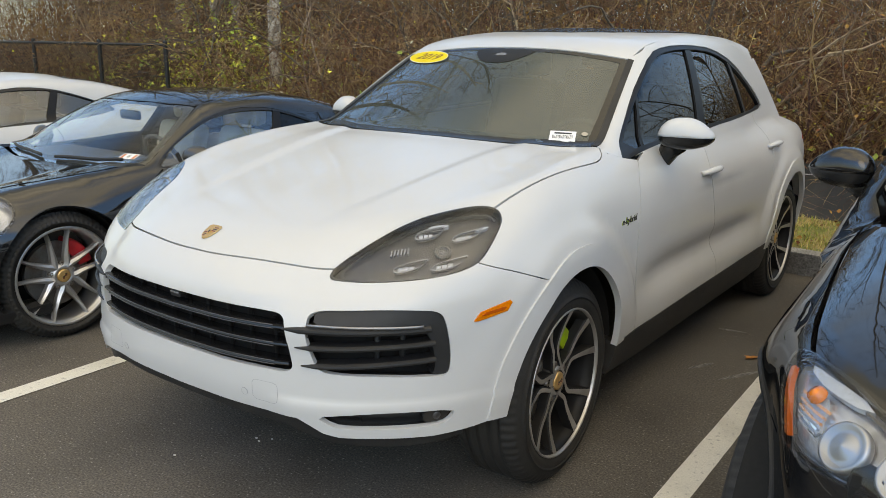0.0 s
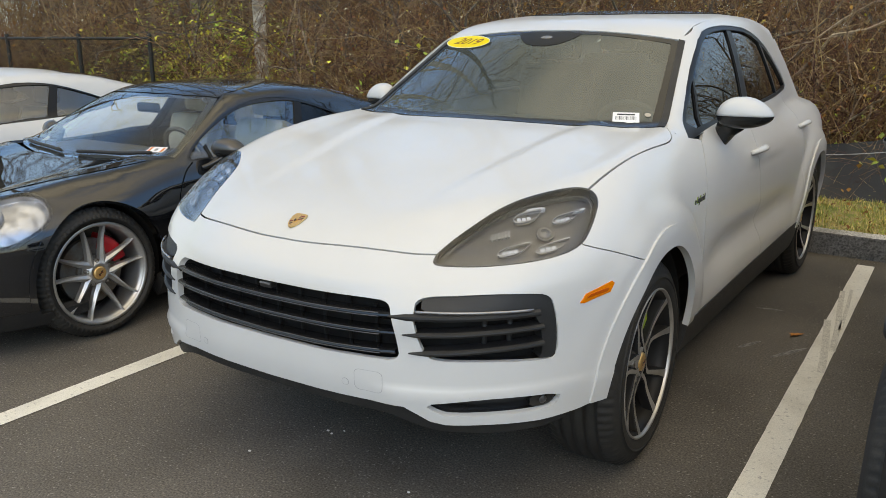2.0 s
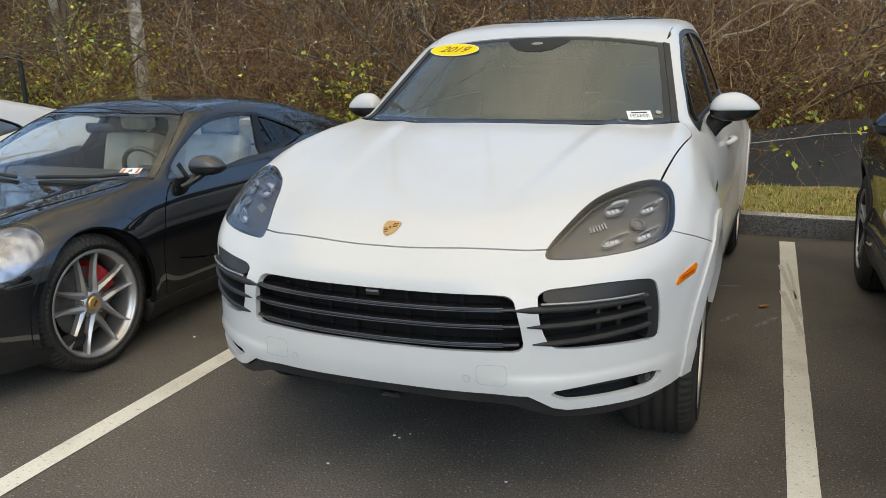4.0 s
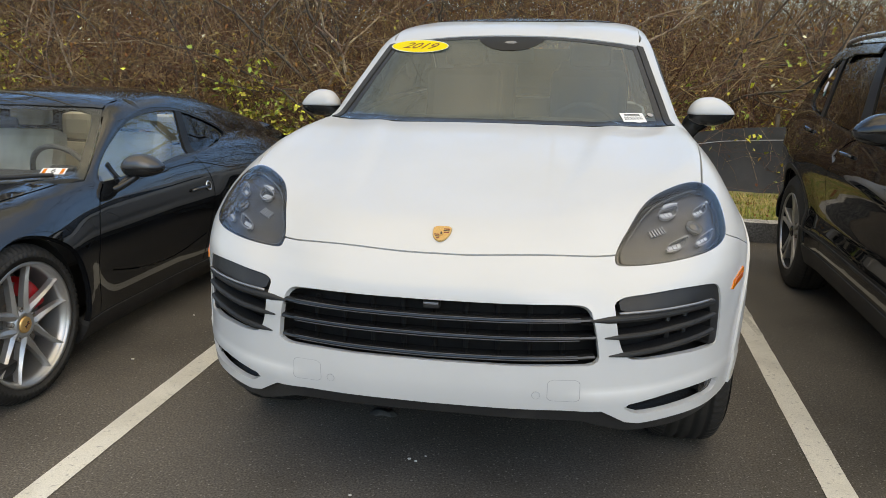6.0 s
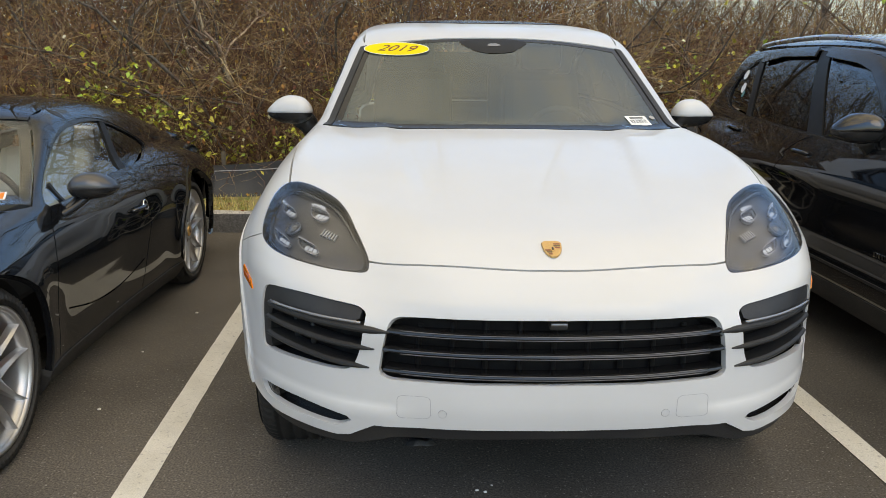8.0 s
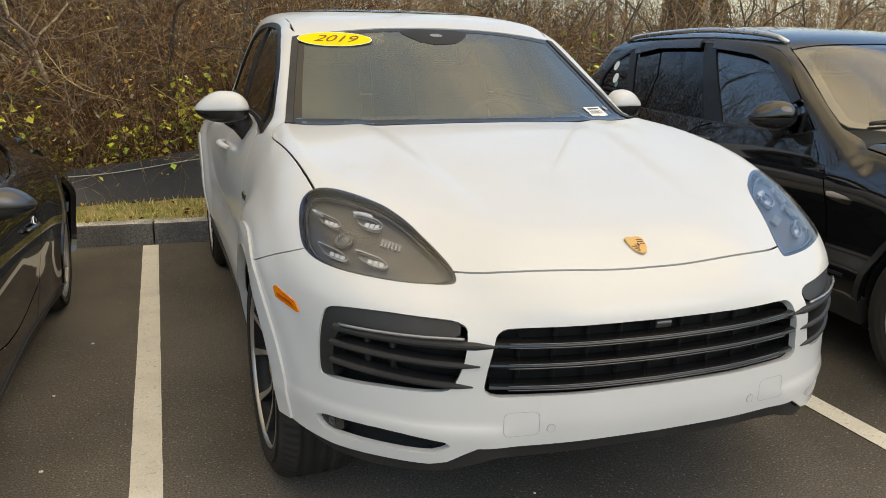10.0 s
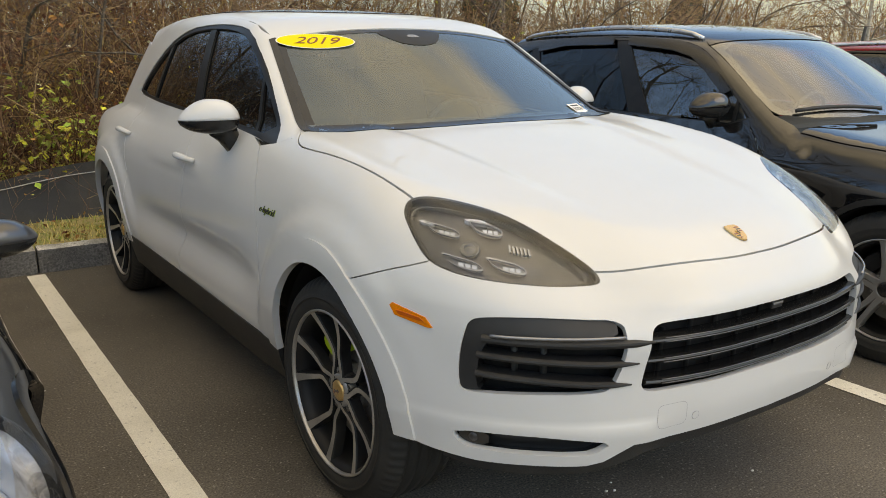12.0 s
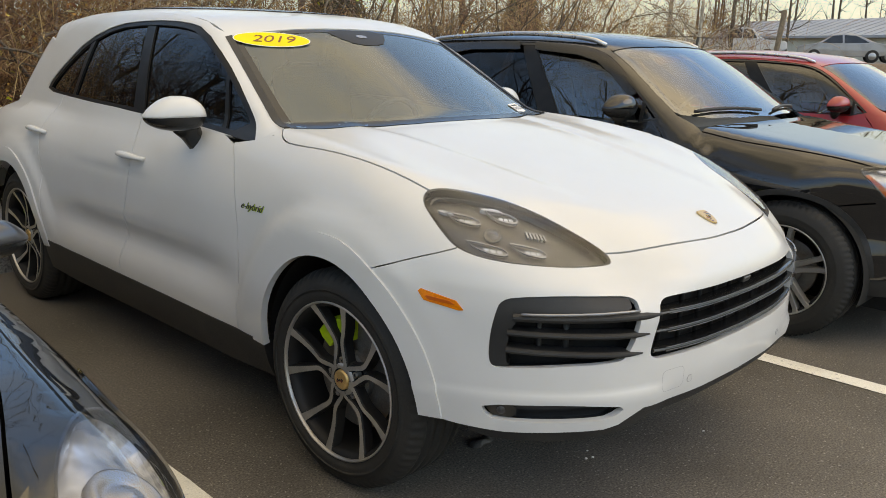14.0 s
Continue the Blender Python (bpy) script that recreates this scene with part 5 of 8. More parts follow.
GRIT = material("grit_stone", (0.26, 0.25, 0.235), 0.9, island=0.6)
PALE_STONE = material("pale_stone", (0.72, 0.71, 0.68), 0.8, grain=0.1)
LEAF_ORANGE = material("orange_leaf", (0.50, 0.20, 0.05), 0.7, stain=(0.38, 0.13, 0.03), stain_scale=30)
SCUFF = material("pale_scuff", (0.24, 0.23, 0.215), 0.9, spots=(0.12, 0.115, 0.11), spot_scale=60, spot_range=(0.45, 0.55), grain=0.3, grain_scale=150)
litter()


# ---- wheels ----
def arc_path(points, n=10):
    """A smooth line through (radius, angle) stations of a spoke."""
    r, a = np.array(points, float).T
    k = np.linspace(0, len(r) - 1, n)
    return np.stack([curve(range(len(r)), r)(k), np.radians(curve(range(len(r)), a)(k))], 1)


WHEEL_CACHE = {}


def wheel(parent, at, turned, style, steer=0.0):
    """One wheel: barrel with tyre, spokes, disc, caliper, cap and bolts under it. Its axle is x, its outer side +x."""
    R, W, rr = style["tyre"], style["width"], style["rim"]
    key = style["name"]
    if key not in WHEEL_CACHE:
        made = {}
        flat = [(-W + 0.035, R - 0.010), (-W + 0.06, R)]
        for g in (0.27, 0.42, 0.58, 0.73):
            x = -W + W * g
            flat += [(x - 0.009, R), (x - 0.006, R - 0.007), (x + 0.006, R - 0.007), (x + 0.009, R)]
        flat += [(-0.06, R), (-0.040, R - 0.006), (-0.024, R - 0.018), (-0.016, R - 0.03)]
        prof = ([(-W + 0.015, rr - 0.004), (-W + 0.002, rr + 0.012), (-W, rr + 0.05), (-W + 0.012, R - 0.04)] + flat
                + [(-0.010, R - 0.045), (-0.003, R - 0.07), (-0.0015, rr + 0.050), (-0.004, rr + 0.046), (-0.002, rr + 0.028), (-0.005, rr + 0.014), (-0.010, rr + 0.010), (-0.014, rr - 0.004)])
        depth = np.zeros(len(prof))
        for i, (x, r) in enumerate(prof):
            if r > R - 0.03 and (x > -0.066 or x < -W + 0.066):
                depth[i] = 0.008
        v, f = lathe(prof, 288, wobble=lambda k: depth * (k % 4 == 0))
        made["tyre"] = mesh_of("tyre", v, f, RUBBER, True)
        v, f = lathe([(-W + 0.015, rr), (-W + 0.02, rr - 0.014), (-W * 0.5, rr - 0.03), (-0.06, rr - 0.022), (-0.022, rr - 0.015), (-0.018, rr - 0.001)], 96)
        made["wheel"] = mesh_of("wheel", v, f, style["barrel"], True)
        lw = style.get("lip", 0.003)
        v, f = lathe([(-0.020, rr - 2 * lw), (-0.009, rr - 1.4 * lw), (-0.006, rr - 0.2 * lw), (-0.009, rr + lw), (-0.018, rr + lw)], 120)
        made["rim_lip"] = mesh_of("rim_lip", v, f, style["face"], True)
        verts, faces, slots = [], [], []
        dish, ridge = style["dish"], style.get("ridge", 0.0)

        def section(w):
            """Across a spoke: flanks, edges and a flat or ridged face."""
            if ridge:
                return ((-w - 0.003, -0.036), (-w, -ridge), (-0.0012, 0.0), (0.0012, 0.0), (w, -ridge), (w + 0.003, -0.036))
            return ((-w - 0.004, -0.038), (-w - 0.002, -0.005), (-w + 0.001, 0.0), (w - 0.001, 0.0), (w + 0.002, -0.005), (w + 0.004, -0.038))

        for g in range(style["groups"]):
            for s in (1, -1):
                path = arc_path([(r, a) for r, a, w in style["arm"]], 22)
                wide = curve(range(len(style["arm"])), [w for r, a, w in style["arm"]])(np.linspace(0, len(style["arm"]) - 1, 22))
                n0 = len(verts)
                for (r, a), w in zip(path, wide):
                    a = s * a + 2 * math.pi * g / style["groups"] + math.pi / 2
                    d, e = np.array([0, math.cos(a), math.sin(a)]), np.array([0, -math.sin(a), math.cos(a)])
                    x = dish(r)
                    for off, dx in section(w):
                        verts.append(tuple(r * d + off * e + np.array([x + dx, 0, 0])))
                for i in range(21):
                    for j in range(5):
                        a, b = n0 + 6 * i + j, n0 + 6 * (i + 1) + j
                        faces.append((a, b, b + 1, a + 1) if s > 0 else (a, a + 1, b + 1, b))
                        slots.append(0 if j == 2 else 1)
        made["spokes"] = mesh_of("spokes", verts, faces, [style["face"], style["side"]], False, slots)
        hub = dish(0.05)
        v, f = lathe([(hub - 0.05, 0.072), (hub - 0.016, 0.069), (hub - 0.010, 0.062), (hub - 0.008, 0.056), (hub - 0.0005, 0.053), (hub - 0.0005, 0.040), (hub - 0.010, 0.034)], 48)
        made["hub"] = mesh_of("hub", v, f, [style["side"], style["face"]], True, [1 if k % 6 in (3, 4) else 0 for k in range(len(f))])
        v, f = lathe([(hub - 0.01, 0.036), (hub + 0.002, 0.034), (hub + 0.005, 0.028), (hub + 0.006, 0.0005)], 40)
        sl = [0] * len(f)
        if style["cap"] is GOLD:
            for k, (y, z, w, h) in enumerate(((0.008, 0.009, 0.006, 0.003), (0.008, 0.002, 0.006, 0.003), (-0.008, -0.004, 0.006, 0.003), (-0.007, -0.011, 0.005, 0.003), (0.0, 0.0, 0.003, 0.004))):
                n0 = len(v)
                v += [(hub + 0.0075, y - w, z - h), (hub + 0.0075, y + w, z - h), (hub + 0.0075, y + w, z + h), (hub + 0.0075, y - w, z + h)]
                f.append((n0, n0 + 1, n0 + 2, n0 + 3))
                sl.append(1 if k % 2 else 2)
        made["centre_cap"] = mesh_of("centre_cap", v, f, [style["cap"], ENAMEL_RED, ENAMEL_BLACK], True, sl)
        v, f = lathe([(hub - 0.03, 0.011), (hub - 0.008, 0.011), (hub - 0.006, 0.008), (hub - 0.012, 0.006), (hub - 0.012, 0.0005)], 10)
        made["bolt"] = mesh_of("wheel_bolt", v, f, STEEL, True)
        dr = style["disc"]
        v, f = lathe([(-0.135, 0.07), (-0.135, dr), (-0.105, dr), (-0.105, 0.09), (-0.085, 0.088), (-0.080, 0.06), (-0.080, 0.0005)], 72)
        made["brake_disc"] = mesh_of("brake_disc", v, f, STEEL, False)
        v, f = lathe([(-0.165, dr - 0.055), (-0.165, dr + 0.018), (-0.155, dr + 0.026), (-0.090, dr + 0.026), (-0.075, dr + 0.016), (-0.070, dr - 0.01), (-0.075, dr - 0.055)], 14,
                     closed=True, start=style["caliper_from"], sweep=style["caliper_sweep"])
        m = 7
        f += [tuple(range(m)), tuple(14 * m + i for i in range(m))[::-1]]
        made["caliper"] = mesh_of("brake_caliper", v, f, style["caliper"], False)
        WHEEL_CACHE[key] = made
    made, spin = WHEEL_CACHE[key], pose(0, 0, 0, style.get("spin", 0))
    m = pose(*at, 0, 0, (180 if turned else 0) + steer)
    w = part("wheel", made["wheel"], None, parent, style["label"], m)
    part("tyre", made["tyre"], None, w, "black rubber tyre with grooved tread")
    part("rim_lip", made["rim_lip"], None, w)
    part("spokes", made["spokes"], None, w, style["spoke_label"], spin)
    part("hub", made["hub"], None, w)
    part("centre_cap", made["centre_cap"], None, w, "round wheel cap with a small crest", spin)
    for k in range(5):
        a = 2 * math.pi * k / 5 + radians(style.get("bolts", -90) + style.get("spin", 0))
        part("wheel_bolt", made["bolt"], None, w, "", pose(0, 0.066 * math.cos(a), 0.066 * math.sin(a)))
    part("brake_disc", made["brake_disc"], None, w)
    c = part("brake_caliper", made["caliper"], None, w, style["caliper_label"])
    if turned != style.get("caliper_turned", False):
        c.matrix_local = Matrix.Diagonal((1, -1, 1, 1))
    return w


SUV_WHEEL = dict(name="suv", tyre=0.378, width=0.285, rim=0.272, barrel=BLACK_ALLOY, face=MACHINED, side=BLACK_ALLOY, cap=GOLD, groups=5,
                 spin=-27,
                 arm=[(0.040, 5, 0.0085), (0.058, 9, 0.0095), (0.0865, 22.4, 0.0095), (0.118, 28.2, 0.0092), (0.132, 28.0, 0.0092), (0.165, 24.4, 0.0098), (0.214, 21.1, 0.0115), (0.268, 18.9, 0.0165)],
                 dish=lambda r: -0.030 - 0.018 * math.sin(min(r, 0.262) / 0.262 * math.pi) + 0.012 * (r / 0.262) ** 3,
                 disc=0.185, caliper=GREEN_CALIPER, caliper_from=1.5, caliper_sweep=0.95, caliper_turned=True, caliper_label="acid green brake caliper",
                 label="large black alloy wheel with machined spokes", spoke_label="ten machined grey spokes with black flanks")


# ---- the white car ----
def grown(poly, by):
    """An outline pushed outwards."""
    p = np.asarray(poly, float)
    t = np.roll(p, -1, 0) - np.roll(p, 1, 0)
    n = np.stack([t[:, 1], -t[:, 0]], 1) / np.maximum(np.linalg.norm(t, axis=1, keepdims=True), 1e-9)
    area = np.sum(p[:, 0] * np.roll(p[:, 1], -1) - p[:, 1] * np.roll(p[:, 0], -1))
    return p + n * by * (1 if area > 0 else -1)


def mirrored(poly, s):
    return np.asarray(poly, float) * np.array([s, 1.0])


SUV_HL = rounded([(0.438, 0.862), (0.46, 0.855), (0.54, 0.858), (0.63, 0.869), (0.715, 0.880), (0.778, 0.893), (0.822, 0.913), (0.853, 0.947), (0.887, 0.985), (0.910, 1.012),
                  (0.912, 1.036), (0.893, 1.046), (0.86, 1.048), (0.805, 1.041), (0.735, 1.028), (0.66, 1.010), (0.59, 0.984), (0.53, 0.951), (0.478, 0.916), (0.444, 0.885)], 2)
SUV_GRILLE = [(0, 0.775), (0.20, 0.775), (0.30, 0.773), (0.352, 0.768), (0.360, 0.72), (0.372, 0.65), (0.378, 0.59), (0.30, 0.589), (0.18, 0.585), (0, 0.582)]
SUV_INTAKE = rounded([(0.412, 0.781), (0.50, 0.789), (0.58, 0.795), (0.660, 0.794), (0.715, 0.785), (0.728, 0.74), (0.738, 0.67), (0.738, 0.596), (0.725, 0.582), (0.69, 0.583), (0.58, 0.592),
                      (0.475, 0.597), (0.440, 0.604), (0.424, 0.640), (0.412, 0.69), (0.408, 0.74)], 2)
SUV_SLOT = rounded([(0.428, 0.459), (0.509, 0.474), (0.61, 0.479), (0.75, 0.470), (0.745, 0.440), (0.72, 0.422), (0.60, 0.421), (0.507, 0.423), (0.468, 0.427)], 1)
SUV_MARK = [(0.795, 0.742), (0.812, 0.767), (0.896, 0.789), (0.903, 0.781), (0.888, 0.757), (0.805, 0.740)]
SUV_DLO = rounded([(2.86, 1.195), (2.82, 1.25), (2.62, 1.36), (2.38, 1.475), (2.05, 1.550), (1.69, 1.566), (1.40, 1.556), (1.21, 1.525), (0.985, 1.403), (0.79, 1.277), (0.575, 1.118),
                   (0.60, 1.112), (0.70, 1.117), (1.12, 1.144), (1.64, 1.164), (2.375, 1.184)], 1)


def arch_outline(y, z, ry, rz, n=48):
    a = np.linspace(-0.35, math.pi + 0.35, n)
    return np.stack([y + ry * np.cos(a), z + rz * np.sin(a)], 1)


def mirror_unit(car, s, x, y, z, size, cap_mat, base_mat, glass_mat, cap_label, stalks=None):
    """A door mirror: rounded cap, dark lower shell, stalk and glass."""
    def shell(name, low, high, mat, label, grow):
        verts, faces, n, m = [], [], 20, 12
        for i in range(m + 1):
            v = low + (high - low) * i / m
            for j in range(n):
                a = 2 * math.pi * j / n
                rz = math.sin(math.radians(v))
                rr = math.cos(math.radians(v))
                ex = abs(math.cos(a)) ** 0.7 * math.copysign(1, math.cos(a)) * abs(rr) ** 0.6
                ey = abs(math.sin(a)) ** 0.9 * math.copysign(1, math.sin(a)) * abs(rr) ** 0.6
                back = 0.25 if ey > 0 else 1.0
                slim = 1 - 0.42 * max(ex, 0) ** 1.5
                verts.append((grow * size[0] * ex * (1 - 0.12 * rz), grow * size[1] * ey * back + 0.03 * ex, grow * size[2] * (rz * slim - 0.25 * (1 - slim))))
        for i in range(m):
            for j in range(n):
                faces.append((i * n + j, i * n + (j + 1) % n, (i + 1) * n + (j + 1) % n, (i + 1) * n + j))
        faces += [tuple(range(n))[::-1], tuple(m * n + j for j in range(n))]
        return mesh_of(name, verts, faces, mat, True), label
    at = pose(s * x, y, z) @ Matrix.Diagonal((s, 1, 1, 1))
    me, _ = shell("mirror", -80, 8, base_mat, "", 0.97)
    base = part("mirror", me, None, car, "door mirror with a dark lower shell", at)
    me, _ = shell("mirror_cap", -8, 88, cap_mat, "", 1.0)
    part("mirror_cap", me, None, base, cap_label)
    path = [(-size[0] * 0.45, 0.02, -size[2] * 0.55), (-size[0] * 0.75, 0.03, -size[2] * 1.1), (-size[0] * 1.0, 0.035, -size[2] * 1.8), (-size[0] * 1.25, 0.05, -size[2] * 2.2)]
    if stalks:
        for line, r in stalks:
            part("mirror_stalk", sweep_mesh("mirror_stalk", rounded(line, 2, False), ring_section(r, 10, 1.3), base_mat), None, base)
    else:
        part("mirror_stalk", sweep_mesh("mirror_stalk", path, ring_section(0.032, 10, 1.2), base_mat, scales=[1.5, 1.25, 1.05, 1.2]), None, base)
    v = [(size[0] * 0.85 * math.cos(a), 0.285 * size[1], size[2] * 0.78 * math.sin(a)) for a in np.linspace(0, 2 * math.pi, 24, endpoint=False)]
    part("mirror_glass", mesh_of("mirror_glass", v, [tuple(range(24))], glass_mat), None, base, "silvered mirror glass")


def headlight(car, solid, s, outline, blocks, lens_mat, bed_mat, parent_label):
    view = "wrap"
    lens = panel("headlight", solid, view, mirrored(outline, s), lens_mat, car, parent_label, res=0.02, offset=0.002, depth=0.0)
    lens.visible_shadow = False
    mid = outline.mean(0)
    inner = mid + (outline - mid) * 0.985
    bed = panel("lamp_bed", solid, view, mirrored(inner, s), bed_mat, lens, res=0.025, offset=-0.030, depth=-0.027)
    ring = [solid.lift(view, mirrored(mid + (outline - mid) * np.array([0.972, 0.962]), s))]
    panel("lamp_seal", solid, view, mirrored(outline, s), GLOSS_BLACK, lens, holes=ring, res=0.02, offset=-0.0005, depth=0.02)
    rim = solid.lift(view, mirrored(mid + (outline - mid) * np.array([0.885, 0.865]), s))
    panel("lamp_ridge", solid, view, mirrored(mid + (outline - mid) * np.array([0.91, 0.895]), s), LAMP_BOWL, lens, holes=[rim], res=0.02, offset=-0.016, depth=0.012)
    for name, (u, v, w, h, skew), mat, lift in blocks:
        q = rounded([(u - w / 2, v - h / 2), (u + w / 2 - w * 0.12, v - h / 2 + skew), (u + w / 2, v + h / 2 + skew), (u - w / 2 + w * 0.3, v + h / 2 + skew * 0.6)], 1)
        if name == "led_block":
            leaf = np.array([(-0.50, -0.10), (-0.47, -0.42), (-0.32, -0.55), (0.06, -0.44), (0.30, -0.14), (0.54, 0.50), (0.34, 0.50), (0.02, 0.42), (-0.30, 0.28)])
            q = rounded(np.array([(u + w * a, v + 1.25 * h * b + skew * (a + 0.5)) for a, b in leaf]), 2)
            c = q.mean(0)
            hole = solid.lift(view, mirrored(c + (q - c) * [0.925, 0.80], s))
            block = panel(name, solid, view, mirrored(q, s), LAMP_LINE, lens, "leaf-shaped light unit with a bright rim", holes=[hole], res=0.012, offset=lift, depth=0.007)
            panel("led_bowl", solid, view, mirrored(c + (q - c) * 0.95, s), LAMP_BOWL, block, res=0.02, offset=lift - 0.012, depth=0.0)
            for k in range(3):
                a = u - 0.30 * w + 0.155 * w * k
                y = v - 0.10 * h + skew * (0.22 + 0.155 * k)
                bar = [(a - 0.060 * w, y - 0.24 * h), (a + 0.060 * w, y - 0.20 * h), (a + 0.070 * w, y + 0.22 * h), (a - 0.050 * w, y + 0.18 * h)]
                panel("led_bar", solid, view, mirrored(bar, s), mat, block, res=0.02, offset=lift - 0.008, depth=0.003)
        elif name == "rib_reflector":
            for k in range(6):
                a, y = u + w * (k / 5 - 0.5), v + skew * k / 5
                bar = [(a - 0.0022, y - h / 2), (a + 0.0022, y - h / 2), (a + 0.0042, y + h / 2), (a - 0.0002, y + h / 2)]
                panel("reflector_rib", solid, view, mirrored(bar, s), mat, lens, res=0.02, offset=lift, depth=0.010)
        else:
            panel(name, solid, view, mirrored(q, s), mat, lens, res=0.012, offset=lift, depth=0.014)
    return lens


def crest(car, solid, m, size):
    """A shield in gold with dark and red fields."""
    top = [(-0.5, 0.52), (0, 0.56), (0.5, 0.52), (0.5, 0.1), (0.36, -0.3), (0, -0.56), (-0.36, -0.3), (-0.5, 0.1)]
    size = np.array([size, size * 1.22])
    out = rounded(np.array(top) * size, 1)
    n = len(out)
    v = [(x, y, 0.0) for x, y in out] + [(x * 0.93, y * 0.93, 0.004) for x, y in out]
    f = [(i, (i + 1) % n, n + (i + 1) % n, n + i) for i in range(n)] + [tuple(n + i for i in range(n))]
    base = part("crest", mesh_of("crest", v, f, GOLD), None, car, "small gold shield crest", m)

    def plate(name, pts, mat, z=0.0045):
        pts = np.array(pts) * size
        k = len(pts)
        part(name, mesh_of(name, [(x, y, z) for x, y in pts] + [(x, y, z - 0.002) for x, y in pts], [tuple(range(k))] + [(i, i + k, (i + 1) % k + k, (i + 1) % k) for i in range(k)], mat), None, base)
    for k in range(3):
        y = 0.34 - 0.12 * k
        plate("red_bar", [(0.08, y), (0.40, y), (0.40, y - 0.06), (0.08, y - 0.06)], ENAMEL_RED if k % 2 == 0 else ENAMEL_BLACK)
        y = -0.04 - 0.12 * k
        plate("red_bar", [(-0.38 + 0.07 * k, y), (-0.05, y), (-0.05, y - 0.06), (-0.36 + 0.08 * k, y - 0.06)], ENAMEL_RED if k % 2 == 0 else ENAMEL_BLACK)
    plate("inner_shield", rounded([(-0.13, 0.13), (0.13, 0.13), (0.12, -0.08), (0, -0.18), (-0.12, -0.08)], 1), GOLD, 0.006)
    plate("horse_mark", rounded([(-0.05, 0.08), (0.05, 0.06), (0.04, -0.1), (-0.03, -0.1)], 1), ENAMEL_BLACK, 0.0075)


def seat(car, x, y, z, mat, name="seat", tall=0.62):
    bm = bmesh.new()
    box_bm(bm, (0.46, 0.50, 0.16), (0, -0.22, 0.08), 0.05)
    box_bm(bm, (0.46, 0.15, tall), (0, 0.06, 0.12 + tall / 2), 0.055, Matrix.Rotation(radians(-16), 3, "X"))
    s = part(name, bm, mat, car, "", pose(x, y, z))
    bm = bmesh.new()
    box_bm(bm, (0.25, 0.11, 0.18), (0, 0.16, tall + 0.22), 0.045)
    part("headrest", bm, mat, s)


def steering_wheel(car, x, y, z, r, mat):
    v, f = [], []
    for i in range(40):
        a = 2 * math.pi * i / 40
        for j in range(8):
            b = 2 * math.pi * j / 8
            q = r + 0.015 * math.cos(b)
            v.append((q * math.cos(a), 0.015 * math.sin(b), q * math.sin(a)))
    f = [(i * 8 + j, i * 8 + (j + 1) % 8, ((i + 1) % 40) * 8 + (j + 1) % 8, ((i + 1) % 40) * 8 + j) for i in range(40) for j in range(8)]
    w = part("steering_wheel", mesh_of("steering_wheel", v, f, mat, True), None, car, "", pose(x, y, z, 22, 0, 0))
    bm = bmesh.new()
    box_bm(bm, (0.15, 0.05, 0.12), (0, 0.01, -0.01), 0.02)
    for a in (0, 180, 270):
        box_bm(bm, (r * 0.9, 0.02, 0.035), (0.5 * r * math.cos(radians(a)), 0.01, 0.5 * r * math.sin(radians(a))), 0.006, Matrix.Rotation(radians(-a), 3, "Y"))
    part("steering_hub", bm, mat, w)


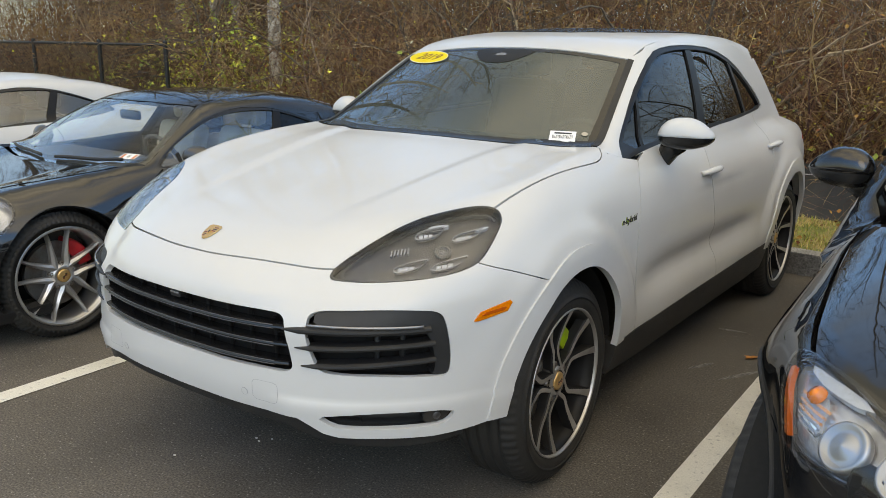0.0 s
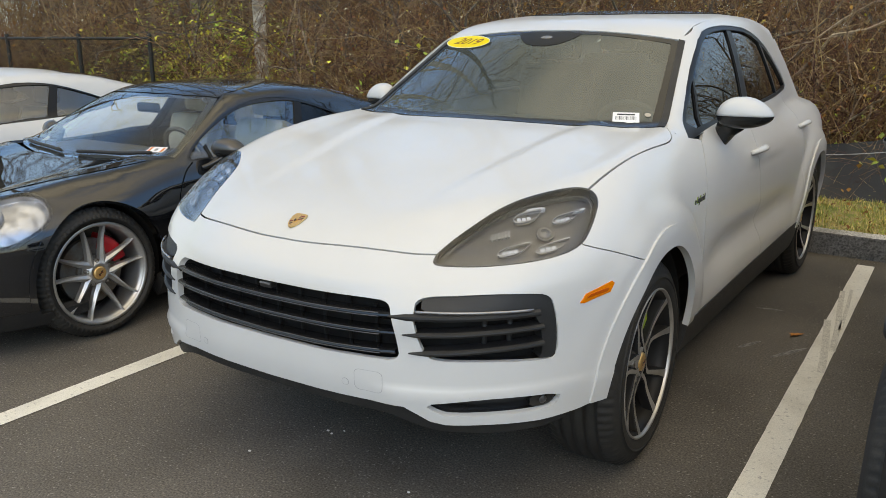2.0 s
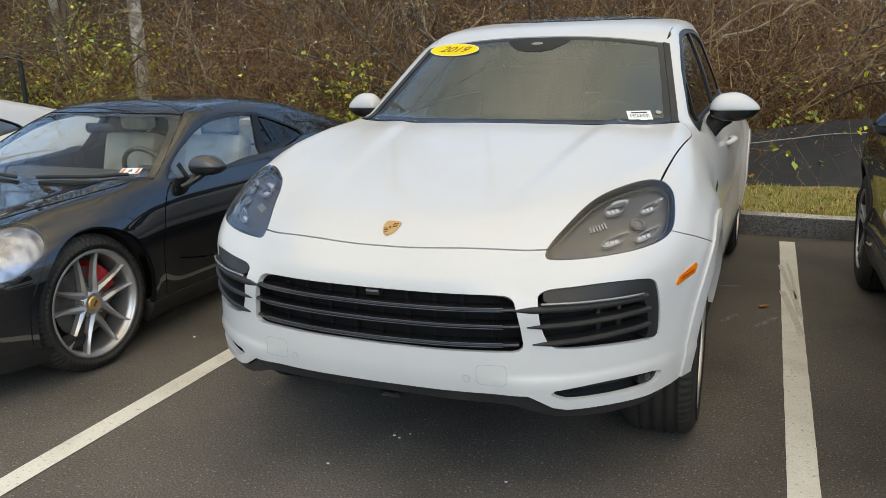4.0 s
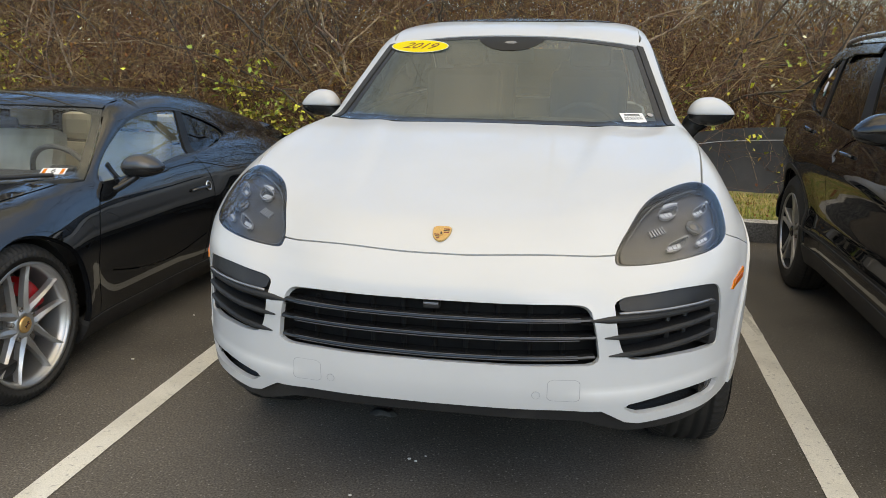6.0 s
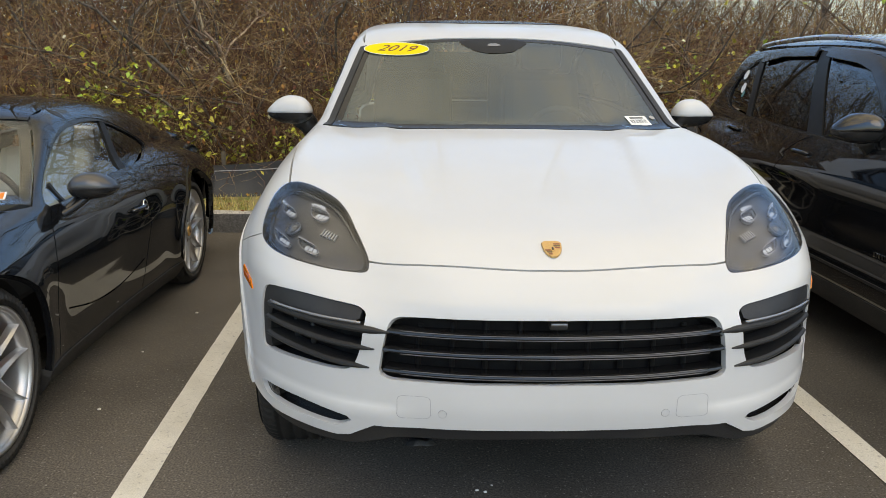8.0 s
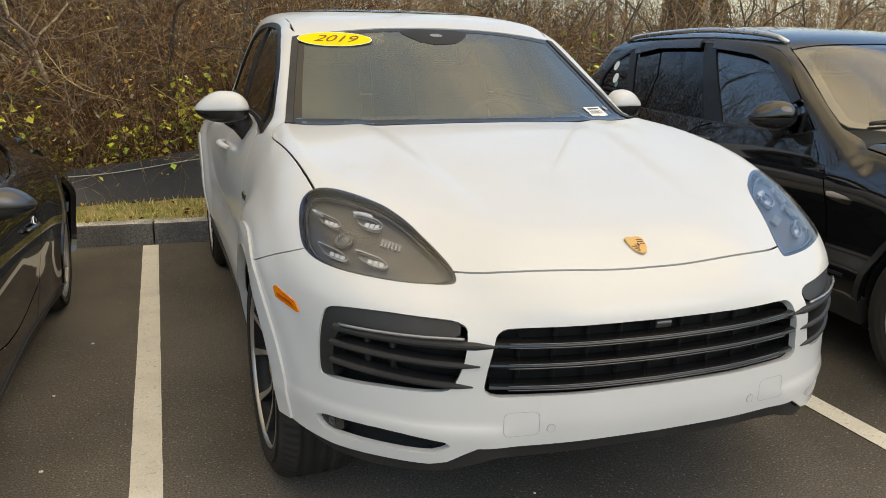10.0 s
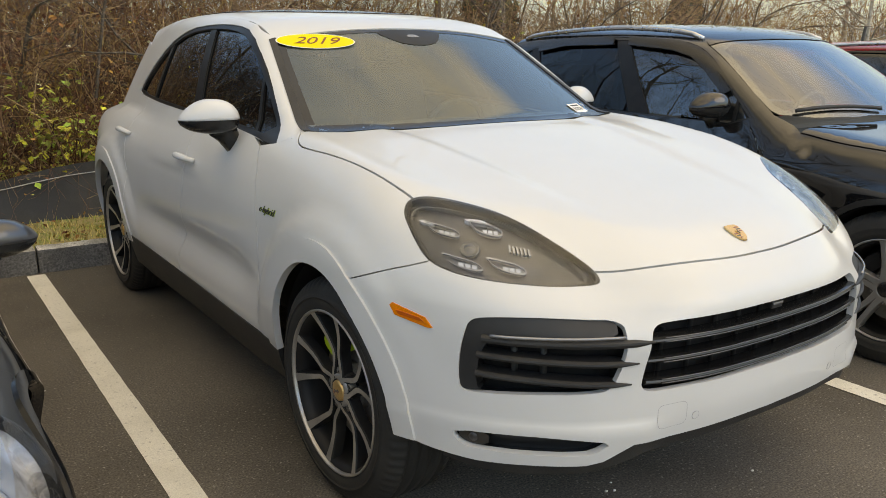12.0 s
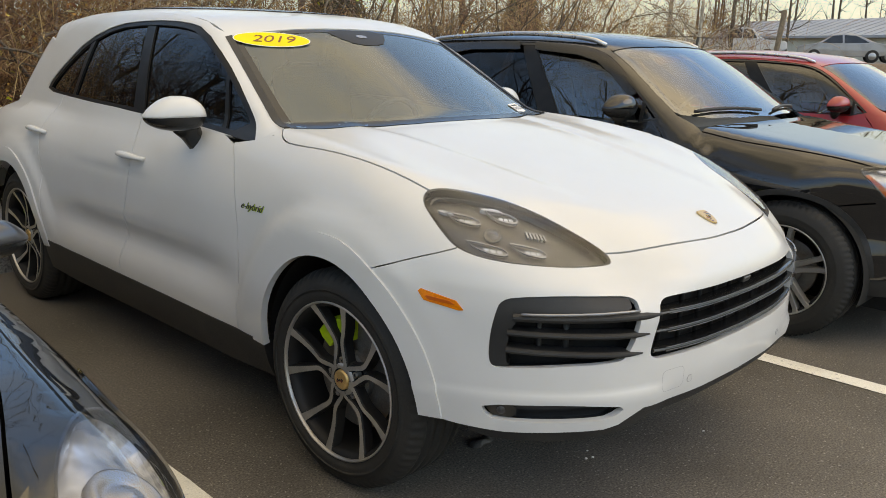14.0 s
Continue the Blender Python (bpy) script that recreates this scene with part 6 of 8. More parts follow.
def build_suv():
    S = SUV
    car = thing("suv", "white five-door SUV with black grille and yellow year sticker", "car")
    # box added inside the shell to keep light from passing through the body
    body_parts = part("underbody", (lambda bm: (box_bm(bm, (1.28, 4.0, 0.56), (0, 1.42, 0.58), 0.03), bm)[1])(bmesh.new()), DARK, car)
    # openings and seams on the body, as lines in space
    both = (1, -1)
    holes = []
    lamps, intakes, slots_, marks = [], [], [], []
    for s in both:
        lamps.append(S.lift("wrap", mirrored(SUV_HL, s)))
        intakes.append(S.lift("wrap", mirrored(SUV_INTAKE, s)))
        slots_.append(S.lift("wrap", mirrored(SUV_SLOT, s)))
        for y in (0.0, 2.895):
            holes.append(S.lift("left" if s > 0 else "right", arch_outline(y, 0.372, 0.408, 0.447)))
    half = rounded(np.array(SUV_GRILLE)[1:-1], 2, False)
    gr = np.vstack([half, (half * [-1, 1])[::-1]])
    grille = S.lift("wrap", gr)
    holes += lamps + intakes + slots_ + [grille]
    seam_hood = rounded([(-0.53, -0.736), (-0.44, -0.786), (-0.305, -0.829), (-0.14, -0.852), (0, -0.857), (0.14, -0.852), (0.305, -0.829), (0.44, -0.786), (0.53, -0.736)], 3, False)
    seam3 = S.lift("top", seam_hood)
    cuts = [ribbon(seam3, 0.0045)]
    hood_edge, door_front, door_mid, door_rear, corner = {}, {}, {}, {}, {}
    for s in both:
        view = "left" if s > 0 else "right"
        e = S.lift("top", mirrored(rounded([(0.805, -0.30), (0.824, -0.06), (0.834, 0.13), (0.842, 0.30), (0.838, 0.43), (0.785, 0.495)], 2, False), s))
        hood_edge[s] = e
        door_front[s] = S.lift(view, rounded([(0.70, 1.095), (0.64, 1.03), (0.575, 0.88), (0.56, 0.74), (0.575, 0.55), (0.59, 0.41)], 2, False))
        door_mid[s] = S.lift(view, rounded([(1.50, 1.155), (1.455, 1.0), (1.465, 0.85), (1.53, 0.70), (1.59, 0.54), (1.60, 0.41)], 2, False))
        door_rear[s] = S.lift(view, rounded([(2.50, 1.18), (2.53, 1.05), (2.50, 0.92), (2.44, 0.80)], 2, False))
        corner[s] = S.lift("wrap", mirrored([(0.815, 0.908), (0.855, 0.893), (0.90, 0.877), (0.95, 0.857), (1.01, 0.832), (1.05, 0.815)], s))
        cuts += [ribbon(e, 0.004), ribbon(door_front[s], 0.0045), ribbon(door_mid[s], 0.0045), ribbon(door_rear[s], 0.0045), ribbon(corner[s], 0.0035)]
    cut = holes + cuts
    # hood
    right = [tuple(p[:2]) for p in hood_edge[1]]
    left = [(-x, y) for x, y in right][::-1]
    lamp_side = [(0.545, -0.725), (0.62, -0.63), (0.72, -0.50), (0.80, -0.37)]
    hood_poly = [tuple(p) for p in seam_hood] + lamp_side + right + [(0.70, 0.465), (0.5, 0.405), (0.25, 0.362), (0, 0.350), (-0.25, 0.362), (-0.5, 0.405), (-0.70, 0.465)] + left + [(-x, y) for x, y in lamp_side][::-1]
    panel("hood", S, "top", hood_poly, WHITE_PAINT, car, "white engine hood with two soft creases", holes=cut, res=0.03)
    cowl = [(-0.76, 0.47), (-0.70, 0.455), (-0.5, 0.39), (-0.25, 0.35), (0, 0.34), (0.25, 0.35), (0.5, 0.39), (0.70, 0.455), (0.76, 0.47), (0.82, 0.60), (0.5, 0.5), (0, 0.42), (-0.5, 0.5), (-0.82, 0.60)]
    panel("cowl", S, "top", cowl, PLASTIC, car, res=0.04, offset=-0.012)
    # front bumper
    sf = S.flat("wrap", seam3)
    top = [tuple(p) for p in sf]
    arm = [(0.465, 0.880), (0.60, 0.900), (0.75, 0.925), (0.815, 0.908), (0.855, 0.893), (0.90, 0.877), (0.95, 0.857), (1.01, 0.832), (1.05, 0.815)]
    low = [(1.06, 0.42), (0.90, 0.405), (0.80, 0.392), (0.70, 0.385), (0.60, 0.388), (0.48, 0.392), (0.445, 0.402), (0.415, 0.425), (0.385, 0.447), (0.24, 0.447)]
    poly = top + arm + low + [(0, 0.447)] + [(-u, v) for u, v in low][::-1] + [(-u, v) for u, v in arm][::-1]
    panel("front_bumper", S, "wrap", poly, WHITE_PAINT, car, "white front bumper with three dark intakes", holes=cut, res=0.022)
    lip = [(0.78, 0.382), (0.70, 0.377), (0.60, 0.380), (0.48, 0.384), (0.445, 0.395), (0.415, 0.418), (0.385, 0.440), (0.24, 0.441), (0, 0.441)]
    under = [(0, 0.408), (0.35, 0.402), (0.45, 0.36), (0.6, 0.345), (0.72, 0.35), (0.78, 0.365)]
    lip_poly = [(-u, v) for u, v in lip] + [p for p in lip[::-1]][1:] + under[::-1] + [(-u, v) for u, v in under][1:]
    panel("lower_lip", S, "wrap", lip_poly, PLASTIC, car, "black plastic lower lip", holes=holes, res=0.03, offset=-0.015, depth=0.06)
    # sides
    ws = rounded([(0.775, 0.505), (0.745, 0.64), (0.70, 0.84), (0.660, 1.02), (0.640, 1.10)], 2, False)
    for s in both:
        view = "left" if s > 0 else "right"
        word = view
        he = S.flat(view, hood_edge[s])
        df, dm, dr = (S.flat(view, d[s]) for d in (door_front, door_mid, door_rear))
        co = S.flat(view, corner[s])
        fender = [tuple(p) for p in he] + [(0.54, 1.135), (0.585, 1.118), (0.70, 1.10)] + [tuple(p) for p in df] + [(0.50, 0.405), (0.1, 0.5), (-0.25, 0.75)] + [tuple(p) for p in co[::-1]] + [(-0.45, 0.935), (-0.38, 0.99), (-0.32, 1.035)]
        panel("fender", S, view, fender, WHITE_PAINT, car, holes=cut, res=0.03)
        belt = [(1.12, 1.140), (1.50, 1.155)]
        panel("front_door", S, view, [tuple(p) for p in df] + [tuple(p) for p in dm[::-1]] + [(1.12, 1.144), (0.80, 1.121)], WHITE_PAINT, car, holes=cut, res=0.035)
        panel("rear_door", S, view, [tuple(p) for p in dm] + [(2.2, 0.415), (2.44, 0.415), (2.44, 0.60)] + [tuple(p) for p in dr[::-1]] + [(2.375, 1.184), (1.80, 1.168)], WHITE_PAINT, car, holes=cut, res=0.035)
        wsl = S.flat(view, S.lift("top", mirrored(ws, s)))
        edge = S.flat(view, S.lift("top", mirrored([(0.625, y) for y in np.linspace(1.14, 3.02, 16)], s)))
        dlo = S.lift(view, SUV_DLO)
        frame_poly = [(0.50, 1.142), *[tuple(p) for p in wsl], *[tuple(p) for p in edge], (3.10, 1.49), (3.22, 1.36), (3.36, 1.20), (3.46, 1.08), (3.62, 0.98), (3.76, 0.88), (3.80, 0.75), (3.80, 0.42), (3.3, 0.42), (2.6, 0.415), (2.4445, 0.415),
                      (2.4445, 0.60), *[tuple(p) for p in dr[::-1]], (2.375, 1.184), (1.64, 1.164), (1.12, 1.144), (0.80, 1.121), (0.585, 1.118)]
        panel("body_side", S, view, frame_poly, WHITE_PAINT, car, "white pillars, roof rail and rear quarter", holes=cut + [dlo], res=0.035)
        # glass and its dark surround
        inner = [(2.80, 1.205), (2.76, 1.25), (2.60, 1.345), (2.36, 1.455), (2.05, 1.530), (1.69, 1.546), (1.42, 1.537), (1.24, 1.508), (1.01, 1.395), (0.83, 1.28), (0.64, 1.135), (1.12, 1.160), (1.64, 1.180), (2.375, 1.20)]
        inner = rounded(inner, 1)
        trim = panel("window_trim", S, view, SUV_DLO, TRIM_BLACK, car, "satin black window surround", holes=[S.lift(view, inner)], res=0.03, offset=-0.004, depth=0.03)
        posts = [[(1.655, 1.56), (1.735, 1.56), (1.60, 1.17), (1.50, 1.17)], [(2.27, 1.50), (2.32, 1.50), (2.37, 1.19), (2.33, 1.19)], [(0.925, 1.36), (0.945, 1.36), (0.85, 1.13), (0.825, 1.13)]]
        for q in posts:
            panel("pillar_cover", S, view, q, TRIM_BLACK, trim, res=0.03, offset=-0.006, depth=0.02)
        for name, q in (("front_window", [(0.945, 1.37), (1.01, 1.395), (1.24, 1.508), (1.42, 1.537), (1.66, 1.546), (1.505, 1.176), (1.12, 1.160), (0.85, 1.145)]),
                        ("quarter_light", [(0.64, 1.135), (0.83, 1.28), (0.928, 1.347), (0.83, 1.145)]),
                        ("rear_window", [(1.73, 1.546), (2.05, 1.530), (2.27, 1.482), (2.335, 1.198), (1.64, 1.180), (1.595, 1.180)]),
                        ("rear_quarter_light", [(2.318, 1.47), (2.36, 1.455), (2.60, 1.345), (2.76, 1.25), (2.80, 1.205), (2.368, 1.20)])):
            panel(name, S, view, q, GLASS_DARK, car, "dark tinted side glass", res=0.05, offset=-0.014, depth=0.0)
        # sill, arch mouldings, liners
        sill = [(0.38, 0.405), (1.0, 0.412), (1.6, 0.418), (2.2, 0.428), (2.52, 0.44), (2.50, 0.27), (2.2, 0.25), (0.7, 0.25), (0.38, 0.27)]
        panel("sill", S, view, sill, PLASTIC, car, "black plastic sill", holes=holes, res=0.04, offset=0.004, depth=0.08)
        for y in (0.0, 2.895):
            outer = arch_outline(y, 0.372, 0.474, 0.514)
            back = arch_outline(y, 0.372, 0.402, 0.438)
            k = (outer[:, 1] > 0.392)
            ring = np.vstack([outer[k], back[back[:, 1] > 0.392][::-1]])
            panel("arch_moulding", S, view, ring, WHITE_PAINT, car, holes=[], res=0.02, offset=0.008, depth=0.026)
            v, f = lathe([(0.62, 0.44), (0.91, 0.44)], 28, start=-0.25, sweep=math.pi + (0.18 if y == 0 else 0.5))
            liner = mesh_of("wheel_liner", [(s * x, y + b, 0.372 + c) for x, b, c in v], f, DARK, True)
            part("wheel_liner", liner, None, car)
        # front lamp
        blocks = [("led_block", (0.690, 0.984, 0.090, 0.019, 0.012), LED, -0.016), ("led_block", (0.800, 0.983, 0.100, 0.018, 0.012), LED, -0.016),
                  ("led_block", (0.640, 0.905, 0.092, 0.020, 0.016), LED, -0.016), ("led_block", (0.742, 0.912, 0.104, 0.020, 0.014), LED, -0.016),
                  ("led_strip", (0.715, 1.000, 0.07, 0.005, 0.010), LED, -0.018), ("led_strip", (0.845, 1.000, 0.05, 0.005, 0.006), LED, -0.018),
                  ("rib_reflector", (0.606, 0.942, 0.046, 0.014, 0.010), LAMP_LINE, -0.022)]
        lens = headlight(car, S, s, SUV_HL, blocks, GLASS_LENS, LAMP_BED, "smoked headlight with four clear light blocks")
        m = on(S, "wrap", s * 0.725, 0.950, -0.028)
        v, f = lathe([(0.0, 0.027), (0.010, 0.027), (0.012, 0.023), (0.008, 0.021), (0.015, 0.014), (0.018, 0.0005)], 28)
        proj = mesh_of("projector", [(b, c, a) for a, b, c in v], f, LAMP_BOWL, True)
        part("projector", proj, None, lens, "round clear projector lens", m)
        # side marker
        mk = panel("side_marker", S, "wrap", mirrored(SUV_MARK, s), ORANGE, car, "amber side marker lamp", res=0.012, offset=0.004, depth=0.012)
        c = np.array(SUV_MARK).mean(0)
        panel("marker_core", S, "wrap", mirrored(c + (np.array(SUV_MARK) - c) * [0.66, 0.34], s), AMBER_DARK, mk, res=0.012, offset=0.0062, depth=0.006)
        # corner intake: frame, near-black sheet for the shade inside, and blades
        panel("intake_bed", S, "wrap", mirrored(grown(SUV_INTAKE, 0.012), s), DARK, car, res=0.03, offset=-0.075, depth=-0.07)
        mid = SUV_INTAKE.mean(0)
        fr = rounded([(0.424, 0.744), (0.50, 0.742), (0.62, 0.744), (0.664, 0.741), (0.688, 0.715), (0.700, 0.66), (0.702, 0.600), (0.69, 0.589), (0.735, 0.584), (0.745, 0.60),
                      (0.745, 0.67), (0.735, 0.745), (0.722, 0.788), (0.66, 0.798), (0.58, 0.799), (0.50, 0.793), (0.424, 0.784)], 1)
        panel("intake_frame", S, "wrap", mirrored(fr, s), PLASTIC, car, "black intake surround", res=0.015, offset=-0.006, depth=0.05)
        for (u0, v0), (u1, v1), h in (((0.352, 0.727), (0.690, 0.735), 0.010), ((0.384, 0.674), (0.700, 0.690), 0.008), ((0.397, 0.617), (0.702, 0.638), 0.008)):
            u, v = np.linspace(u0, u1, 18), np.linspace(v0, v1, 18)
            pts = S.lift("wrap", mirrored(np.stack([u, v], 1), s))
            pts = pts + S.normals(pts) * 0.001
            sec = [(-0.050 * s, h * 0.8), (0.0, h), (0.007 * s, h * 0.4), (0.008 * s, -h * 0.2), (0.004 * s, -h), (-0.050 * s, -h * 0.8)]
            me = sweep_mesh("intake_blade", pts, sec, PLASTIC, scales=[(min(1.0, 0.3 + 5.0 * t), min(1.0, 0.22 + 6.0 * t)) for t in np.linspace(0, 1, 18)], smooth=False)
            part("intake_blade", me, None, car, "black horizontal intake blade")
        u, v = np.linspace(0.415, 0.672, 14), np.linspace(0.742, 0.747, 14)
        pts = S.lift("wrap", mirrored(np.stack([u, v], 1), s))
        pts = pts + S.normals(pts) * 0.010
        part("light_bar", sweep_mesh("light_bar", pts, ring_section(0.0042, 8), LIGHT_BAR), None, car, "slim clear daytime light bar")
        for uu in (0.57, 0.63):
            p = S.lift("wrap", np.array([[s * uu, 0.61], [s * uu, 0.65], [s * uu, 0.74]]))
            p = p - S.normals(p) * 0.045
            part("intake_rib", sweep_mesh("intake_rib", p, ring_section(0.010, 6), PLASTIC, up=(0, 1, 0)), None, car)
        # lower slot
        panel("slot_bed", S, "wrap", mirrored(grown(SUV_SLOT, 0.008), s), GLOSS_BLACK, car, res=0.03, offset=-0.045, depth=-0.042)
        fog = panel("fog_lamp", S, "wrap", mirrored(rounded([(0.675, 0.428), (0.72, 0.428), (0.738, 0.445), (0.742, 0.465), (0.675, 0.470)], 1), s), GLOSS_BLACK, car, "small round fog lamp pod", res=0.02, offset=-0.012, depth=0.03)
        m = on(S, "wrap", s * 0.708, 0.449, -0.011)
        v, f = lathe([(0, 0.013), (0.002, 0.011), (0.003, 0.0005)], 18)
        part("fog_lens", mesh_of("fog_lens", [(b, c, a) for a, b, c in v], f, LAMP_BED, True), None, fog, "", m)
        # tow cap and parking sensor
        for nm, u, v, w, h in (("tow_cap", 0.300, 0.513, 0.036, 0.034),):
            out = rounded([(u - w, v - h), (u, v - h), (u + w, v - h), (u + w, v), (u + w, v + h), (u, v + h), (u - w, v + h), (u - w, v)], 2)
            ring = S.lift("wrap", mirrored((out - [u, v]) * 0.972 + [u, v], s))
            panel(nm, S, "wrap", mirrored(out, s), SEAM_GREY, car, "thin square seam of the towing cap", holes=[ring], res=0.01, offset=0.0008, depth=0.0)
        for uu, vv in ((0.240, 0.497),):
            m = on(S, "wrap", s * uu, vv, 0.0005)
            v, f = lathe([(0.0, 0.0125), (0.001, 0.0122), (0.001, 0.0114)], 24)
            part("sensor_ring", mesh_of("sensor_ring", [(b, c, a) for a, b, c in v], f, SEAM_GREY, True), None, car, "round parking sensor", m)
        # mirrors, handles, wheels
        mirror_unit(car, s, 0.975, 0.955, 1.195, (0.112, 0.085, 0.068), WHITE_PAINT, GLOSS_BLACK, CHROME, "white mirror cap")
        for y, z in ((1.45, 0.973), (2.56, 0.998)):
            pts = S.lift(view, np.stack([np.linspace(y - 0.118, y + 0.118, 13), np.linspace(z, z + 0.004, 13)], 1))
            bow = np.sin(np.linspace(0, math.pi, 13))[:, None]
            pts = pts + S.normals(pts) * (0.004 + 0.030 * bow ** 0.6)
            part("door_handle", sweep_mesh("door_handle", pts, ring_section(0.018, 10, 0.75), WHITE_PAINT, scales=[0.75 + 0.35 * float(b[0]) for b in bow]), None, car, "white pull handle")
            cup = S.lift(view, rounded([(y - 0.07, z - 0.035), (y + 0.055, z - 0.033), (y + 0.055, z + 0.02), (y - 0.07, z + 0.02)], 2))
            panel("handle_cup", S, view, S.flat(view, cup), WHITE_PAINT, car, res=0.02, offset=-0.004, depth=0.0)
        for y in (0.0, 2.895):
            wheel(car, (s * 0.958, y, 0.374), s < 0, SUV_WHEEL, steer=0.0 if y else 2.0)
        # script badge on the fender side
        badge = letters("hybrid_badge", "e-hybrid", 0.036, INK, 0.001, 0.45, 1.15)
        m = on(S, view, 0.475, 0.895, 0.003)
        bd = part("hybrid_badge", badge, None, car, "small dark script lettering with green edge", m)
        part("badge_edge", letters("badge_edge", "e-hybrid", 0.037, GREEN_CALIPER, 0.0006, 0.45, 1.15), None, bd, "", pose(0.001, -0.001, -0.002))
        # tail lamps
        panel("tail_lamp", S, view, rounded([(3.42, 0.95), (3.66, 0.93), (3.60, 0.98), (3.42, 1.0)], 1), RED_LENS, car, res=0.03, offset=0.004)
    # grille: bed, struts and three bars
    panel("grille_bed", S, "wrap", grown(gr, 0.012), DARK, car, "near-black sheet for the shade behind the grille", res=0.04, offset=-0.085, depth=-0.08)
    for v0, v1 in ((0.722, 0.731), (0.666, 0.674), (0.604, 0.615)):
        u = np.linspace(-0.366, 0.366, 41)
        v = v0 + (v1 - v0) * (np.abs(u) / 0.366) ** 2
        pts = S.lift("wrap", np.stack([u, v], 1))
        pts = pts - S.normals(pts) * 0.012
        sec = [(-0.045, 0.006), (0.0, 0.008), (0.010, 0.005), (0.012, 0.0), (0.008, -0.005), (-0.004, -0.007), (-0.045, -0.006)]
        part("grille_bar", sweep_mesh("grille_bar", pts, sec, GLOSS_BLACK, smooth=False, up=(0, 0, 1)), None, car, "satin black horizontal grille bar")
        for dz in (0.006, -0.005):
            edge = pts + S.normals(pts) * 0.010 + np.array([0, 0, dz])
            part("bar_edge", sweep_mesh("bar_edge", edge[2:-2], ring_section(0.0020, 6), SILVER_GLOSS), None, car)
    for u in np.linspace(-0.30, 0.30, 9):
        p = S.lift("wrap", np.array([[u, 0.59], [u, 0.65], [u, 0.76]]))
        p = p - S.normals(p) * 0.070
        part("grille_strut", sweep_mesh("grille_strut", p, ring_section(0.008, 6), DARK, up=(0, 1, 0)), None, car)
    cam_box = box("front_camera", (0.05, 0.03, 0.022), (0.0, -0.925, 0.755), PLASTIC, car, "small front camera with a pale cover", 0.006)
    box("camera_cover", (0.045, 0.004, 0.007), (0.0, -0.941, 0.760), LIGHT_BAR, cam_box, "", 0.002)
    crest(car, S, on(S, "top", 0.0, -0.787, 0.001, (0, 1, 0)), 0.058)
    # roof, sunroof, windscreen
    front = rounded([(-0.640, 1.11), (-0.45, 1.085), (0, 1.066), (0.45, 1.085), (0.640, 1.11)], 2, False)
    panel("roof", S, "top", [tuple(p) for p in front] + [(0.625, 1.14), (0.625, 3.02), (0.4, 3.10), (-0.4, 3.10), (-0.625, 3.02), (-0.625, 1.14)], WHITE_PAINT, car, "white roof", res=0.05)
    panel("sunroof", S, "top", rounded([(-0.54, 1.44), (0.54, 1.44), (0.54, 2.75), (-0.54, 2.75)], 2), GLOSS_BLACK, car, "dark glass sunroof", res=0.05, offset=0.004)
    glass = rounded([(-0.770, 0.515), (-0.5, 0.425), (-0.25, 0.378), (0, 0.364), (0.25, 0.378), (0.5, 0.425), (0.770, 0.515), (0.745, 0.64), (0.70, 0.84), (0.660, 1.02), (0.640, 1.105), (0.45, 1.08), (0, 1.06), (-0.45, 1.08),
                     (-0.640, 1.105), (-0.660, 1.02), (-0.70, 0.84), (-0.745, 0.64)], 0)
    ws_ob = panel("windscreen", S, "top", glass, GLASS_CLEAR, car, "large windscreen mirroring sky and branches", res=0.05, offset=-0.004, depth=0.0)
    ws_ob.visible_shadow = False
    inner = [(-0.700, 0.565), (-0.46, 0.465), (-0.23, 0.415), (0, 0.40), (0.23, 0.415), (0.46, 0.465), (0.700, 0.565), (0.682, 0.66), (0.645, 0.84), (0.610, 1.00), (0.594, 1.066), (0.43, 1.052), (0.14, 1.04), (0.10, 0.98),
             (0.06, 0.955), (-0.06, 0.955), (-0.10, 0.98), (-0.14, 1.04), (-0.43, 1.052), (-0.594, 1.066), (-0.610, 1.00), (-0.645, 0.84), (-0.682, 0.66)]
    panel("windscreen_border", S, "top", glass, GLOSS_BLACK, car, "black windscreen edge band", holes=[S.lift("top", inner)], res=0.04, offset=-0.0025, depth=0.0)
    for s in both:
        outer = np.array([(0.774, 0.512), (0.749, 0.64), (0.704, 0.84), (0.664, 1.02), (0.644, 1.108)])
        strip = np.vstack([outer, (outer - [0.030, 0.0])[::-1]])
        panel("screen_trim", S, "top", mirrored(strip, s), PLASTIC, car, "black trim beside the windscreen", res=0.02, offset=0.002, depth=0.01)
    panel("sensor_cover", S, "top", rounded([(-0.17, 1.058), (-0.15, 1.0), (-0.07, 0.925), (0.07, 0.925), (0.15, 1.0), (0.17, 1.058)], 1), TRIM_BLACK, car, "dark sensor cover behind the windscreen top", res=0.03, offset=-0.0020, depth=0.0)
    panel("sensor_eye", S, "top", rounded([(-0.035, 0.985), (0.035, 0.985), (0.022, 1.012), (-0.022, 1.012)], 1), LIGHT_BAR, car, "small grey camera eye", res=0.02, offset=-0.0008, depth=0.0)
    # year sticker, price label, disc
    p = S.lift("top", np.array([[-0.468, 1.026]]))
    nn = S.normals(p)[0]
    m = facing(p[0] + nn * 0.0005, nn, (0, 0, 1))
    ell = [(0.163 * math.cos(a), 0.057 * math.sin(a), 0) for a in np.linspace(0, 2 * math.pi, 48, endpoint=False)]
    sec_m = m @ Matrix.Rotation(radians(-2), 4, "Z")
    st = part("year_sticker", mesh_of("year_sticker", ell, [tuple(range(48))], YELLOW), None, car, "oval yellow sticker with the year 2019", sec_m)
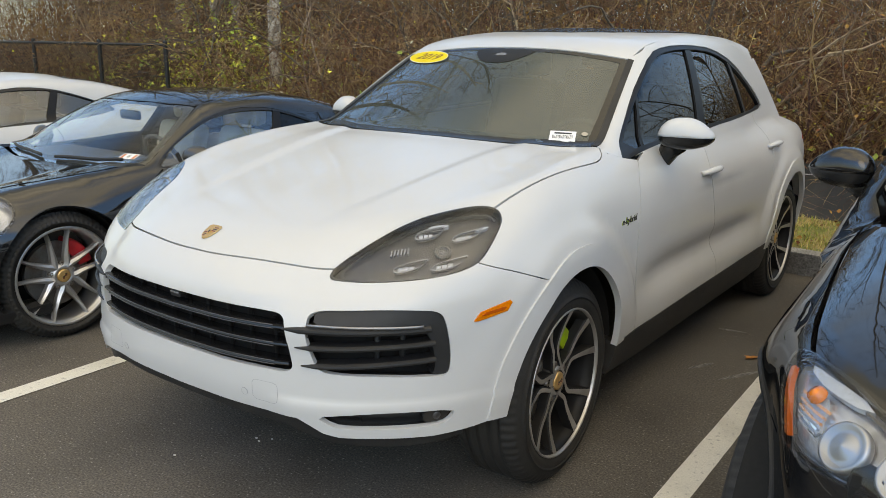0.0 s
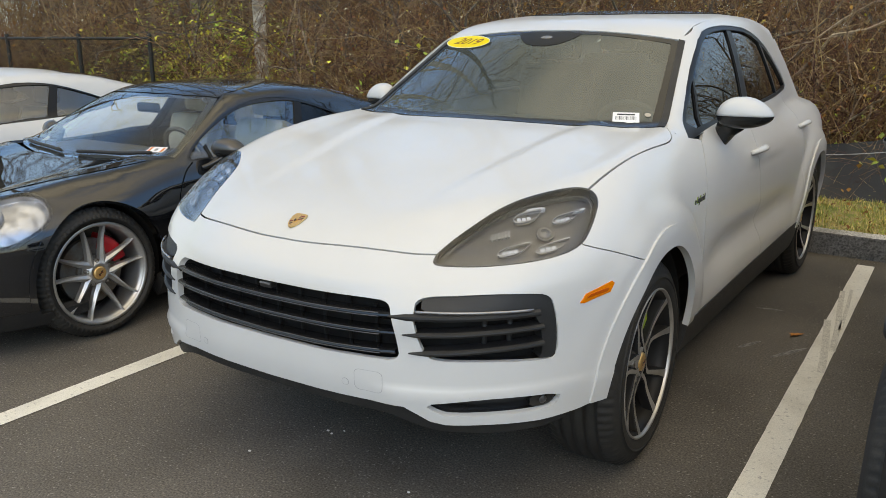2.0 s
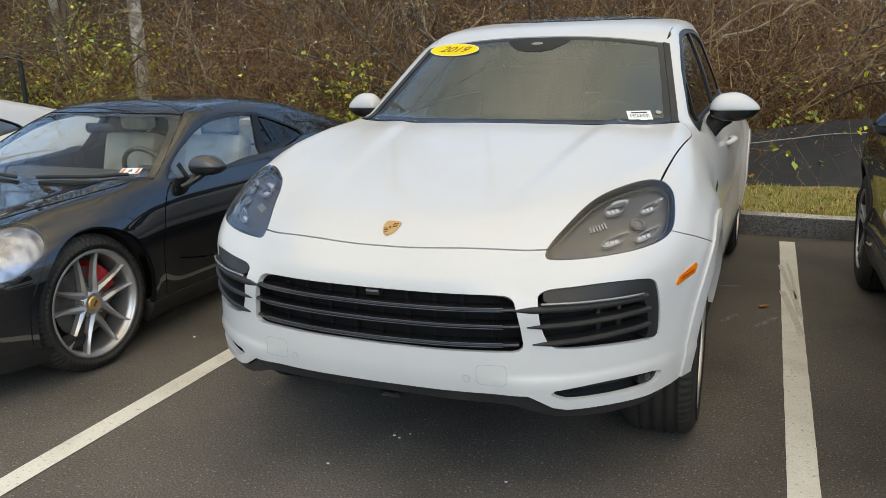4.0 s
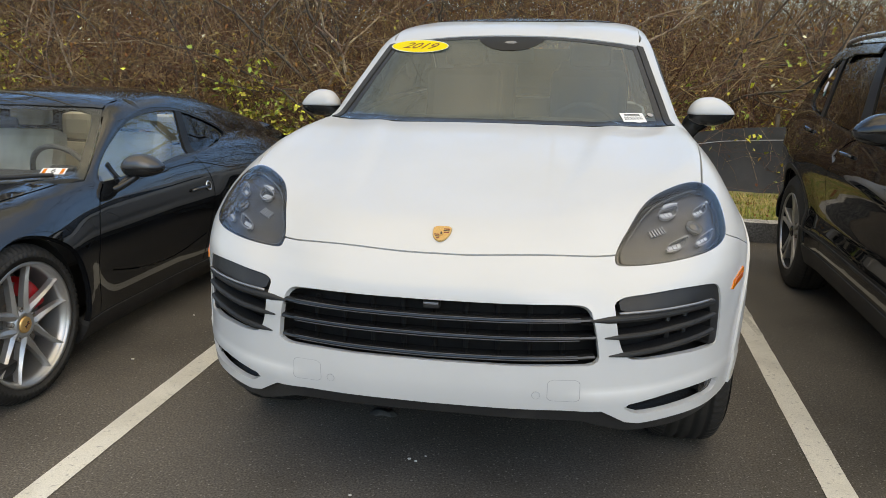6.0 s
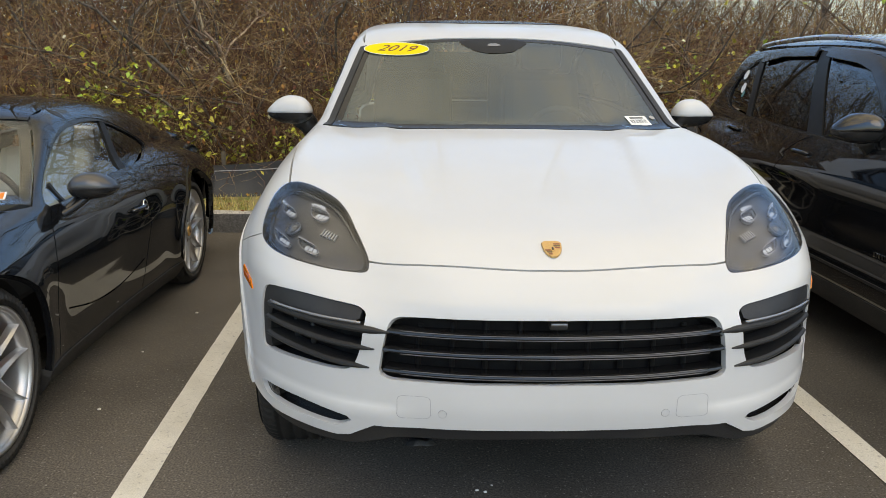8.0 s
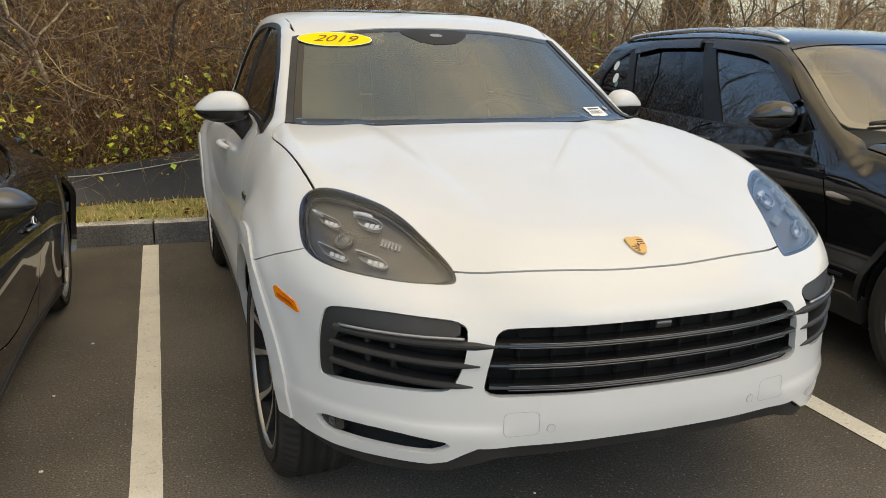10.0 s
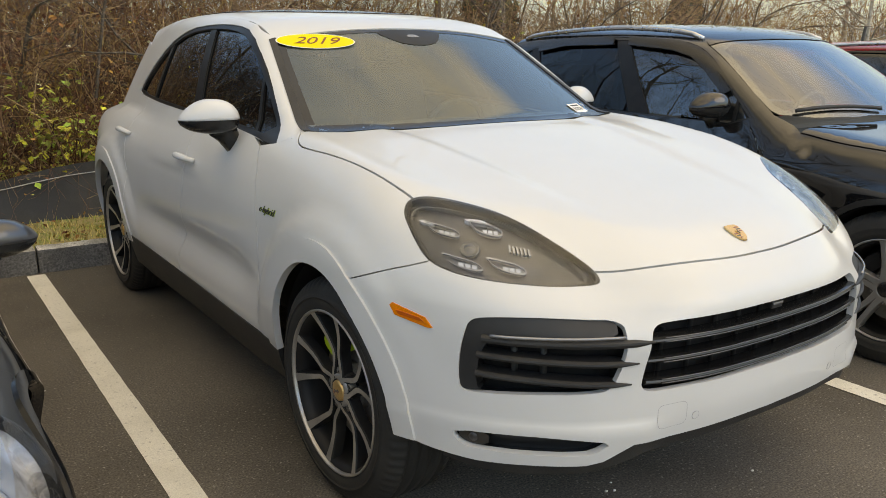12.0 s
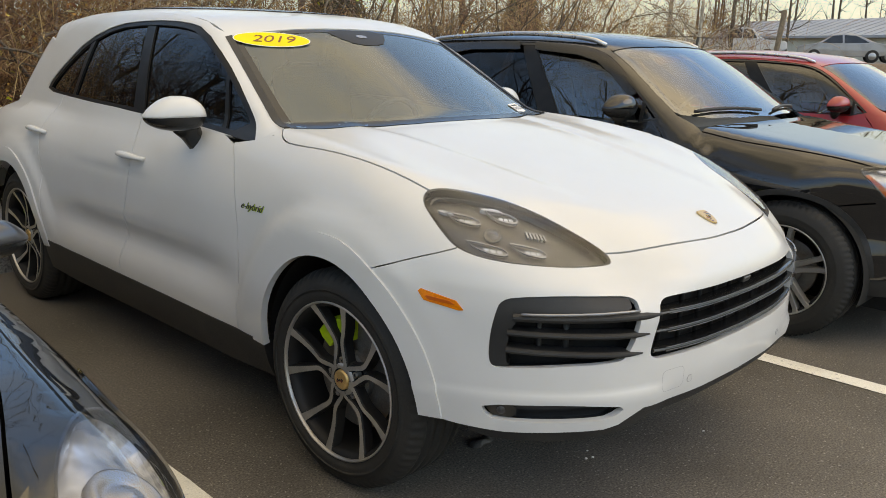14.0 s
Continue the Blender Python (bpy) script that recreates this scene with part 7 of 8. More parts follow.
    part("sticker_edge", mesh_of("sticker_edge", [(x * 1.025, y * 1.07, -0.0004) for x, y, z in ell], [tuple(range(48))], PAPER), None, st, "thin white sticker edge")
    part("year_digits", letters("year_digits", "2019", 0.078, DIGIT_RED, 0.0004, 0.35, 1.2), None, st, "dark slanted digits", pose(0, 0, 0.001))
    p = S.lift("top", np.array([[0.598, 0.543]]))
    nn = S.normals(p)[0]
    m = facing(p[0] + nn * 0.0005, nn, (0, 0, 1)) @ Matrix.Rotation(radians(-1), 4, "Z")
    lb = part("price_label", mesh_of("price_label", [(-0.054, -0.036, 0), (0.054, -0.036, 0), (0.054, 0.036, 0), (-0.054, 0.036, 0)], [(0, 1, 2, 3)], PAPER), None, car, "white paper label with printed bars", m)
    for k in range(18):
        x = -0.042 + 0.0048 * k
        w = 0.0014 if k % 3 else 0.0026
        part("printed_bar", mesh_of("printed_bar", [(x, -0.016, 0.0006), (x + w, -0.016, 0.0006), (x + w, 0.008, 0.0006), (x, 0.008, 0.0006)], [(0, 1, 2, 3)], INK), None, lb)
    part("printed_bar", mesh_of("printed_bar", [(-0.036, 0.016, 0.0006), (0.036, 0.016, 0.0006), (0.036, 0.026, 0.0006), (-0.036, 0.026, 0.0006)], [(0, 1, 2, 3)], INK), None, lb)
    p = S.lift("top", np.array([[0.672, 0.595]]))
    nn = S.normals(p)[0]
    part("round_sticker", mesh_of("round_sticker", [(0.013 * math.cos(a), 0.013 * math.sin(a), 0) for a in np.linspace(0, 6.283, 20, endpoint=False)], [tuple(range(20))], SILVER_ALLOY), None, car, "", facing(p[0] + nn * 0.0005, nn))
    # cabin
    bm = bmesh.new()
    box_bm(bm, (1.42, 0.50, 0.28), (0, 0.86, 0.96), 0.08, Matrix.Rotation(radians(8), 3, "X"))
    part("dashboard", bm, LEATHER_BLACK, car)
    steering_wheel(car, 0.37, 1.22, 1.03, 0.185, LEATHER_BLACK)
    for x in (-0.38, 0.38):
        seat(car, x, 1.80, 0.62, LEATHER_BLACK)
        seat(car, x, 2.72, 0.66, LEATHER_BLACK, "rear_seat")
    box("inner_mirror", (0.24, 0.03, 0.07), (0, 1.05, 1.44), GLOSS_BLACK, car, "", 0.02)
    # tail
    panel("tailgate", S, "back", rounded([(-0.80, 0.55), (0.80, 0.55), (0.83, 1.0), (0.70, 1.10), (-0.70, 1.10), (-0.83, 1.0)], 1), WHITE_PAINT, car, "white tailgate", res=0.06)
    panel("rear_glass", S, "back", [(-0.66, 1.08), (0.66, 1.08), (0.58, 1.47), (-0.58, 1.47)], GLASS_DARK, car, "dark rear glass", res=0.06, depth=0)
    panel("rear_bumper", S, "back", [(-0.90, 0.30), (0.90, 0.30), (0.88, 0.55), (-0.88, 0.55)], PLASTIC, car, "black rear bumper", res=0.06)
    return car


suv = build_suv()


# ---- the other cars ----
AMBER_CLEAR = material("pale_amber_plastic", (0.72, 0.34, 0.16), 0.2, coat=0.6, grain=0.1)
SATIN = material("satin_silver", (0.55, 0.55, 0.56), 0.28, metal=0.9, rough_vary=0.05)
TEAL = material("teal_sticker", (0.05, 0.22, 0.22), 0.5, grain=0.1)
CHROME_BED = material("bright_lamp_housing", (0.58, 0.58, 0.59), 0.25, metal=0.6, grain=0.2, grain_scale=90, stain=(0.28, 0.28, 0.29), stain_scale=15)
COUPE_WHEEL = dict(name="coupe", tyre=0.340, width=0.245, rim=0.262, barrel=SILVER_ALLOY, face=SILVER_ALLOY, side=SILVER_ALLOY, cap=GOLD, groups=5,
                   lip=0.007, bolts=90, spin=3, ridge=0.012, arm=[(0.040, 36, 0.017), (0.070, 29, 0.019), (0.105, 20.0, 0.0155), (0.155, 15.5, 0.0105), (0.205, 14, 0.0072), (0.254, 14, 0.0055)],
                   dish=lambda r: -0.030 + 0.016 * (r / 0.25) ** 2, disc=0.172, caliper=RED_CALIPER, caliper_from=0.25, caliper_sweep=1.0, caliper_label="red brake caliper",
                   label="silver alloy wheel", spoke_label="ten slim silver spokes in pairs")
CROSS_WHEEL = dict(name="cross", tyre=0.365, width=0.245, rim=0.240, barrel=BLACK_ALLOY, face=SILVER_ALLOY, side=MACHINED, cap=GLOSS_BLACK, groups=5,
                   arm=[(0.040, 20, 0.017), (0.08, 11, 0.013), (0.14, 8, 0.011), (0.20, 8, 0.011), (0.234, 9, 0.013)],
                   dish=lambda r: -0.028 + 0.014 * (r / 0.24) ** 2, disc=0.16, caliper=BLACK_ALLOY, caliper_from=0.25, caliper_sweep=0.9, caliper_label="dark brake caliper",
                   label="grey alloy wheel with double spokes", spoke_label="grey double spokes")


def car_common(car, S, c):
    """Skin, glass, wheels and lamps shared by the neighbouring cars. c: their measures."""
    paint, res = c["paint"], c.get("res", 0.04)
    (yf, zf, rf), (yr, zr, rr) = c["arches"]
    # added dark box that stops light within the shell
    bm = bmesh.new()
    box_bm(bm, (c["under"][0], yr + 1.35, c["under"][1]), (0, yr / 2 + 0.05, 0.17 + c["under"][1] / 2), 0.03)
    part("underbody", bm, DARK, car)
    holes, cuts = [], []
    hood = rounded(c["hood_front"], 2, False)
    hood = np.vstack([hood, (hood * [-1, 1])[::-1][1:]])
    seam3 = S.lift("top", hood)
    cuts.append(ribbon(seam3, 0.007))
    for s in (1, -1):
        view = "left" if s > 0 else "right"
        holes += [S.lift(view, arch_outline(yf, zf, rf, rf * 1.03)), S.lift(view, arch_outline(yr, zr, rr, rr * 1.03))]
        if c.get("lamp_view"):
            holes.append(S.lift(c["lamp_view"], mirrored(c["lamp"], s)))
        for line in c["seams"]:
            cuts.append(ribbon(S.lift(view, rounded(line, 2, False)), 0.007))
        cuts.append(ribbon(S.lift("top", mirrored(rounded(c["hood_side"], 2, False), s)), 0.007))
    cut = holes + cuts
    side = [(x, y) for x, y in rounded(c["hood_side"], 2, False)]
    back = c["hood_back"]
    poly = [tuple(p) for p in hood[::-1]] if hood[0][0] > 0 else [tuple(p) for p in hood]
    poly = poly + side + back + [(-x, y) for x, y in back][::-1] + [(-x, y) for x, y in side][::-1]
    panel("hood", S, "top", poly, paint, car, holes=cut, res=res)
    w = c["wrap_end"]
    top = [tuple(p) for p in S.flat("wrap", S.lift("top", np.array(poly[:len(hood)])))]
    e = c["bumper_top"]
    panel("front_bumper", S, "wrap", top + e + [(w, c["sill"]), (-w, c["sill"])] + [(-u, v) for u, v in e][::-1], paint, car, holes=cut + [S.lift("wrap", np.array(h)) for h in c.get("mouths", [])], res=res * 0.8, island=0)
    for k in range(c.get("corners", 0)):
        panel("lamp_surround", S, "wrap", top + e + [(w, c["sill"]), (-w, c["sill"])] + [(-u, v) for u, v in e][::-1], paint, car, holes=cut + [S.lift("wrap", np.array(h)) for h in c.get("mouths", [])], res=res * 0.8, island=k + 1)
    for h in c.get("mouths", []):
        h = np.array(h)
        mid = h.mean(0)
        panel("intake_bed", S, "wrap", mid + (h - mid) * 1.04, DARK, car, res=0.05, offset=-0.05, depth=-0.045)
    panel("lower_lip", S, "wrap", [(-w, c["sill"]), (w, c["sill"]), (w, c["sill"] - 0.10), (-w, c["sill"] - 0.10)], PLASTIC, car, holes=holes, res=0.05, offset=-0.01, depth=0.05)
    ws = c["screen_side"]
    rail = c["rail"]
    for s in (1, -1):
        view = "left" if s > 0 else "right"
        he = S.flat(view, S.lift("top", mirrored(rounded(c["hood_side"], 2, False), s)))
        wl = S.flat(view, S.lift("top", mirrored(rounded(ws, 2, False), s)))
        ed = S.flat(view, S.lift("top", mirrored([(rail, y) for y in np.linspace(ws[-1][1] + 0.04, c["roof_end"], 14)], s)))
        dlo = rounded(c["dlo"], 1)
        poly = [tuple(p) for p in he] + [tuple(p) for p in wl] + [tuple(p) for p in ed] + c["tail_side"] + [(c["tail_side"][-1][0], c["sill"]), (yf - 0.5, c["sill"])] + c["fender_front"]
        panel("body_side", S, view, poly, paint, car, holes=cut + [S.lift(view, dlo)], res=res)
        mid = dlo.mean(0)
        inner = np.array([p + (mid - p) / np.linalg.norm(mid - p) * c.get("trim", 0.022) for p in dlo])
        trim = panel("window_trim", S, view, dlo, GLOSS_BLACK, car, holes=[S.lift(view, inner)], res=res, offset=-0.003, depth=0.02)
        for q in c["posts"]:
            panel("pillar_cover", S, view, q, TRIM_BLACK, trim, res=0.04, offset=-0.005, depth=0.02)
        for name, q, mat in c["windows"]:
            panel(name, S, view, q, mat, car, res=0.06, offset=-0.012, depth=0.0)
        sill = [(yf + rf - 0.02, c["sill"]), (yr - rr + 0.02, c["sill"]), (yr - rr + 0.02, c["sill"] - 0.11), (yf + rf - 0.02, c["sill"] - 0.11)]
        panel("sill", S, view, sill, c.get("sill_mat", PLASTIC), car, holes=holes, res=0.05, offset=0.006, depth=0.06)
        for y, z, r in c["arches"]:
            v, f = lathe([(c["under"][0] / 2 - 0.02, r + 0.01), (c["half"] - 0.05, r + 0.01)], 24, start=-0.3, sweep=math.pi + 0.6)
            part("wheel_liner", mesh_of("wheel_liner", [(s * x, y + b, z + d) for x, b, d in v], f, DARK, True), None, car)
            out, back2 = arch_outline(y, z, r + 0.03, r * 1.03 + 0.03), arch_outline(y, z, r + 0.002, r * 1.03 + 0.002)
            ring = np.vstack([out[out[:, 1] > c["sill"]], back2[back2[:, 1] > c["sill"]][::-1]])
            panel("arch_moulding", S, view, ring, c.get("arch_mat", paint), car, res=0.03, offset=0.006, depth=0.03)
            if c.get("wheel"):
                wheel(car, (s * c["half"] if y == yf else s * c["half_rear"], y, c["wheel"]["tyre"] - 0.004), s < 0, c["wheel"])
        if c.get("mirror"):
            mirror_unit(car, s, *c["mirror"], c.get("mirror_mat", paint), GLOSS_BLACK, CHROME, "painted mirror cap", c.get("stalks"))
        for y, z in c["handles"]:
            pts = S.lift(view, np.stack([np.linspace(y - 0.09, y + 0.09, 11), np.full(11, z)], 1))
            bow = np.sin(np.linspace(0, math.pi, 11))[:, None]
            part("door_handle", sweep_mesh("door_handle", pts + S.normals(pts) * (0.003 + 0.025 * bow ** 0.6), ring_section(0.013, 8, 0.75), paint), None, car)
    fr = c["screen"]
    full = rounded(fr + [(-x, y) for x, y in fr][::-1][1:], 0)
    g = panel("windscreen", S, "top", full, c["glass"], car, c["screen_label"], res=0.06, offset=-0.004, depth=0.0)
    g.visible_shadow = False
    mid = full.mean(0)
    panel("windscreen_border", S, "top", full, GLOSS_BLACK, car, holes=[S.lift("top", mid + (full - mid) * [0.93, 0.91])], res=0.05, offset=-0.007, depth=0.0)
    for s in (1, -1):
        y0 = ws[-1][1]
        panel("pillar_joint", S, "top", mirrored([(rail - 0.07, y0 - 0.07), (rail + 0.05, y0 - 0.09), (rail + 0.06, y0 + 0.14), (rail - 0.07, y0 + 0.14)], s), paint, car, res=0.04, offset=-0.0085, depth=0.0)
    rf0 = [(x, y + 0.006) for x, y in fr if y > c["roof_from"]]
    rl = [(rail, ws[-1][1] + 0.04), (rail, c["roof_end"])]
    rp = rf0[::-1] if rf0[0][0] > rf0[-1][0] else rf0
    poly = [(-x, y) for x, y in rp][::-1] + rp[1:] + rl + [(-x, y) for x, y in rl][::-1]
    panel("roof", S, "top", poly, paint, car, holes=[S.lift("top", np.array(h)) for h in c.get("roof_holes", [])], res=0.06)
    return cut, holes


def wiper(car, S, a, b):
    pts = S.lift("top", np.stack([np.linspace(a[0], b[0], 10), np.linspace(a[1], b[1], 10)], 1))
    part("wiper", sweep_mesh("wiper", pts + S.normals(pts) * 0.012, ring_section(0.008, 6, 1.4), PLASTIC), None, car, "black wiper arm")


MIRROR_GREY = material("grey_mirror_cap", (0.018, 0.018, 0.02), 0.3, coat=0.6, stain=(0.045, 0.044, 0.046))
COUPE_LAMP = np.array([(0.735 + 0.118 * math.cos(a) + 0.085 * math.sin(a), -0.455 + 0.245 * math.sin(a)) for a in np.linspace(0, 2 * math.pi, 40, endpoint=False)])
COUPE_SHAPE = dict(
    roof_holes=[[(-0.44, 1.90), (0.44, 1.90), (0.46, 2.50), (-0.46, 2.50)]],
    paint=BLACK_PAINT, under=(1.20, 0.24), arches=((0.0, 0.335, 0.362), (2.45, 0.345, 0.375)), half=0.868, half_rear=0.868, wheel=COUPE_WHEEL,
    hood_front=[(-0.50, -0.68), (-0.40, -0.75), (-0.2, -0.80), (0, -0.815)], hood_side=[(0.50, -0.68), (0.54, -0.5), (0.565, -0.40), (0.64, -0.12), (0.70, 0.2), (0.73, 0.42)], hood_back=[(0.55, 0.40), (0.3, 0.345), (0, 0.33)],
    lamp_view="top", lamp=COUPE_LAMP, wrap_end=1.10, bumper_top=[(0.60, 0.78), (0.80, 0.86), (0.95, 0.80), (1.00, 0.60), (1.10, 0.58)], sill=0.235,
    mouths=[[(-0.30, 0.27), (0.30, 0.27), (0.30, 0.40), (-0.30, 0.40)], [(0.38, 0.27), (0.74, 0.27), (0.72, 0.41), (0.40, 0.42)], [(-0.74, 0.27), (-0.38, 0.27), (-0.40, 0.42), (-0.72, 0.41)]],
    screen_side=[(0.775, 0.56), (0.71, 0.74), (0.61, 0.98), (0.545, 1.105)], rail=0.525, roof_end=2.75, roof_from=1.0,
    tail_side=[(2.95, 0.93), (3.2, 0.85), (3.42, 0.62)], fender_front=[(-0.42, 0.60), (-0.50, 0.80), (-0.62, 0.75)],
    dlo=[(0.615, 0.832), (0.70, 0.892), (0.82, 0.965), (1.09, 1.085), (1.33, 1.134), (1.56, 1.128), (1.74, 1.095), (2.0, 1.005), (2.17, 0.93), (2.13, 0.905), (1.75, 0.862), (1.28, 0.840), (0.74, 0.828)],
    posts=[[(1.655, 1.115), (1.71, 1.105), (1.60, 0.852), (1.52, 0.850)], [(0.80, 0.90), (0.82, 0.91), (0.82, 0.832), (0.80, 0.832)]],
    windows=[("door_window", [(0.66, 0.843), (0.83, 0.952), (1.10, 1.072), (1.34, 1.118), (1.56, 1.112), (1.66, 1.098), (1.53, 0.865), (1.28, 0.853)], GLASS_SIDE),
             ("rear_quarter_light", [(1.70, 1.09), (1.74, 1.08), (1.98, 0.995), (2.13, 0.928), (2.10, 0.915), (1.75, 0.875), (1.60, 0.868)], GLASS_DARK)],
    seams=[[(0.66, 0.825), (0.58, 0.78), (0.50, 0.68), (0.46, 0.5), (0.46, 0.25)], [(1.55, 0.845), (1.60, 0.76), (1.60, 0.6), (1.54, 0.42), (1.46, 0.25)], [(0.58, 0.42), (0.85, 0.36), (1.2, 0.345), (1.5, 0.40)]],
    mirror=(0.912, 0.85, 0.892, (0.098, 0.075, 0.058)), stalks=[([(-0.01, -0.01, -0.03), (-0.045, -0.05, -0.07), (-0.085, -0.12, -0.105), (-0.115, -0.17, -0.115)], 0.013), ([(-0.05, 0.0, -0.03), (-0.07, -0.03, -0.06), (-0.10, -0.08, -0.10), (-0.12, -0.13, -0.112)], 0.012)], mirror_mat=MIRROR_GREY, handles=((1.45, 0.676),),
    screen=[(0.0, 0.345), (0.3, 0.365), (0.55, 0.43), (0.72, 0.52), (0.765, 0.575), (0.70, 0.745), (0.60, 0.98), (0.535, 1.095), (0.3, 1.04), (0.0, 1.02)], glass=GLASS_COUPE,
    screen_label="clear windscreen showing a beige cabin")


def build_coupe():
    S = COUPE
    car = thing("coupe", "glossy black two-door sports coupe with silver wheels and beige cabin", "car", pose(COUPE_AT[0], COUPE_AT[1], 0, 0, 0, COUPE_AT[2]))
    cut, _ = car_common(car, S, COUPE_SHAPE)
    for s in (1, -1):
        out = mirrored(COUPE_LAMP, s)
        lens = panel("headlight", S, "top", out, GLASS_LENS, car, "oval clear headlight", res=0.02, offset=0.002, depth=0)
        lens.visible_shadow = False
        panel("lamp_bed", S, "top", mirrored(COUPE_LAMP.mean(0) + (COUPE_LAMP - COUPE_LAMP.mean(0)) * 0.99, s), CHROME_BED, lens, res=0.03, offset=-0.045, depth=-0.043)
        top = COUPE_SHAPE["hood_side"] + [(0.80, 0.45), (0.82, 0.25), (0.83, 0.0), (0.84, -0.25), (0.82, -0.45), (0.76, -0.62), (0.64, -0.74), (0.55, -0.73)]
        panel("fender_top", S, "top", mirrored(rounded(top, 0), s), BLACK_PAINT, car, holes=cut, res=0.03, offset=-0.003, depth=0.0)
        panel("lamp_seal", S, "top", out, GLOSS_BLACK, lens, holes=[S.lift("top", mirrored(COUPE_LAMP.mean(0) + (COUPE_LAMP - COUPE_LAMP.mean(0)) * 0.955, s))], res=0.02, offset=0.0, depth=0.02)
        m = on(S, "top", s * 0.735, -0.48, -0.035, (0, 1, 0))
        v, f = lathe([(0.0, 0.075), (0.02, 0.072), (0.024, 0.062), (0.012, 0.048), (0.008, 0.040), (0.024, 0.028), (0.032, 0.0005)], 32)
        part("projector", mesh_of("projector", [(b, c, a) for a, b, c in v], f, LIGHT_BAR, True), None, lens, "round grey projector", m)
        panel("side_lamp", S, "wrap", mirrored(rounded([(0.58, 0.455), (0.76, 0.465), (0.765, 0.480), (0.58, 0.472)], 1), s), LED, car, "slim clear running lamp", res=0.03, offset=0.004, depth=0.01)
        view = "left" if s > 0 else "right"
        v, f = lathe([(0, 0.030), (0.003, 0.030), (0.004, 0.024), (0.002, 0.020)], 24)
        part("lock_ring", mesh_of("lock_ring", [(b, c, a) for a, b, c in v], f, CHROME, True), None, car, "", on(S, view, 1.545, 0.676, 0.002))
    wiper(car, S, (0.66, 0.50), (0.10, 0.40))
    wiper(car, S, (-0.05, 0.39), (-0.55, 0.47))
    # cabin in beige leather
    bm = bmesh.new()
    box_bm(bm, (1.30, 0.40, 0.18), (0, 0.72, 0.75), 0.06)
    part("dashboard", bm, LEATHER_BLACK, car)
    steering_wheel(car, 0.36, 0.97, 0.80, 0.175, LEATHER_BLACK)
    for x in (-0.36, 0.36):
        seat(car, x, 1.52, 0.30, LEATHER_BEIGE, "seat", 0.55)
        seat(car, x * 0.9, 1.95, 0.42, LEATHER_BEIGE, "rear_seat", 0.30)
    box("inner_mirror", (0.22, 0.03, 0.06), (0, 0.98, 1.07), GLOSS_BLACK, car, "", 0.02)
    # month sticker on the screen
    p = S.lift("top", np.array([[0.605, 0.575]]))
    nn = S.normals(p)[0]
    m = facing(p[0] + nn * 0.0006, nn)
    st = part("month_sticker", mesh_of("month_sticker", [(-0.058, -0.032, 0), (0.058, -0.032, 0), (0.058, 0.032, 0), (-0.058, 0.032, 0)], [(0, 1, 2, 3)], PAPER), None, car, "white and orange windscreen sticker with the digit 6", m)
    for x in (-0.042, 0.042):
        part("orange_band", mesh_of("orange_band", [(x - 0.008, -0.026, 0.0005), (x + 0.008, -0.026, 0.0005), (x + 0.008, 0.026, 0.0005), (x - 0.008, 0.026, 0.0005)], [(0, 1, 2, 3)], ORANGE), None, st)
    part("digit", letters("digit", "6", 0.05, INK, 0.0004), None, st, "", pose(0, 0, 0.001))
    # rear lid and spoiler
    panel("rear_glass", S, "top", [(-0.46, 1.85), (0.46, 1.85), (0.48, 2.55), (-0.48, 2.55)], GLASS_COUPE, car, "sloping rear glass", res=0.06, offset=0.004, depth=0)
    pts = [(x, 3.06 - 0.06 * (abs(x) / 0.6) ** 2, 0.935 - 0.06 * (abs(x) / 0.6) ** 3) for x in np.linspace(-0.62, 0.62, 15)]
    part("spoiler", sweep_mesh("spoiler", pts, [(-0.10, 0.0), (-0.02, 0.025), (0.09, 0.02), (0.09, 0.0), (-0.02, -0.03)], BLACK_PAINT), None, car, "small black rear spoiler")
    panel("tail_panel", S, "back", rounded([(-0.80, 0.30), (0.80, 0.30), (0.80, 0.68), (0.5, 0.78), (-0.5, 0.78), (-0.80, 0.68)], 1), BLACK_PAINT, car, res=0.08)
    return car


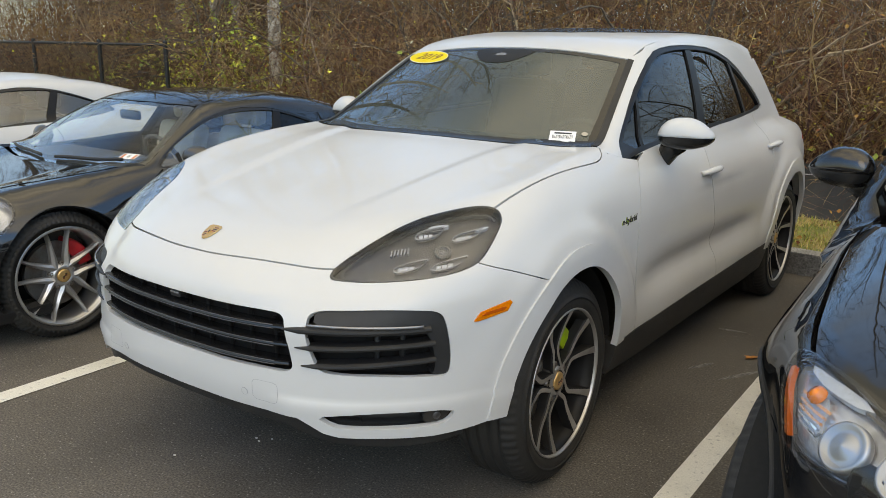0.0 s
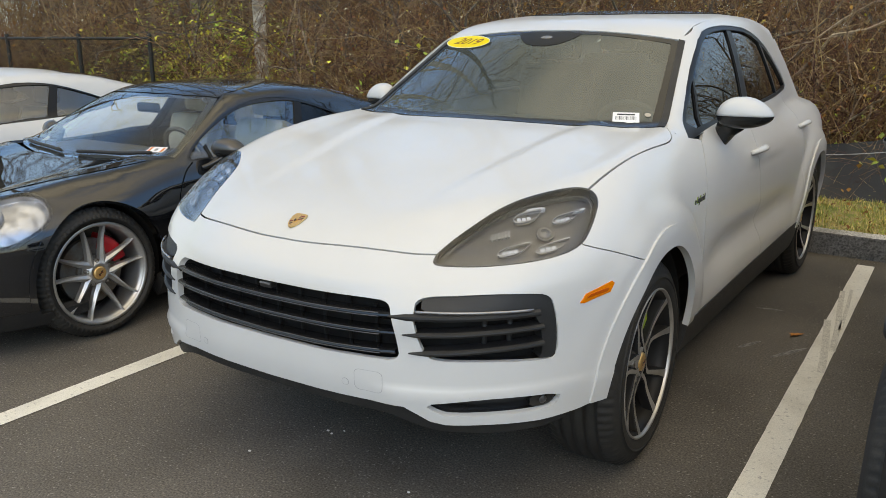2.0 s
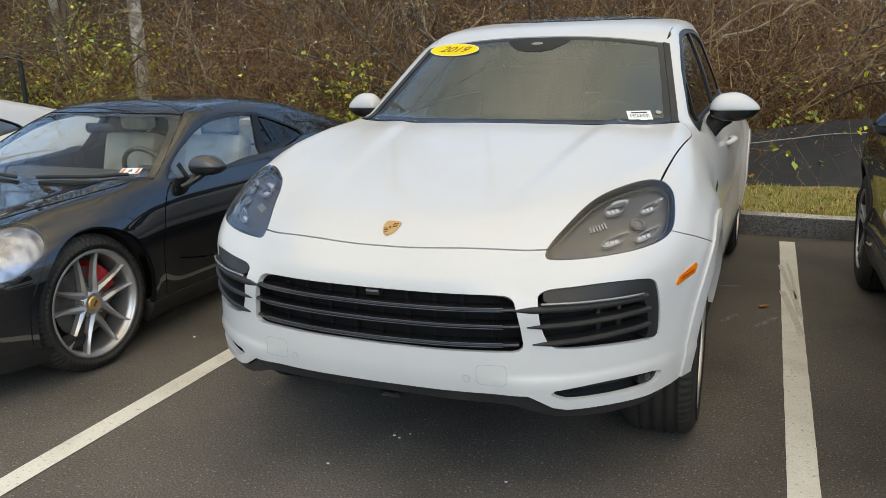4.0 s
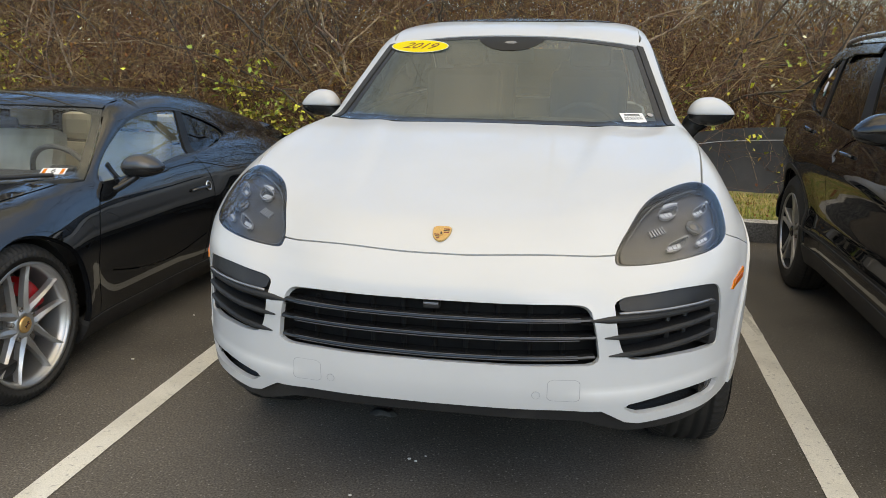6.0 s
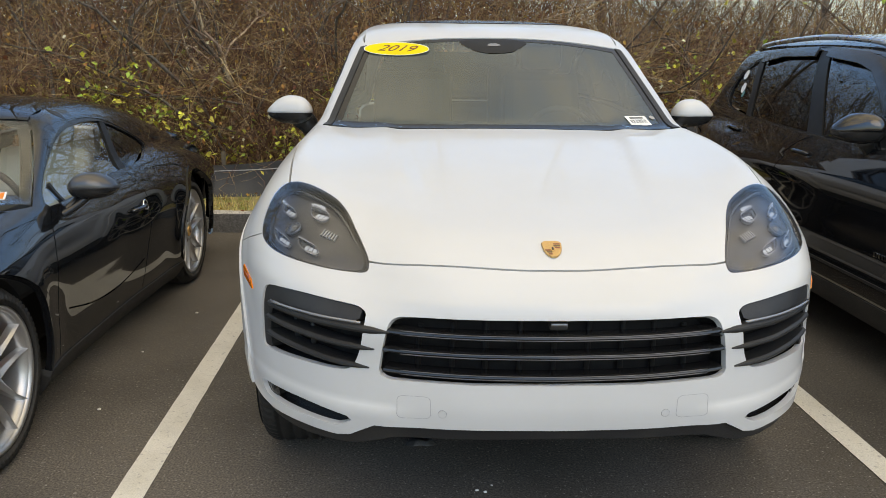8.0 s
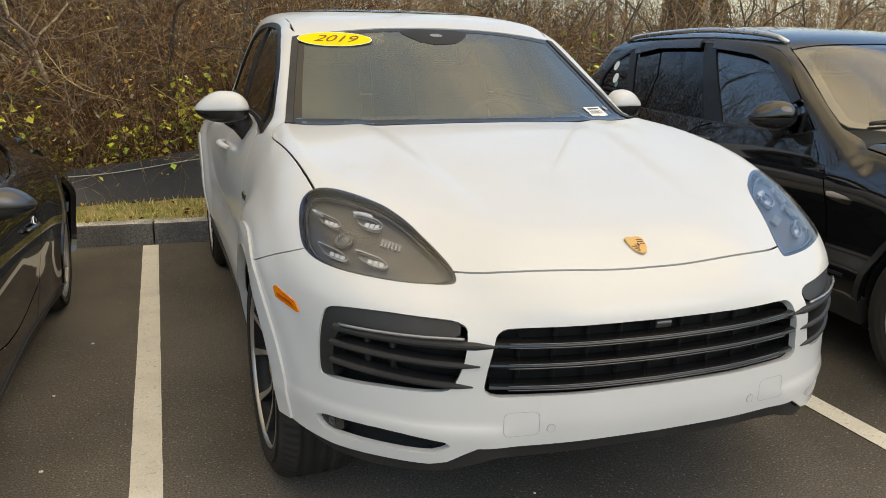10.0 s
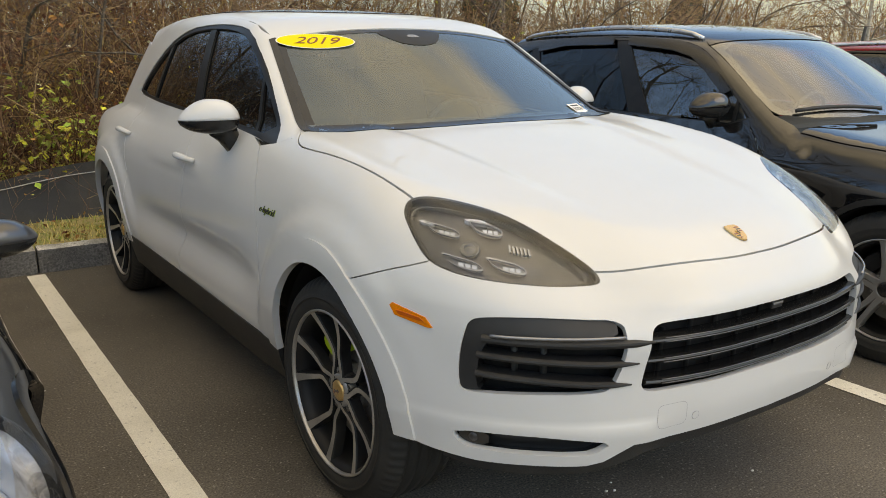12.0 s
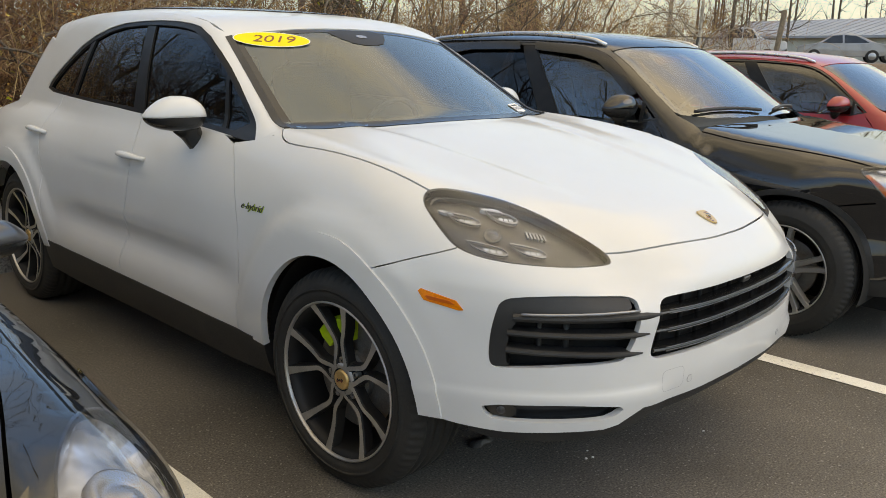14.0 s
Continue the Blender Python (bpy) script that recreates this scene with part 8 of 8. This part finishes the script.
CROSS_LAMP = rounded([(0.42, 0.79), (0.51, 0.795), (0.584, 0.785), (0.66, 0.777), (0.74, 0.772), (0.782, 0.776), (0.815, 0.82), (0.872, 0.885), (0.885, 0.912), (0.86, 0.927), (0.80, 0.934), (0.70, 0.930), (0.62, 0.918), (0.50, 0.890), (0.42, 0.865)], 1)
CROSS_SHAPE = dict(
    corners=2,     paint=GREY_PAINT, under=(1.22, 0.66), arches=((0.0, 0.355, 0.395), (2.62, 0.355, 0.395)), half=0.915, half_rear=0.915, wheel=CROSS_WHEEL,
    hood_front=[(-0.62, -0.60), (-0.48, -0.665), (-0.25, -0.71), (0, -0.72)], hood_side=[(0.62, -0.60), (0.74, -0.38), (0.78, 0.0), (0.81, 0.35), (0.80, 0.56)], hood_back=[(0.6, 0.53), (0.3, 0.47), (0, 0.45)],
    lamp_view="wrap", lamp=CROSS_LAMP, wrap_end=1.10, bumper_top=[(0.60, 0.93), (0.80, 0.95), (0.90, 0.87), (0.98, 0.81), (1.10, 0.78)], sill=0.37,
    mouths=[[(-0.20, 0.64), (-0.02, 0.64), (-0.02, 0.79), (-0.18, 0.79)], [(0.02, 0.64), (0.20, 0.64), (0.18, 0.79), (0.02, 0.79)], [(-0.36, 0.40), (0.36, 0.40), (0.38, 0.52), (-0.38, 0.52)],
            [(0.52, 0.42), (0.80, 0.44), (0.80, 0.54), (0.52, 0.54)], [(-0.80, 0.44), (-0.52, 0.42), (-0.52, 0.54), (-0.80, 0.54)]],
    screen_side=[(0.80, 0.72), (0.77, 0.86), (0.70, 1.10), (0.645, 1.285)], rail=0.61, roof_end=3.10, roof_from=1.1,
    tail_side=[(3.15, 1.40), (3.3, 1.2), (3.45, 1.0), (3.48, 0.7)], fender_front=[(-0.42, 0.78), (-0.48, 0.90), (-0.56, 0.92)],
    dlo=[(0.76, 1.058), (0.93, 1.205), (1.13, 1.365), (1.29, 1.455), (1.45, 1.495), (1.9, 1.525), (2.43, 1.518), (2.80, 1.465), (3.00, 1.38), (3.10, 1.27), (3.10, 1.17), (3.0, 1.12), (2.53, 1.077), (1.43, 1.062)],
    posts=[[(1.87, 1.53), (1.985, 1.53), (1.66, 1.068), (1.50, 1.068)], [(2.76, 1.475), (2.84, 1.46), (2.62, 1.085), (2.53, 1.085)], [(0.915, 1.19), (0.935, 1.21), (0.93, 1.06), (0.91, 1.06)]],
    windows=[("front_window", [(0.82, 1.075), (0.95, 1.195), (1.15, 1.35), (1.30, 1.438), (1.46, 1.475), (1.88, 1.505), (1.53, 1.08)], GLASS_SMOKE),
             ("rear_window", [(1.975, 1.508), (2.43, 1.50), (2.77, 1.452), (2.56, 1.098), (1.68, 1.082)], GLASS_DARK),
             ("rear_quarter_light", [(2.835, 1.435), (2.98, 1.365), (3.07, 1.26), (3.07, 1.18), (2.98, 1.14), (2.63, 1.105)], GLASS_DARK)],
    seams=[[(0.80, 1.05), (0.73, 0.98), (0.66, 0.8), (0.66, 0.55), (0.70, 0.38)], [(1.58, 1.06), (1.72, 1.02), (1.90, 0.88), (1.95, 0.7), (1.93, 0.38)], [(2.62, 1.07), (2.66, 0.95), (2.58, 0.82), (2.42, 0.70)],
           [(-0.385, 0.756), (-0.30, 0.742), (-0.197, 0.722)]],
    mirror=(0.955, 1.02, 1.155, (0.115, 0.08, 0.072)), handles=((1.62, 0.972), (2.68, 1.0)),
    screen=[(0.0, 0.495), (0.35, 0.535), (0.60, 0.61), (0.77, 0.71), (0.785, 0.75), (0.76, 0.87), (0.69, 1.10), (0.635, 1.28), (0.3, 1.205), (0.0, 1.185)], glass=GLASS_SKY,
    screen_label="large windscreen mirroring blue sky", arch_mat=PLASTIC)


def roof_rail(car, S, s, mat, y0=1.36, y1=2.95, x=0.60):
    ys = np.linspace(y0, y1, 22)
    pts = S.lift("top", np.stack([np.full(22, s * x) + s * 0.03 * np.sin(np.linspace(0, math.pi, 22)), ys], 1))
    pts = pts + np.array([0, 0, 1]) * (0.004 + 0.030 * np.sin(np.linspace(0, math.pi, 22)) ** 0.3)[:, None]
    part("roof_rail", sweep_mesh("roof_rail", pts, ring_section(0.014, 8, 1.1), mat), None, car, "satin silver roof rail")


def build_cross():
    S = CROSS
    car = thing("suv", "dark grey mid-size SUV with silver roof rails and window visors", "car", pose(CROSS_AT[0], CROSS_AT[1], 0, 0, 0, CROSS_AT[2]))
    car_common(car, S, CROSS_SHAPE)
    for s in (1, -1):
        view = "left" if s > 0 else "right"
        blocks = [("reflector", (0.71, 0.860, 0.085, 0.075, 0.004), LED, -0.022), ("brow", (0.70, 0.912, 0.22, 0.014, 0.006), LED, -0.012)]
        lens = headlight(car, S, s, CROSS_LAMP, blocks, GLASS_LENS, CHROME_BED, "clear headlight with amber corner reflector")
        panel("amber_strip", S, "wrap", mirrored([(0.774, 0.782), (0.812, 0.830), (0.862, 0.890), (0.850, 0.897), (0.79, 0.84), (0.752, 0.786)], s), AMBER_DARK, lens, "amber corner strip", res=0.02, offset=-0.006, depth=0.012)
        for k in range(5):
            v0 = 0.832 + 0.012 * k
            panel("ribbed_bar", S, "wrap", mirrored([(0.675, v0), (0.745 + 0.006 * k, v0), (0.745 + 0.006 * k, v0 + 0.005), (0.675, v0 + 0.005)], s), AMBER_CLEAR if k > 1 else CHROME, lens, "", res=0.03, offset=-0.014, depth=0.008)
        for u in (0.605, 0.49):
            m = on(S, "wrap", s * u, 0.848, -0.028)
            v, f = lathe([(0.0, 0.05), (0.018, 0.05), (0.022, 0.043), (0.010, 0.038), (0.018, 0.025), (0.026, 0.0005)], 28)
            part("projector", mesh_of("projector", [(b, c, a) for a, b, c in v], f, SILVER_ALLOY, True), None, lens, "round projector in a chrome ring", m)
        part("turn_bulb", mesh_of("turn_bulb", *(lambda vf: ([(b, c, a) for a, b, c in vf[0]], vf[1]))(lathe([(0.0, 0.02), (0.012, 0.018), (0.02, 0.0005)], 16)), ORANGE, True), None, lens, "orange indicator bulb", on(S, "wrap", s * 0.722, 0.893, -0.014))
        roof_rail(car, S, s, SATIN)
        # wind visors over the windows
        for q in ([(0.98, 1.225), (1.15, 1.36), (1.30, 1.447), (1.46, 1.485), (1.86, 1.515), (1.83, 1.465), (1.47, 1.435), (1.32, 1.40), (1.18, 1.32), (1.02, 1.20)], [(1.99, 1.515), (2.43, 1.508), (2.74, 1.462), (2.72, 1.42), (2.43, 1.46), (1.96, 1.467)]):
            panel("window_visor", S, view, q, GLOSS_BLACK, car, "dark plastic wind visor", res=0.03, offset=0.016, depth=0.012)
        for y, z, r in ((2.955, 1.345, 0.034), (2.90, 1.26, 0.036), (2.86, 1.22, 0.022)):
            m = on(S, view, y, z, -0.009)
            part("round_sticker", mesh_of("round_sticker", [(r * math.cos(a), r * math.sin(a), 0) for a in np.linspace(0, 6.283, 24, endpoint=False)], [tuple(range(24))], PAPER if r > 0.03 else TEAL), None, car, "round pale window sticker", m)
        for k in range(6):
            m = on(S, view, 0.78 + 0.022 * k, 0.593, 0.003)
            part("badge_bar", (lambda bm: (box_bm(bm, (0.015, 0.022, 0.003), (0, 0, 0), 0.001), bm)[1])(bmesh.new()), CHROME, car, "", m)
        panel("chrome_strip", S, view, [(0.50, 0.455), (2.3, 0.455), (2.3, 0.468), (0.50, 0.468)], PLASTIC, car, res=0.05, offset=0.008, depth=0.01)
        m = pose(s * 0.92, 0.62, 0.80)
        panel("side_vent", S, view, rounded([(0.50, 0.82), (0.66, 0.84), (0.66, 0.80), (0.52, 0.78)], 1), CHROME, car, "small chrome fender vent", res=0.02, offset=0.004, depth=0.01)
    for a, b in (((-0.68, 0.68), (-0.10, 0.54)), ((0.05, 0.53), (0.62, 0.64))):
        wiper(car, S, a, b)
    bm = bmesh.new()
    box_bm(bm, (1.40, 0.50, 0.20), (0, 0.95, 0.95), 0.06)
    part("dashboard", bm, LEATHER_BLACK, car)
    steering_wheel(car, 0.37, 1.28, 1.0, 0.185, LEATHER_BLACK)
    for x in (-0.38, 0.38):
        seat(car, x, 1.85, 0.58, LEATHER_BLACK)
        seat(car, x, 2.6, 0.60, LEATHER_BLACK, "rear_seat")
    panel("tailgate", S, "back", rounded([(-0.80, 0.45), (0.80, 0.45), (0.83, 0.98), (0.70, 1.10), (-0.70, 1.10), (-0.83, 0.98)], 1), GREY_PAINT, car, res=0.08)
    panel("rear_glass", S, "back", [(-0.66, 1.12), (0.66, 1.12), (0.56, 1.48), (-0.56, 1.48)], GLASS_DARK, car, res=0.08, depth=0)
    return car




def plain_car(name, label, S, shape, at, paint, scale=(1, 1, 1), res=0.08, rails=False, glass=None):
    c = dict(shape, paint=paint, res=res, arch_mat=paint)
    if glass:
        c["windows"] = [(n, q, glass) for n, q, m in c["windows"]]
        c["glass"] = glass
    car = thing(name, label, "car", pose(at[0], at[1], 0, 0, 0, at[2]))
    car.scale = scale
    cut, _ = car_common(car, S, c)
    for s in (1, -1):
        lamp = c["lamp"]
        panel("headlight", S, c["lamp_view"], mirrored(lamp, s), LED, car, res=0.05, offset=0.0, depth=0.01)
        if S is COUPE:
            top = c["hood_side"] + [(0.80, 0.45), (0.82, 0.25), (0.83, 0.0), (0.84, -0.25), (0.82, -0.45), (0.76, -0.62), (0.64, -0.74), (0.55, -0.73)]
            panel("fender_top", S, "top", mirrored(top, s), paint, car, holes=cut, res=0.06, offset=-0.003, depth=0.0)
        if rails:
            roof_rail(car, S, s, SATIN)
    if S is COUPE:
        panel("rear_glass", S, "top", [(-0.46, 1.85), (0.46, 1.85), (0.48, 2.55), (-0.48, 2.55)], GLASS_DARK, car, "sloping rear glass", res=0.1, offset=0.004, depth=0)
    panel("tail_panel", S, "back", rounded([(-0.78, 0.40), (0.78, 0.40), (0.80, 0.78), (-0.80, 0.78)], 1), paint, car, res=0.1)
    for x in (-0.36, 0.36):
        seat(car, x, 1.6 if S is COUPE else 1.85, 0.28 if S is COUPE else 0.55, LEATHER_BLACK, "seat", 0.52)
    return car


coupe = build_coupe()
cross = build_cross()
plain_car("hatchback", "white fastback sedan with dark windows", COUPE, COUPE_SHAPE, (-5.35, -0.50, -1.5), WHITE_PAINT, (1.02, 1.06, 1.02), 0.08, False, GLASS_SIDE)
plain_car("suv", "bright red crossover with silver roof rails", CROSS, CROSS_SHAPE, (5.50, -0.55, 0.5), RED_PAINT, (0.98, 0.99, 0.94), 0.06, True, GLASS_SMOKE)
